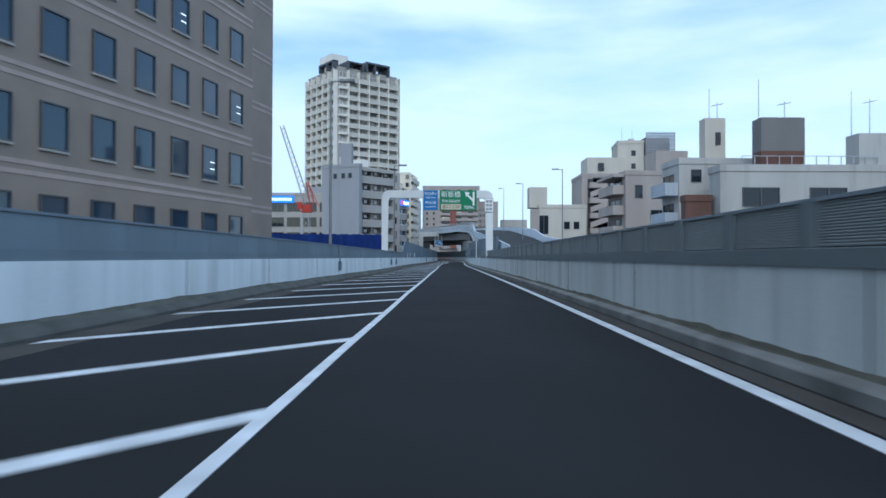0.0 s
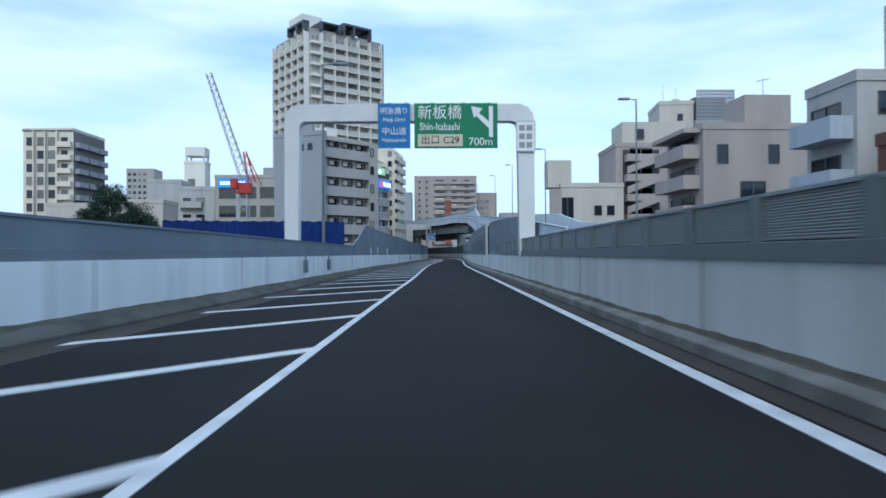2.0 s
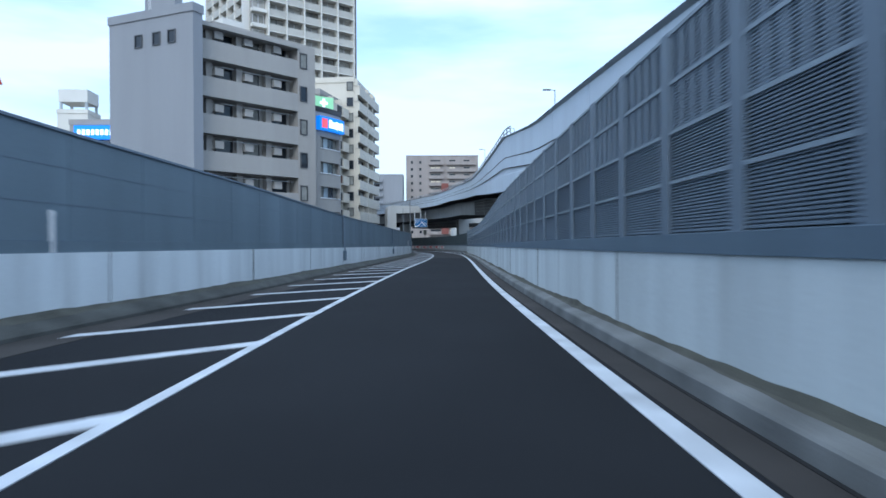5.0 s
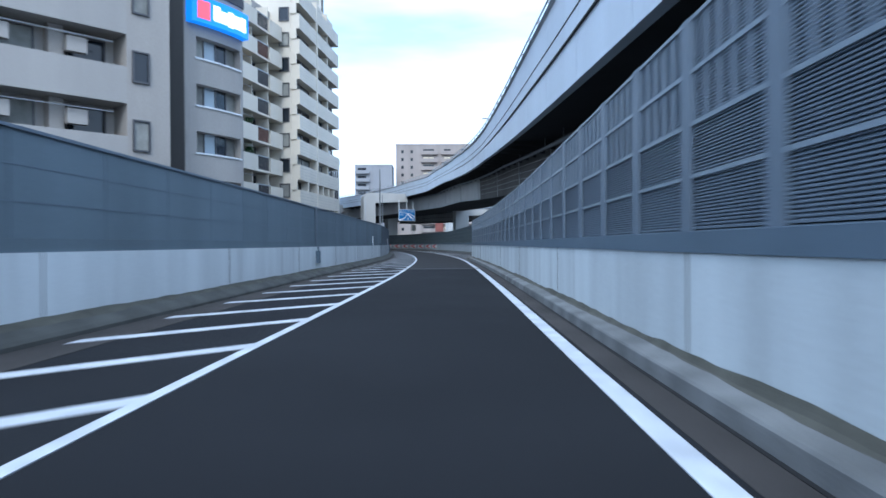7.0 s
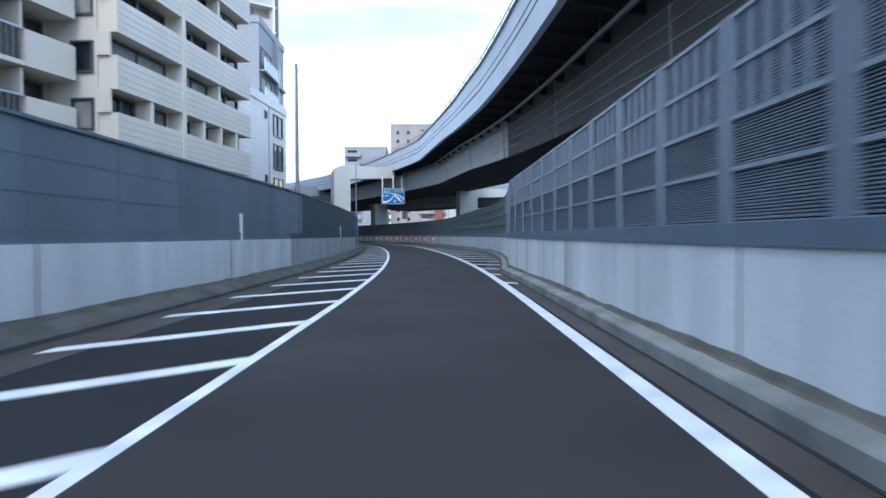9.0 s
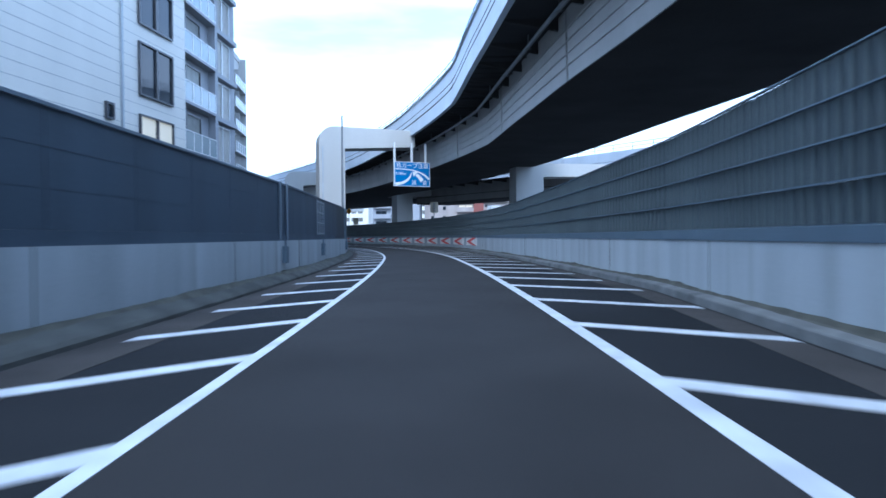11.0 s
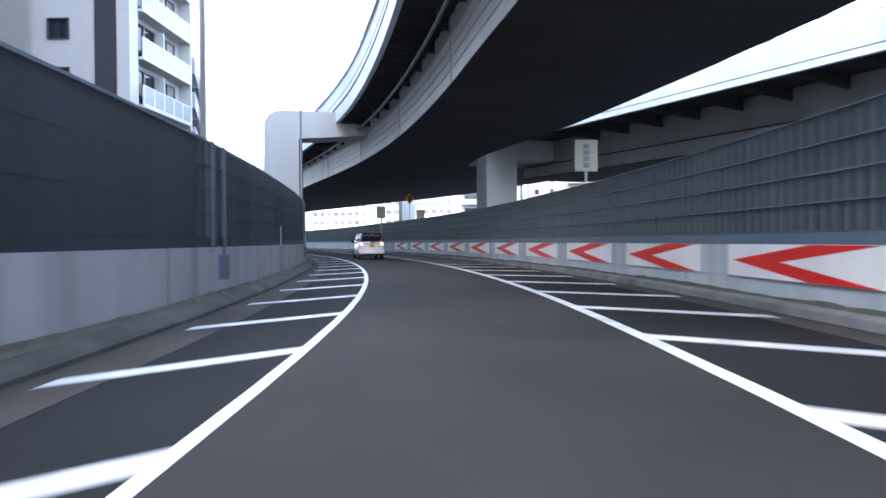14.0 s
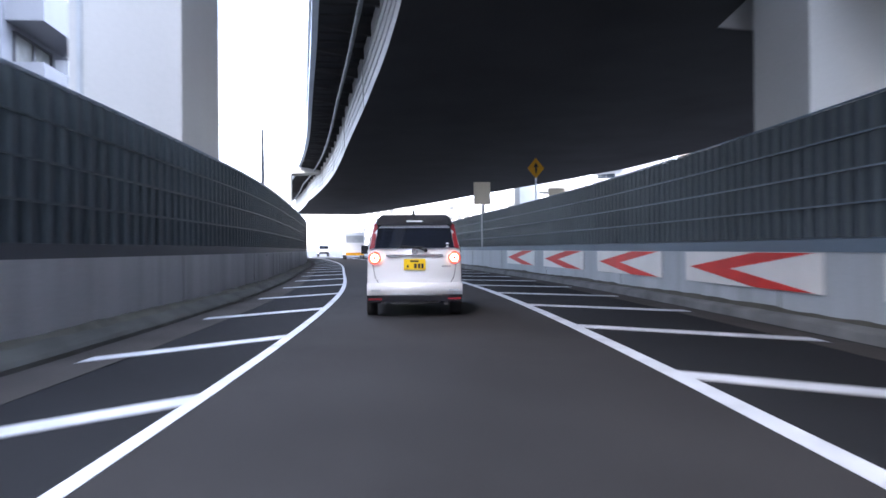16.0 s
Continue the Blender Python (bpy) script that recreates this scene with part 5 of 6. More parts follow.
for k in range(26):
    corner_house.slab("f", 0.05, 11.95, 0.6 + 0.38 * k, 0.612 + 0.38 * k, 0.004, TILE_GREY, "tile_joint", "", -0.002)
corner_house.windows("f", [6.9], [5.2, 9.6], 0.3, 0.4)
corner_house.slab("f", 7.7, 7.78, 0.5, 10.4, 0.08, GALV, "downpipe", "thin grey downpipe")
glassy = Block("apartment_block", -11.4, 186.6, 90, 9.7, 5, 19.5, TILE_GREY, "grey apartment block with frosted glass balconies")
for f in range(7):
    z = 0.85 + 2.45 * f
    glassy.balcony("f", 0.2, z, 5.2, 0.5, 1.0, TILE_GREY, "glass")
    glassy.window("f", 0.6, z + 0.1, 3.6, 1.85, "curtain")
    glassy.window("f", 6.3, z + 0.1, 2.3, 1.9, "pale")
    glassy.slab("f", 5.9, 9.2, z - 0.25, z, 0.35, TILE_GREY, "floor_band")
glassy.slab("f", 5.5, 5.9, 0.5, 19.4, 0.4, TILE_GREY, "pilaster")
red = Block("apartment_block", -26.2, 214.5, 96, 10.4, 9, 22.0, TILE_RED, "red brown tiled apartment block with an outside stair and railed balconies")
# no real hollow: a dark slab paints the shade behind the stair
red.slab("f", 1.0, 7.2, 1.0, 21.0, 0.02, RUST, "stair_recess", "flat dark slab for the shade of a stair recess")
for f in range(8):
    z = 1.5 + 2.5 * f
    bm = bmesh.new()
    prism(bm, [(1.2, z + 0.1), (4.0, z + 1.2), (4.0, z + 2.1), (1.2, z + 1.0)] if f % 2 else [(4.0, z + 0.1), (7.0, z + 1.2), (7.0, z + 2.1), (4.0, z + 1.0)], 0.35, 0, -0.5)
    part("stair_flight", bm, TILE_RED, red.ob, "slanting red stair parapet")
    red.slab("f", 4.0 if f % 2 else 1.2, 7.0 if f % 2 else 4.0, z + 0.1, z + 1.0, 0.5, TILE_RED, "landing_wall")
    red.balcony("f", 8.0, z, 2.4, 1.0, 0.95, TILE_GREY, "glass")
    red.window("f", 8.3, z + 0.05, 1.7, 1.9)
    red.lump("air_conditioner", 7.7, 8.0, -0.8, -0.1, z + 1.2, z + 1.75, SIGN_WHITE, "white air conditioner")

# tall pale apartments further on
pale = Block("apartment_tower", -31.5, 226.0, 8, 8.7, 7.0, 21.9, PALE_RENDER, "tall pale apartment house with a dark stripe and glass balconies")
for f in range(8):
    z = 1.2 + 2.45 * f
    pale.window("f", 5.1, z + 0.7, 1.0, 0.95)
    pale.window("f", 2.0, z + 0.7, 1.0, 0.95)
    pale.balcony("r", 0.95, z, 5.9, 0.75, 1.0, PALE_RENDER, "glass")
    pale.window("r", 1.3, z + 0.05, 2.2, 1.9)
    pale.window("r", 4.2, z + 0.05, 1.9, 1.9, "curtain")
    pale.slab("r", 3.6, 3.7, z, z + 2.0, 0.6, PALE_RENDER, "divider")
pale.slab("f", 7.45, 8.55, 0.5, 21.9, 0.06, TILE_DARK, "stripe", "dark vertical stripe")
pale.slab("r", 0.0, 0.9, 0.5, 22.3, 0.5, PALE_RENDER, "fin")
pale.slab("r", 6.85, 7.0, 0.5, 22.3, 0.75, PALE_RENDER, "fin")
grey_flats = Block("apartment_block", -27.2, 239.4, 117.0, 18.0, 10, 15.4, TILE_GREY, "grey apartment block with pale balconies and air conditioners")
for f in range(6):
    z = 1.3 + 2.4 * f
    for k in range(4):
        grey_flats.balcony("f", 0.2 + 4.4 * k, z, 4.0, 1.1, 1.0, TILE_GREY)
        grey_flats.window("f", 0.7 + 4.4 * k, z + 0.1, 2.4, 1.9, "curtain")
        grey_flats.lump("air_conditioner", 3.1 + 4.4 * k, 3.9 + 4.4 * k, -0.6, -0.2, z + 1.25, z + 1.85, SIGN_WHITE, "white air conditioner")
    grey_flats.window("l", 8.0, z + 0.6, 1.2, 1.0, "white")
    grey_flats.window("l", 4.5, z + 0.6, 1.2, 1.0, "white")
grey_flats.slab("l", 9.5, 9.58, 0.5, 15.2, 0.1, GALV, "downpipe", "thin pale downpipe")

# right-hand houses over the barrier
pink = Block("apartment_block", 24.4, 90.5, 2, 9.6, 8.5, 12.5, PINKISH, "pinkish rendered apartment block with dark small windows")
pink.windows("f", [1.3, 6.0], [9.4], 0.9, 1.6)
pink.windows("f", [3.4], [6.4], 2.2, 1.3)
pink.windows("f", [8.3], [6.2], 0.8, 1.8)
for f in range(4):
    pink.balcony("l", 0.5, 1.8 + 2.75 * f, 7.2, 1.5, 1.1, PINKISH)
    pink.window("l", 1.0, 1.9 + 2.75 * f, 5.6, 1.9)
pink.slab("l", 0.0, 8.0, 12.2, 12.6, 1.6, PINKISH, "roof_edge")
pink.lump("stair_house", 4.8, 9.2, 2, 6, 12.5, 16.0, PINKISH, "pinkish stair house")
stair = Block("apartment_block", 26.0, 126.0, 0, 12.0, 10, 16.5, PINKISH, "beige building with an outside staircase")
stair.windows("f", [8.2], [4, 7, 10, 13], 1.0, 1.4)
for f in range(5):
    z = 3.0 + 2.8 * f
    stair.slab("f", 1.2, 6.0, z, z + 1.0, 1.6, PINKISH, "landing_wall", "solid stair parapet")
    bm = bmesh.new()
    prism(bm, [(1.2, z - 1.8), (6.0, z), (6.0, z + 1.0), (1.2, z - 0.8)], 0.2, 0, -1.75)
    part("stair_flight", bm, PINKISH, stair.ob, "slanting stair parapet")
    stair.window("f", 2.0, z + 1.05, 3.2, 0.9)
# dark slab on the wall stands in for the stairwell's shade
stair.slab("f", 1.0, 6.2, 1.0, 16.0, 0.02, TILE_DARK, "stair_recess", "flat dark slab for the shade of a stair recess")
stair.lump("stair_house", 1.0, 8.0, 0.2, 6, 16.5, 20.0, CREAM, "cream upper storey")
stair.window("f", 3.0, 17.6, 1.0, 1.3)
keep = Block("apartment_block", 33.8, 130.5, -6, 4.9, 8, 23.4, CREAM, "tall cream building with a grey roof frame beside it")
keep.windows("f", [2.6], [18.5, 21.0], 0.7, 0.9)
keep.lump("roof_vent", 2.4, 3.4, 2, 3, 23.4, 24.6, CREAM)
lattice = Block("office_building", 38.7, 129.0, 0, 5.8, 8, 20.3, TILE_GREY, "grey building with a lattice screen on its roof")
for k in range(19):
    lattice.lump("screen_bar", 0.15 + 0.3 * k, 0.29 + 0.3 * k, 0.1, 0.3, 20.3, 25.3, TILE_GREY)
for k in range(10):
    lattice.lump("screen_rail", 0.1, 5.7, 0.12, 0.28, 20.5 + 0.5 * k, 20.65 + 0.5 * k, TILE_GREY)
lattice.lump("roof_plant", 0.5, 5.3, 2.0, 6.0, 20.3, 24.6, STONE_DARK, "dark roof plant behind the screen")
low_house = Block("shop_building", 17.3, 121.0, 0, 8.4, 9, 10.3, CREAM, "low cream building with a dark shopfront")
low_house.lump("lift_house", -1.6, 1.6, 1, 4, 10.3, 14.0, CREAM)
low_house.window("f", 0.1, 5.6, 1.5, 3.2)
low_house.windows("f", [4.5, 6.2], [6.5], 0.9, 1.2)
low_house.slab("f", -1.6, 0.0, 0.0, 10.0, 0.3, PINKISH, "side_wall")
balcony_white = Block("apartment_block", 22.9, 66.0, 2, 8.6, 4.6, 10.6, HOUSE_WHITE, "white apartment block with bluish balconies")
balcony_white.lump("stair_house", 2.6, 4.6, 0.1, 1.5, 10.6, 15.0, CREAM, "cream stair tower")
balcony_white.lump("tower_window", 3.6, 4.1, 0.0, 0.1, 12.4, 13.6, TILE_DARK)
for f in range(3):
    balcony_white.balcony("l", 0.3, 1.8 + 2.9 * f, 4.0, 1.3, 1.1, PARAPET_GREY)
    balcony_white.window("l", 0.6, 2.0 + 2.9 * f, 2.6, 1.8)
    balcony_white.balcony("f", 3.4, 2.6 + 2.9 * f, 3.2, 1.2, 1.1, PARAPET_GREY)
    balcony_white.window("f", 3.8, 2.7 + 2.9 * f, 2.2, 1.8)
    balcony_white.window("f", 1.2, 3.0 + 2.9 * f, 0.9, 1.1)
store = Block("store_building", 22.0, 61.7, 0, 2.3, 1.3, 6.6, RUST, "rust brown clad store house")
shop = Block("shop_building", 24.6, 60.5, 0, 26.0, 2.6, 9.2, HOUSE_WHITE, "low white building with a wide roof terrace")
shop.windows("f", [2.0, 8.0], [6.0], 3.2, 1.6)
shop.lump("roof_room", 3.9, 7.8, 0.5, 2.3, 9.2, 11.0, RUST, "rust red lower half of the roof room")
shop.lump("roof_room", 3.9, 7.8, 0.5, 2.3, 11.0, 14.0, STONE_DARK, "dark upper half of the roof room")
for k in range(12):
    shop.lump("rail_post", 2.0 + k * 1.1, 2.06 + k * 1.1, 0.1, 0.16, 9.6, 10.5, GALV)
shop.lump("rail", 2.0, 14.2, 0.1, 0.16, 10.45, 10.5, GALV)
shop.lump("lift_house", 12.6, 17.0, 0.4, 2.4, 9.2, 12.6, HOUSE_WHITE, "white lift house")
for x, y, z0, z1, arms in ((29.2, 63.0, 13.6, 17.6, False), (31.6, 63.0, 13.6, 15.6, True), (37.8, 63.0, 12.2, 16.5, False), (39.5, 63.0, 12.2, 15.8, True), (26.6, 68, 14.6, 18.0, False), (27.4, 68, 14.6, 16.6, True), (31.5, 94, 15.6, 17.6, True), (35.5, 134, 23.0, 26.8, False), (37.5, 134, 23.0, 26.3, False)):
    antenna(x, y, z0, z1, arms)

# far blocks ahead
far_pink = Block("apartment_block", -9.9, 357.0, 0, 30.0, 14, 38.5, PINKISH, "far pinkish apartment block with lit stairs", rim=0.4)
for f in range(11):
    z = 6 + 2.9 * f
    far_pink.window("f", 2.0, z + 0.5, 0.8, 1.0)
    far_pink.window("f", 5.5, z + 0.5, 0.8, 1.0)
    far_pink.balcony("f", 9.5, z, 6.0, 1.4, 1.2, PINKISH)
    far_pink.window("f", 10.2, z + 0.1, 4.0, 1.8, "lit" if f % 2 else "dark")
    far_pink.balcony("f", 17.0, z, 12.0, 1.2, 1.2, PINKISH)
    far_pink.window("f", 18.0, z + 0.1, 2.4, 1.8, "lit" if f % 3 == 0 else "dark")
    far_pink.window("f", 24.0, z + 0.1, 2.4, 1.8)
far_pink.lump("red_stair", 14.6, 17.5, -2.2, 0, 6, 27, TILE_RED, "red outside stair")
for f in range(7):
    far_pink.window("f", 15.0, 8 + 2.9 * f, 0.6, 0.8, "lit")
far_grey = Block("apartment_block", -24.5, 350.0, 0, 13.5, 12, 30.0, TILE_GREY, "far grey apartment block with side balconies", rim=0.4)
for f in range(9):
    far_grey.balcony("f", 0.3, 4 + 2.9 * f, 5.0, 1.4, 1.1, TILE_GREY)
    far_grey.window("f", 1.0, 4.2 + 2.9 * f, 3.0, 1.8)
for x, y, w, h, mat in ((18.5, 365, 12, 31, PINKISH), (34, 380, 14, 22, TILE_BEIGE), (-62, 420, 26, 22, TOWER_WHITE), (-92, 430, 24, 17, TOWER_WHITE), (-120, 440, 22, 25, TILE_WHITE), (-30, 430, 20, 16, TOWER_WHITE), (4, 400, 16, 15, TOWER_WHITE), (50, 330, 30, 13, TOWER_WHITE)):
    blk = Block("apartment_block", x, y, 0, w, 12, h, mat, "far pale city block", rim=0.4)
    for f in range(int(h / 3.2)):
        blk.windows("f", [1.2 + 2.6 * k for k in range(int((w - 2) / 2.6))], [1.5 + 3.1 * f], 1.7, 1.3, ("curtain",))

# left-hand blocks beyond the barrier
dark_flats = Block("apartment_block", -90.3, 180.0, 0, 11.0, 14, 29.0, GREIGE, "cream apartment block with a dark side of balconies")
dark_flats.slab("r", 0.0, 14.0, 0.5, 28.8, 0.05, STONE_DARK, "dark_side", "dark tiled side wall")
for f in range(9):
    z = 2.2 + 2.9 * f
    dark_flats.windows("f", [0.8, 3.2, 5.6, 8.4], [z + 0.3], 1.3, 1.7, ("dark", "curtain"), f)
    dark_flats.balcony("f", 7.9, z, 2.9, 1.0, 1.0, GREIGE)
    for k in range(3):
        dark_flats.balcony("r", 0.5 + 4.5 * k, z, 4.0, 1.1, 1.0, TILE_GREY)
dark_flats.slab("f", -0.2, 11.2, 28.85, 29.1, 0.25, STONE_DARK, "roof_edge")
for x in (2.5, 5.0, 7.6):
    dark_flats.slab("f", x, x + 0.25, 0.5, 28.8, 0.9, GREIGE, "fin")

for x, y, w, d, h, mat in ((-146, 352, 12.7, 12, 42, TILE_BEIGE), (-44.9, 150, 6.2, 8, 13, HOUSE_WHITE), (-51.2, 152, 5.8, 8, 14.5, HOUSE_WHITE), (-52, 172, 4.2, 4.2, 20.6, TILE_WHITE), (-47, 128, 8, 7, 9, CREAM), (-74, 160, 9, 8, 11, CREAM)):
    blk = Block("apartment_block", x, y, 4, w, d, h, mat, "pale small city block beyond the barrier")
    for f in range(int(h / 3.0)):
        blk.windows("f", [0.8 + 2.3 * k for k in range(int((w - 1.5) / 2.3))], [1.4 + 2.9 * f], 1.3, 1.3, ("dark", "dark", "curtain"), f)
        if 13 <= h <= 15:
            blk.balcony("f", 0.3, 1.1 + 2.9 * f, w * 0.62, 1.1, 1.0, mat)
    if h == 20.6:
        for i in (0.2, w - 0.5):
            blk.lump("tank_leg", i, i + 0.3, 0.3, 0.6, h, h + 1.6, GALV)
            blk.lump("tank_leg", i, i + 0.3, d - 0.6, d - 0.3, h, h + 1.6, GALV)
        blk.lump("water_tank", 0.1, w - 0.1, 0.2, d - 0.2, h + 1.6, h + 3.4, TOWER_WHITE, "white roof water tank")
sign_house = Block("shop_building", -38.5, 150.0, 0, 15.5, 10, 15.0, STONE_GREY, "grey shop building with a lit blue sign on its roof edge")
for f in range(4):
    sign_house.windows("f", [0.8, 4.4, 8.0, 11.6], [1.5 + 3.3 * f], 2.8, 1.9)
sign_house.lump("roof_plant", 8, 14, 2, 7, 15, 17.0, TILE_GREY, "grey roof plant")
led2 = thing("lit_sign", "long lit blue roof sign with white lettering", "sign", pose(-37.8, 149.8, 12.9))
bm = bmesh.new()
box(bm, 0, 5.2, -0.3, 0.2, 0, 1.5)
part("sign_face", bm, LED_BLUE, led2, "glowing blue face")
bm = bmesh.new()
for k in range(9):
    box(bm, 0.4 + 0.5 * k, 0.72 + 0.5 * k, -0.33, -0.3, 0.45, 1.05)
part("lettering", bm, LED_WHITE, led2, "white letter bars")

# blue sheeting round the building site
fence = thing("site_fence", "blue tarpaulin fence round a building site", "fence", pose(-24.0, 91.0, -0.35, 0, 0, 14))
for k in range(9):
    bm = bmesh.new()
    n = 6
    grid = [[bm.verts.new((k * 1.8 + 1.8 * i / n, 0.05 * math.sin(i * 2.1 + k + j), 0.2 + 4.3 * j / 4 + (0.06 * math.sin(i * 1.7 + k) if j == 4 else 0))) for j in range(5)] for i in range(n + 1)]
    for i in range(n):
        for j in range(4):
            bm.faces.new((grid[i][j], grid[i + 1][j], grid[i + 1][j + 1], grid[i][j + 1]))
    bmesh.ops.solidify(bm, geom=bm.faces[:], thickness=0.03)
    part("sheet", bm, TARP, fence)
    bm = bmesh.new()
    tube(bm, (k * 1.8, 0.12, 0), (k * 1.8, 0.12, 4.5), 0.03, None, 6)
    part("pole", bm, GALV, fence)

# crane
crane = thing("tower_crane", "red and white construction crane with a raised lattice jib", "crane", pose(-21.8, 108.0, -0.35))


def lattice_beam(bm, a, b, w0, w1, bays):
    a, b = Vector(a), Vector(b)
    axis = (b - a).normalized()
    side = axis.cross(Vector((0, 1, 0))).normalized()
    up = side.cross(axis)
    corner = lambda t, i, j: a + (b - a) * t + (side * i + up * j) * (w0 + (w1 - w0) * t) / 2
    for i, j in ((-1, -1), (1, -1), (1, 1), (-1, 1)):
        bar(bm, corner(0, i, j), corner(1, i, j), 0.07, 0.07)
    for k in range(bays):
        t0, t1 = k / bays, (k + 1) / bays
        for (i0, j0), (i1, j1) in (((-1, -1), (1, -1)), ((1, -1), (1, 1)), ((1, 1), (-1, 1)), ((-1, 1), (-1, -1))):
            bar(bm, corner(t0, i0, j0), corner(t1, i1, j1), 0.045, 0.045)


bm = bmesh.new()
lattice_beam(bm, (0.4, 0, 9.9), (-3.7, 0, 22.2), 0.85, 0.55, 16)
part("jib", bm, CRANE_WHITE, crane, "white lattice jib")
bm = bmesh.new()
lattice_beam(bm, (1.2, 0, 9.6), (0.4, 0, 13.2), 0.8, 0.3, 4)
bar(bm, (2.2, 0.3, 9.4), (0.5, 0, 13.2), 0.12, 0.12)
part("mast_head", bm, CRANE_RED, crane, "red mast head")
bm = bmesh.new()
box(bm, -0.3, 1.1, -0.6, 0.6, 8.7, 9.6)
box(bm, -1.0, -0.3, -1.0, -0.2, 8.9, 10.0)
box(bm, -0.5, 1.2, -0.7, 0.7, 8.4, 8.65)
rounded(bm, 0.05, 1)
part("machine_house", bm, CRANE_RED, crane, "red machine house")
bm = bmesh.new()
lattice_beam(bm, (0.2, 0, 0), (0.2, 0, 8.3), 1.1, 1.1, 8)
part("mast", bm, GALV, crane, "grey lattice mast")


# trees
def tree(x, y, h, spread, seed):
    rnd = random.Random(seed)
    ob = thing("tree", "dark green broadleaf tree behind the barrier", "tree", pose(x, y, -0.35))
    bm = bmesh.new()
    tube(bm, (0, 0, 0), (0.1, 0, h * 0.55), 0.28, 0.14, 8)
    for k in range(6):
        a = k * 1.05 + rnd.random()
        tube(bm, (0.08, 0, h * (0.3 + 0.04 * k)), (math.cos(a) * spread * 0.6, math.sin(a) * spread * 0.6, h * (0.55 + 0.05 * k)), 0.10, 0.04, 6)
    part("trunk", bm, BARK, ob)
    verts, faces = [], []
    for k in range(64):
        a, r = rnd.random() * math.tau, spread * math.sqrt(rnd.random())
        cx, cy = math.cos(a) * r, math.sin(a) * r
        cz = h * (0.38 + 0.55 * rnd.random() * (1 - 0.55 * (r / spread) ** 2))
        size = 0.5 + 0.6 * rnd.random()
        for q in range(170):
            v = Vector((rnd.gauss(0, 1), rnd.gauss(0, 1), rnd.gauss(0, 0.8)))
            c = Vector((cx, cy, cz)) + v.normalized() * size * rnd.random() ** 0.4
            u, w = Vector((rnd.gauss(0, 1), rnd.gauss(0, 1), rnd.gauss(0, 1))).normalized(), Vector((rnd.gauss(0, 1), rnd.gauss(0, 1), rnd.gauss(0, 1))).normalized()
            n = len(verts)
            verts += [c + u * 0.14, c + w * 0.14, c - u * 0.14]
            faces.append((n, n + 1, n + 2))
    me = bpy.data.meshes.new("crown")
    me.from_pydata(verts, [], faces)
    me.materials.append(LEAF)
    part("crown", me, None, ob)


for i, (x, y, h, sp) in enumerate(((-36.2, 107, 10.4, 2.7), (-38.2, 105.5, 7.0, 2.2), (-33.9, 108, 8.0, 2.0), (-31.8, 107, 5.2, 1.6))):
    tree(x, y, h, sp, i)

# ---- overhead gantry with direction signs ----
gantry = thing("sign_gantry", "white painted steel sign gantry spanning the road", "sign gantry", pose(0, 54.3, 0))
bm = bmesh.new()
GX1, GT, GB = 3.98, 6.32, 5.72


def bent(x_in, x_out, sign):
    """A post whose top bends over into the beam."""
    pts = [(x_out, 0.95), (x_in - 0.06 * sign, 0.95), (x_in, GB - 0.2), (x_in + 0.06 * sign, GB - 0.06), (x_in + 0.2 * sign, GB)]
    top = [(x_in + 0.2 * sign, GT), (x_out + 0.5 * sign, GT), (x_out + 0.2 * sign, GT - 0.12), (x_out + 0.05 * sign, GT - 0.35), (x_out, GT - 0.6)]
    return pts + top


prism(bm, bent(-4.32, -4.84, 1), 0.5, 0, -0.25)
rounded(bm, 0.05, 2)
part("post", bm, WHITE_STEEL, gantry)
bm = bmesh.new()
prism(bm, bent(3.36, 3.95, -1), 0.5, 0, -0.25)
rounded(bm, 0.05, 2)
part("post", bm, WHITE_STEEL, gantry)
bm = bmesh.new()
box(bm, -4.12, 3.16, -0.25, 0.25, GB, GT)
part("beam", bm, WHITE_STEEL, gantry)
for x in (-1.2, -0.6, 0.3, 1.4, 2.3):
    bm = bmesh.new()
    box(bm, x, x + 0.1, -0.36, -0.25, 4.85, 6.35)
    part("hanger", bm, GALV, gantry)


def board(name, x0, x1, z0, z1, mat, parent, y=-0.40, rim=None, label=""):
    bm = bmesh.new()
    box(bm, x0, x1, y, y + 0.035, z0, z1, 0)
    ob = part(name, bm, mat, parent, label)
    if rim:
        bm = bmesh.new()
        for a, b, c, d in ((x0, x1, z1 - 0.035, z1), (x0, x1, z0, z0 + 0.035), (x0, x0 + 0.035, z0 + 0.035, z1 - 0.035), (x1 - 0.035, x1, z0 + 0.035, z1 - 0.035)):
            box(bm, a, b, y - 0.004, y, c, d)
        part("sign_rim", bm, rim, ob)
    return ob


green = board("sign_board", -0.27, 2.64, 4.73, 6.31, SIGN_GREEN, gantry, rim=SIGN_GREEN, label="green direction sign board")
lettering("新板橋", 0.52, SIGN_WHITE, green, pose(0.62, -0.408, 5.96))
lettering("Shin-Itabashi", 0.37, SIGN_WHITE, green, pose(0.62, -0.408, 5.48), squeeze=0.76)
panel = board("exit_panel", -0.15, 1.42, 4.80, 5.22, SIGN_CREAM, green, -0.412)
lettering("出口 C29", 0.34, BLACK, green, pose(0.63, -0.425, 5.01))
lettering("700m", 0.38, SIGN_WHITE, green, pose(2.05, -0.408, 4.95))
bm = bmesh.new()
box(bm, 2.34, 2.48, -0.412, -0.40, 5.12, 6.20)
prism(bm, [(2.34, 5.42), (2.34, 5.66), (1.98, 5.98), (1.88, 5.88)], 0.012, 0, -0.412)
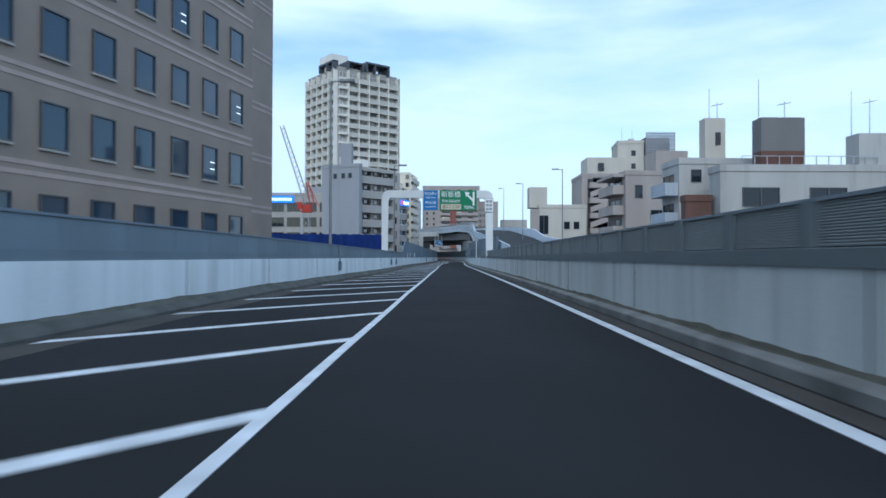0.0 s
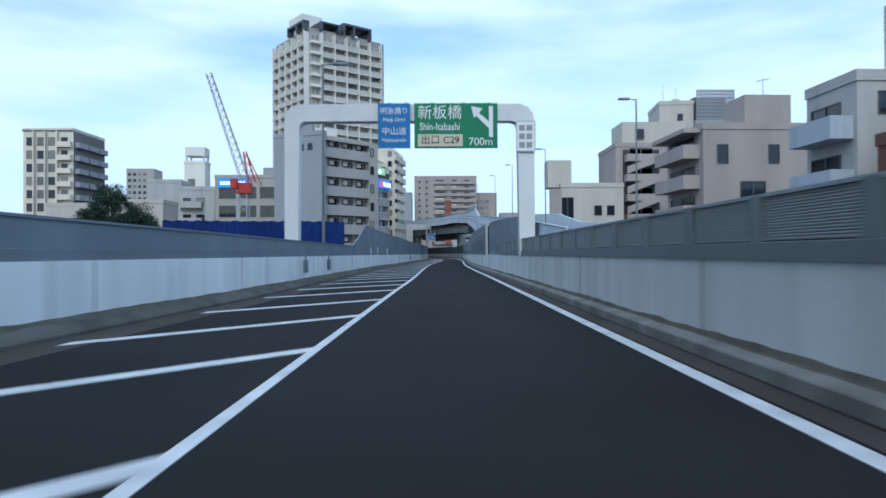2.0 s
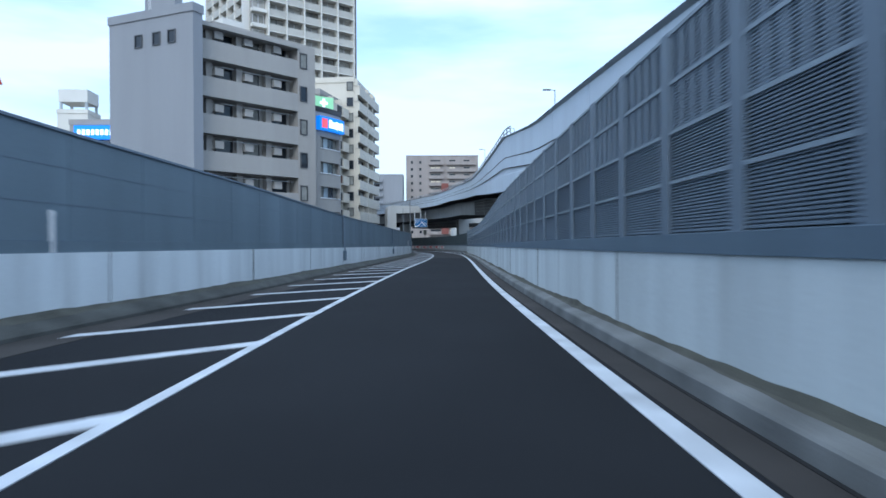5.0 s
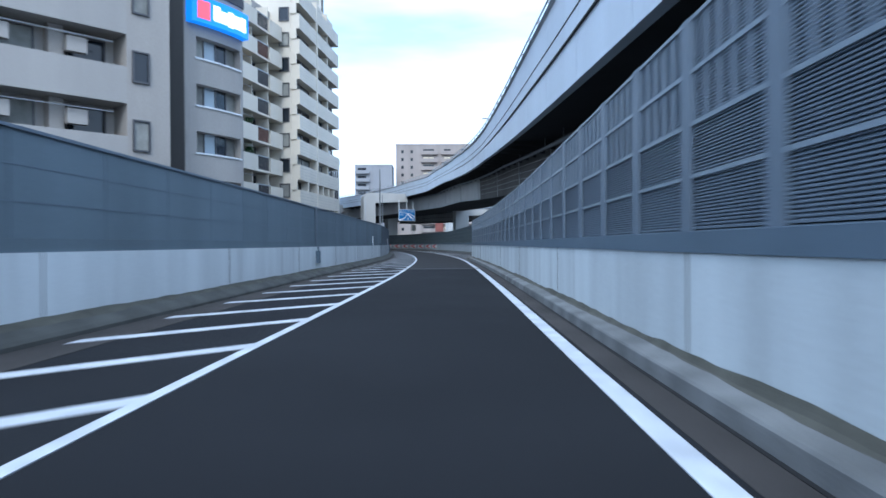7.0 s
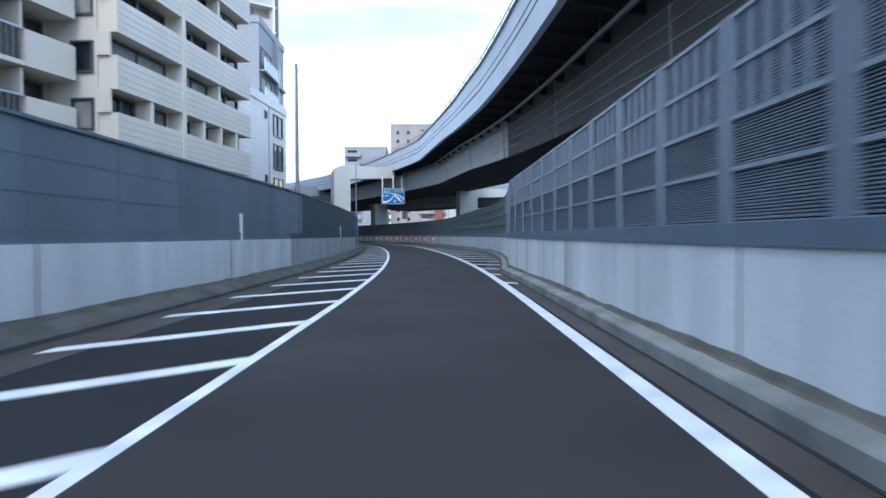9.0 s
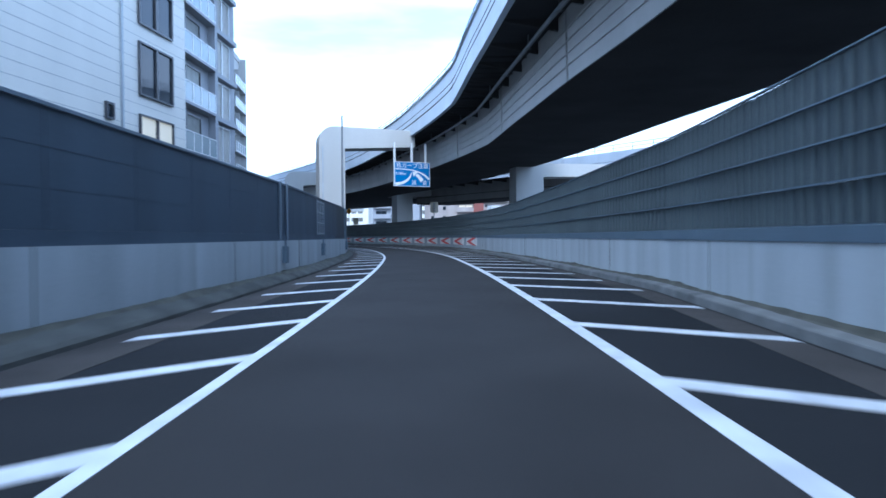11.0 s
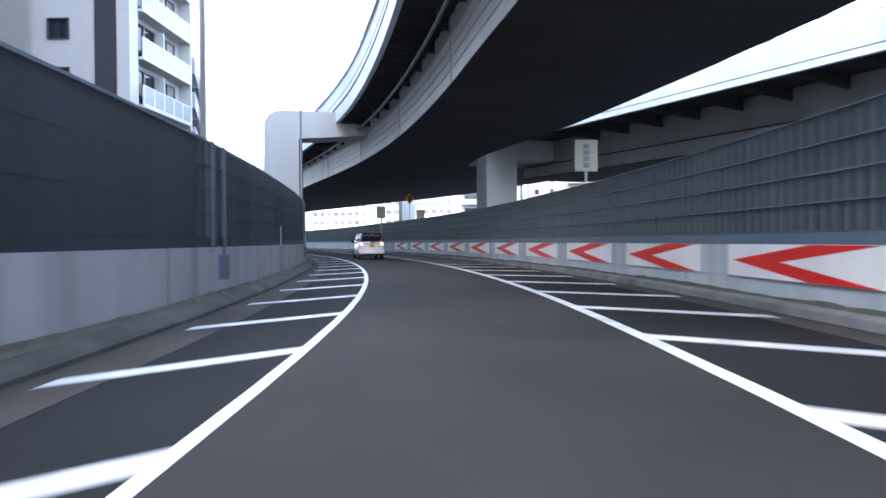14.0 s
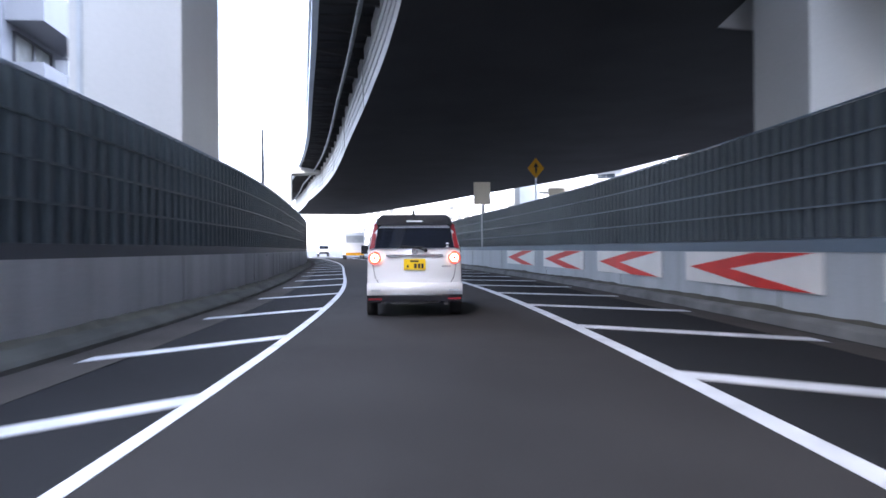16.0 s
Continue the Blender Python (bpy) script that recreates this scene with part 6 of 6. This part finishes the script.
prism(bm, [(1.72, 6.20), (2.12, 6.12), (1.82, 5.78)], 0.012, 0, -0.412)
part("arrow", bm, SIGN_WHITE, green, "white lane and exit arrow")
blue = board("sign_board", -1.54, -0.41, 4.74, 6.31, SIGN_BLUE, gantry, rim=SIGN_BLUE, label="blue street name sign board")
lettering("明治通り", 0.25, SIGN_WHITE, blue, pose(-0.975, -0.408, 6.03))
lettering("Meiji Dori", 0.19, SIGN_WHITE, blue, pose(-0.975, -0.408, 5.73))
lettering("中山道", 0.29, SIGN_WHITE, blue, pose(-0.975, -0.408, 5.32))
lettering("Nakasendo", 0.19, SIGN_WHITE, blue, pose(-0.975, -0.408, 5.02))
grey_board = board("notice_board", 3.30, 3.98, 4.62, 5.70, SIGN_WHITE, gantry, -0.33, GALV, "weathered white notice board")
bm = bmesh.new()
for r in range(3):
    for c in range(2):
        box(bm, 3.40 + 0.26 * c, 3.60 + 0.26 * c, -0.336, -0.33, 4.75 + 0.3 * r, 4.95 + 0.3 * r)
part("lettering", bm, TEXT_GREY, grey_board, "faded letter bars")

# curve warning sign hung from the portal pier
curve = thing("curve_sign", "blue sharp curve warning sign hung from the pier beam", "road sign", pose(-1.98, 199.7, 4.41, 0, 0, 27))
CW, CH = 2.55, 1.62
cb = board("sign_board", 0, CW, 0, CH, SIGN_BLUE, curve, 0.0, SIGN_WHITE, "blue sign board with a white rim")
lettering("急カーブ注意", 0.37, SIGN_WHITE, cb, pose(1.28, -0.008, 1.36), squeeze=1.05)
lettering("R189m", 0.28, SIGN_WHITE, cb, pose(0.44, -0.008, 0.83), squeeze=0.9)
lettering("減", 0.34, SIGN_WHITE, cb, pose(1.38, -0.008, 0.25))
lettering("速", 0.34, SIGN_WHITE, cb, pose(2.15, -0.008, 0.25))


def ribbon(bm, pts, widths, y=-0.008):
    for (a, b), (c, d), w0, w1 in zip(pts, pts[1:], widths, widths[1:]):
        t = Vector((c - a, d - b)).normalized()
        n = Vector((-t.y, t.x))
        prism(bm, [(a + n.x * w0, b + n.y * w0), (a - n.x * w0, b - n.y * w0), (c - n.x * w1, d - n.y * w1), (c + n.x * w1, d + n.y * w1)], 0.008, 0, y)


bm = bmesh.new()
ribbon(bm, [(0.06, 1.14), (0.7, 1.13), (1.3, 1.08), (1.8, 0.95), (2.2, 0.75), (2.48, 0.5)], [0.025, 0.03, 0.035, 0.045, 0.06, 0.07])
part("curve_line", bm, SIGN_WHITE, cb, "thin white curve line")
bm = bmesh.new()
ribbon(bm, [(0.06, 0.14), (0.5, 0.20), (0.9, 0.40), (1.12, 0.66), (1.2, 0.92)], [0.10, 0.09, 0.075, 0.05, 0.03])
part("curve_line", bm, SIGN_WHITE, cb, "broad white curve line")
bm = bmesh.new()
ribbon(bm, [(1.98, 0.38), (1.8, 0.62), (1.55, 0.80)], [0.14, 0.12, 0.09])
prism(bm, [(1.28, 0.98), (1.66, 0.98), (1.36, 0.66)], 0.008, 0, -0.008)
part("arrow", bm, SIGN_WHITE, cb, "white bent arrow")
for x in (-0.02, 1.2, 2.2):
    bm = bmesh.new()
    box(bm, x, x + 0.12, 0.04, 0.16, 0.0 if x < 0 else 0.6, 2.9)
    part("hanger", bm, WHITE_STEEL, curve, "white hanger post")


# chevron boards on the right-hand wall
def chevron(s0, s1):
    a, b = spot(s1, right_wall(s1) - 0.03), spot(s0, right_wall(s0) - 0.03)
    ln = (b - a).length
    ob = thing("chevron_board", "white board with a red chevron pointing into the curve", "road sign", Matrix.Translation((a.x, a.y, 0.45)) @ pose(0, 0, 0, 0, 0, math.degrees(math.atan2(b.y - a.y, b.x - a.x))), "chevron boards")
    bm = bmesh.new()
    box(bm, 0, ln, 0.0, 0.02, 0, 0.52)
    part("plate", bm, BOARD, ob)
    bm = bmesh.new()
    prism(bm, [(ln * 0.05, 0.26), (ln * 0.60, 0.005), (ln * 0.96, 0.005), (ln * 0.42, 0.26), (ln * 0.96, 0.515), (ln * 0.60, 0.515)], 0.004, 0, -0.004)
    part("chevron", bm, SIGN_RED, ob, "red chevron")


for k in range(11):
    chevron(199.65 + 5.05 * k, 203.6 + 5.05 * k)


# notice boards on posts behind the right-hand barrier
def post_board(x, y, z0, w, h, turn, label, mat=SIGN_CREAM):
    ob = thing("notice_board", label, "road sign", pose(x, y, 0, 0, 0, turn))
    bm = bmesh.new()
    tube(bm, (w / 2, 0.05, 0.4), (w / 2, 0.05, z0 + h), 0.045, None, 8)
    part("post", bm, GALV, ob)
    bm = bmesh.new()
    box(bm, 0, w, -0.02, 0.01, z0, z0 + h)
    part("plate", bm, mat, ob)
    return ob


wb = post_board(-0.73, 219.6, 3.34, 0.76, 1.04, 14, "white notice board with faded vertical lettering")
bm = bmesh.new()
for k in range(4):
    box(bm, 0.28, 0.48, -0.026, -0.02, 3.46 + 0.21 * k, 3.62 + 0.21 * k)
part("lettering", bm, TEXT_GREY, wb, "faded letter bars")
post_board(-17.9, 256.3, 3.2, 0.8, 1.07, 22, "cream notice board on a post behind the barrier")
post_board(-14.6, 258.0, 3.0, 0.8, 1.0, 22, "cream notice board below a yellow warning sign")
dia = thing("warning_sign", "yellow diamond merge warning sign on a post", "road sign", pose(-15.3, 258.4, 5.05, 0, 0, 22))
bm = bmesh.new()
prism(bm, [(-0.42, 0), (0, -0.52), (0.42, 0), (0, 0.52)], 0.03)
part("plate", bm, SIGN_YELLOW, dia)
bm = bmesh.new()
prism(bm, [(-0.04, -0.25), (0.05, -0.25), (0.05, 0.05), (0.15, 0.05), (0.0, 0.28), (-0.13, 0.05), (-0.04, 0.05)], 0.006, 0, -0.006)
part("arrow", bm, BLACK, dia)
bm = bmesh.new()
tube(bm, (0, 0.06, -4.6), (0, 0.06, 0.5), 0.04, None, 8)
part("post", bm, GALV, dia)


# lamp posts
def lamp_post(x, y, z0, z1, turn, head=True):
    ob = thing("street_lamp" if head else "mast", "thin grey lamp post with a short arm" if head else "thin grey steel mast behind the concrete wall", "street lamp" if head else "mast", pose(x, y, z0, 0, 0, turn), "street lamps" if head else "masts")
    h = z1 - z0
    bm = bmesh.new()
    tube(bm, (0, 0, 0), (0, 0, h), 0.07, 0.04, 10)
    part("pole", bm, LAMP_GREY, ob)
    if not head:
        bm = bmesh.new()
        box(bm, -0.11, 0.11, -0.11, 0.11, 0.0, 0.03)
        part("base_plate", bm, LAMP_GREY, ob)
        return
    bm = bmesh.new()
    tube(bm, (0, 0, h - 0.05), (0.5, 0, h), 0.035, 0.03, 8)
    part("arm", bm, LAMP_GREY, ob)
    bm = bmesh.new()
    box(bm, 0.4, 1.05, -0.12, 0.12, h - 0.05, h + 0.06)
    rounded(bm, 0.03, 2)
    part("lamp_head", bm, LAMP_GREY, ob)


for s, h in ((30.3, 8.8), (57.8, 8.8), (149.5, 6.2), (191.2, 7.4), (208.7, 7.9), (227.4, 6.7), (247.5, 4.6)):
    p = spot(s, left_wall(s) - 0.1)
    lamp_post(p.x, p.y, 0.9, h, heading(s), s < 140)
for x, y, h in ((12.3, 70, 10.1), (12.1, 102, 12.1), (12.2, 134, 14.6), (12.2, 164, 16.4), (10.6, 194, 17.9)):
    lamp_post(x, y, ramp_low(y) + 0.4, h, 180)
p = spot(262, 3.6)
lamp_post(p.x, p.y, 0.5, 4.4, heading(262), False)


# small boxes and reflectors on the left-hand wall
def wall_box(s, low=False):
    p = spot(s, left_wall(s) + 0.0)
    ob = thing("junction_box", "grey metal junction box on the concrete wall", "junction box", Matrix.Translation((p.x, p.y, 0.42)) @ pose(0, 0, 0, 0, 0, heading(s)), "wall boxes")
    bm = bmesh.new()
    box(bm, 0.0, 0.10, -0.17, 0.17, 0, 0.42)
    rounded(bm, 0.015, 2)
    part("body", bm, STRIP, ob)
    bm = bmesh.new()
    tube(bm, (0.05, 0, 0.42), (0.05, 0, 0.56), 0.03, None, 8)
    part("conduit", bm, POST, ob)


for s in (31.8, 53.6, 58.2, 104.3, 126, 172.4, 179.7, 191.9, 209.4, 227.1):
    wall_box(s)


def reflector(s, top):
    p = spot(s, left_wall(s) - 0.05)
    ob = thing("delineator", "small white and orange roadside reflector post", "reflector", Matrix.Translation((p.x, p.y, 0.98)), "reflectors")
    bm = bmesh.new()
    box(bm, -0.05, 0.05, -0.03, 0.0, 0.0, 0.45)
    part("plate", bm, SIGN_WHITE, ob)
    bm = bmesh.new()
    tube(bm, (0, -0.04, 0.5), (0, 0.0, 0.5), 0.06, None, 10)
    part("lens", bm, SIGN_YELLOW if top else SIGN_WHITE, ob)


for i, s in enumerate((74.8, 78.5, 83.6, 143.3, 161, 217.3, 232)):
    reflector(s, i == 0)


# ---- the small car ahead ----
def small_car(m, label):
    car = thing("car", label, "car", m)
    # x to the right, y ahead from the tail, z up
    bm = bmesh.new()
    sect = [  # y, half width, low, waist, roof half width, roof height
        (0.00, 0.70, 0.36, 1.03, 0.56, 1.44), (0.10, 0.725, 0.30, 1.03, 0.585, 1.53), (0.45, 0.735, 0.27, 0.98, 0.60, 1.585),
        (1.2, 0.738, 0.25, 0.98, 0.615, 1.60), (2.0, 0.738, 0.25, 0.97, 0.60, 1.585), (2.45, 0.735, 0.25, 0.95, 0.575, 1.50),
        (2.95, 0.73, 0.26, 0.93, 0.55, 1.00), (3.30, 0.69, 0.28, 0.85, 0.52, 0.90), (3.39, 0.60, 0.33, 0.72, 0.5, 0.76)]
    rings = []
    for y, hw, lo, wa, rw, rh in sect:
        half = [(hw * 0.9, lo), (hw, lo + 0.14), (hw, (lo + wa) / 2), (hw * 0.985, wa), (rw + 0.03, rh - 0.12 if rh > wa + 0.2 else rh - 0.03), (rw * 0.9, rh - 0.02), (rw * 0.5, rh)]
        ring = [(x, z) for x, z in half] + [(-x, z) for x, z in half[::-1]]
        rings.append([bm.verts.new((x, y, z)) for x, z in ring])
    k = len(rings[0])
    for r0, r1 in zip(rings, rings[1:]):
        for i in range(k):
            j = (i + 1) % k
            f = bm.faces.new((r0[i], r0[j], r1[j], r1[i]))
            zs = min(v.co.z for v in f.verts)
            f.material_index = 1 if zs > 1.3 else 0
    bm.faces.new(rings[0][::-1])
    bm.faces.new(rings[-1])
    rounded_edges = [e for e in bm.edges if e.calc_face_angle(0) > 0.6]
    bmesh.ops.bevel(bm, geom=rounded_edges, offset=0.04, segments=3, affect="EDGES", profile=0.5)
    part("body", bm, [CAR_WHITE, CAR_BLACK], car, "pearl white body with a black roof", smooth=True)
    lean = lambda z: max(0.0, z - 1.0) * 0.12
    bm = bmesh.new()
    prism(bm, [(-0.605, 1.07), (0.605, 1.07), (0.545, 1.42), (-0.545, 1.42)], 0.05)
    for v in bm.verts:
        v.co.y += -0.045 + lean(v.co.z)
    part("rear_window", bm, CAR_GLASS, car, "dark tinted rear window")
    for sx in (-1, 1):
        bm = bmesh.new()
        prism(bm, [(0.25, 1.0), (2.4, 0.98), (2.0, 1.44), (0.45, 1.46)], 0.04)
        for v in bm.verts:
            x, y, z = v.co
            v.co = Vector((sx * (0.735 - (z - 0.98) * 0.27 + y * 0.3), x, z))
        part("side_window", bm, CAR_GLASS, car, "dark side window")
        bm = bmesh.new()
        prism(bm, [(sx * 0.61, 1.07), (sx * 0.685, 1.05), (sx * 0.605, 1.44), (sx * 0.55, 1.44)], 0.10)
        for v in bm.verts:
            v.co.y += -0.035 + lean(v.co.z)
        part("pillar_trim", bm, CAR_RED, car, "red pillar trim")
        lamp = part("tail_lamp", ring_mesh(0.10, 0.086, CHROME), None, car, "round tail lamp in a chrome ring", pose(sx * 0.605, -0.03, 0.92, 90))
        part("lamp_ring", ring_mesh(0.086, 0.060, LAMP_RED), None, lamp, "glowing red ring", pose(0, 0, 0.004))
        part("lamp_ring", ring_mesh(0.060, 0.026, LAMP_HOT), None, lamp, "bright inner ring", pose(0, 0, 0.004))
        bm = bmesh.new()
        tube(bm, (0, 0, -0.01), (0, 0, 0.02), 0.026, 0.02, 14)
        part("lamp_core", bm, CAR_RED, lamp, "dark red core")
        bm = bmesh.new()
        bar(bm, (sx * 0.635, -0.002, 0.82), (sx * 0.60, -0.002, 0.62), 0.012, 0.008)
        bar(bm, (sx * 0.60, -0.002, 0.62), (sx * 0.55, -0.002, 0.545), 0.012, 0.008)
        part("tailgate_seam", bm, BLACK, car)
        bm = bmesh.new()
        box(bm, sx * 0.59 - 0.07, sx * 0.59 + 0.07, -0.078, -0.06, 0.415, 0.44)
        part("reversing_lamp", bm, GALV, car, "small grey lamp strip")
        bm = bmesh.new()
        box(bm, sx * 0.60 - 0.10, sx * 0.60 + 0.10, -0.062, -0.03, 0.285, 0.31)
        rounded(bm, 0.006, 1)
        part("reflector", bm, CAR_RED, car, "red reflector strip")
        for y in (0.55, 2.85):
            wheel = part("wheel", wheel_mesh(), None, car, "", pose(sx * 0.66, y, 0.28, 0, 90, 0))
            bm = bmesh.new()
            tube(bm, (0, 0, -0.085), (0, 0, 0.085), 0.17, None, 14)
            part("rim", bm, CHROME, wheel)
        bm = bmesh.new()
        box(bm, sx * 0.74, sx * 0.92, 2.25, 2.34, 0.97, 1.13)
        rounded(bm, 0.03, 2)
        part("mirror", bm, CAR_BLACK, car, "black door mirror")
        bm = bmesh.new()
        tube(bm, (sx * 0.48, -0.04, 0.225), (sx * 0.48, 0.3, 0.25), 0.03, None, 12)
        part("tailpipe", bm, CHROME, car)
    bm = bmesh.new()
    box(bm, -0.725, 0.725, -0.07, 0.12, 0.36, 0.54)
    rounded(bm, 0.035, 3)
    part("bumper", bm, CAR_WHITE, car, "white rear bumper", smooth=True)
    bm = bmesh.new()
    box(bm, -0.715, 0.715, -0.055, 0.2, 0.255, 0.362)
    rounded(bm, 0.02, 2)
    part("lower_bumper", bm, CAR_BLACK, car, "black lower bumper")
    bm = bmesh.new()
    tube(bm, (-0.36, -0.03, 0.235), (0.34, -0.03, 0.235), 0.014, None, 8)
    part("bumper_strip", bm, CHROME, car, "chrome strip")
    bm = bmesh.new()
    box(bm, -0.50, 0.50, -0.076, -0.05, 0.345, 0.365)
    part("trim_strip", bm, CHROME, car, "chrome bumper strip")
    bm = bmesh.new()
    for k in range(4):
        box(bm, 0.42 + 0.035 * k, 0.445 + 0.035 * k, -0.012, 0.0, 0.775, 0.80)
    part("lettering", bm, TEXT_GREY, car, "small grey bars")
    bm = bmesh.new()
    box(bm, -0.43, 0.43, -0.05, -0.02, 0.945, 0.97)
    rounded(bm, 0.008, 1)
    part("chrome_bar", bm, CHROME, car, "chrome bar over the plate")
    plate = part("number_plate", plate_mesh(0.33, 0.165, PLATE), None, car, "yellow number plate", pose(0, -0.03, 0.82))
    bm = bmesh.new()
    for x0, x1, z0, z1 in ((-0.12, -0.09, 0.03, 0.07), (-0.01, 0.03, 0.02, 0.09), (0.05, 0.085, 0.02, 0.09), (0.10, 0.135, 0.02, 0.09), (-0.07, 0.06, 0.115, 0.14)):
        box(bm, x0, x1, -0.012, -0.008, z0 - 0.08, z1 - 0.08)
    part("lettering", bm, BLACK, plate, "dark bars")
    bm = bmesh.new()
    bar(bm, (-0.22, -0.05, 1.10), (0.14, -0.06, 1.085), 0.02, 0.02)
    bar(bm, (0.0, -0.06, 1.085), (0.17, -0.06, 1.03), 0.03, 0.025)
    tube(bm, (0.17, -0.07, 1.03), (0.17, 0.0, 1.03), 0.028, None, 10)
    part("wiper", bm, BLACK, car)
    bm = bmesh.new()
    tube(bm, (0.0, -0.03, 1.015), (0.0, 0.0, 1.015), 0.045, None, 14)
    part("badge", bm, CHROME, car, "round chrome badge")
    bm = bmesh.new()
    box(bm, -0.12, 0.12, -0.075, -0.05, 1.465, 1.485)
    part("brake_light", bm, SIGN_WHITE, car, "high brake light bar")
    bm = bmesh.new()
    prism(bm, [(-0.575, 1.415), (0.575, 1.415), (0.565, 1.50), (0.49, 1.575), (-0.49, 1.575), (-0.565, 1.50)], 0.36, 0, -0.06)
    rounded(bm, 0.02, 1)
    part("roof_spoiler", bm, CAR_BLACK, car, "black roof spoiler")
    bm = bmesh.new()
    tube(bm, (0.0, 0.35, 1.58), (0.0, 0.28, 1.66), 0.025, 0.01, 8)
    part("aerial", bm, CAR_BLACK, car)
    for z in (1.08, 1.13):
        bm = bmesh.new()
        tube(bm, (0.50, -0.032 + (z - 0.98) * 0.1, z), (0.50, -0.045 + (z - 0.98) * 0.1, z), 0.022, None, 10)
        part("sticker", bm, SIGN_WHITE, car)
    return car


def ring_mesh(r0, r1, mat):
    bm = bmesh.new()
    n = 24
    rows = []
    for r, z in ((r0, -0.02), (r0, 0.012), ((r0 + r1) / 2, 0.022), (r1, 0.01), (r1, -0.02)):
        rows.append([bm.verts.new((r * math.cos(i * math.tau / n), r * math.sin(i * math.tau / n), z)) for i in range(n)])
    for a, b in zip(rows, rows[1:]):
        for i in range(n):
            j = (i + 1) % n
            bm.faces.new((a[i], a[j], b[j], b[i]))
    return mesh_of(bm, "ring", mat, True)


def wheel_mesh():
    bm = bmesh.new()
    tube(bm, (0, 0, -0.08), (0, 0, 0.08), 0.275, None, 24)
    rounded(bm, 0.03, 2)
    return mesh_of(bm, "wheel", RUBBER, True)


def plate_mesh(w, h, mat):
    bm = bmesh.new()
    box(bm, -w / 2, w / 2, -0.008, 0.0, -h / 2, h / 2)
    rounded(bm, 0.004, 1)
    return mesh_of(bm, "plate", mat)


small_car(pose(-12.1, 234.6, 0, 0, 0, 24.0), "small white hatchback with a black roof and lit tail lamps")


# far traffic
def van(x, y, turn, w, h, ln, mat, name, label):
    ob = thing(name, label, "vehicle", pose(x, y, 0, 0, 0, turn), "far traffic")
    bm = bmesh.new()
    box(bm, -w / 2, w / 2, 0, ln, 0.5, h)
    rounded(bm, 0.08, 2)
    part("body", bm, mat, ob)
    bm = bmesh.new()
    box(bm, -w / 2 + 0.1, w / 2 - 0.1, -0.05, 0.1, 0.45, 0.75)
    part("bumper", bm, SIGN_YELLOW if name == "truck" else CAR_BLACK, ob)
    bm = bmesh.new()
    box(bm, -w / 2 + 0.15, w / 2 - 0.15, -0.01, 0.05, h * 0.62, h * 0.88)
    part("rear_panel", bm, GALV if name == "truck" else CAR_GLASS, ob)
    for sx in (-1, 1):
        for yy in (0.8, ln - 0.8):
            part("wheel", wheel_mesh(), None, ob, "", pose(sx * (w / 2 - 0.1), yy, 0.28, 0, 90, 0))


van(-41.5, 289.5, 31, 2.1, 2.9, 5.5, SIGN_WHITE, "truck", "white box truck far ahead on the road")
van(-61.0, 316.9, 34, 1.7, 1.9, 4.0, CAR_WHITE, "van", "white van far ahead on the road")
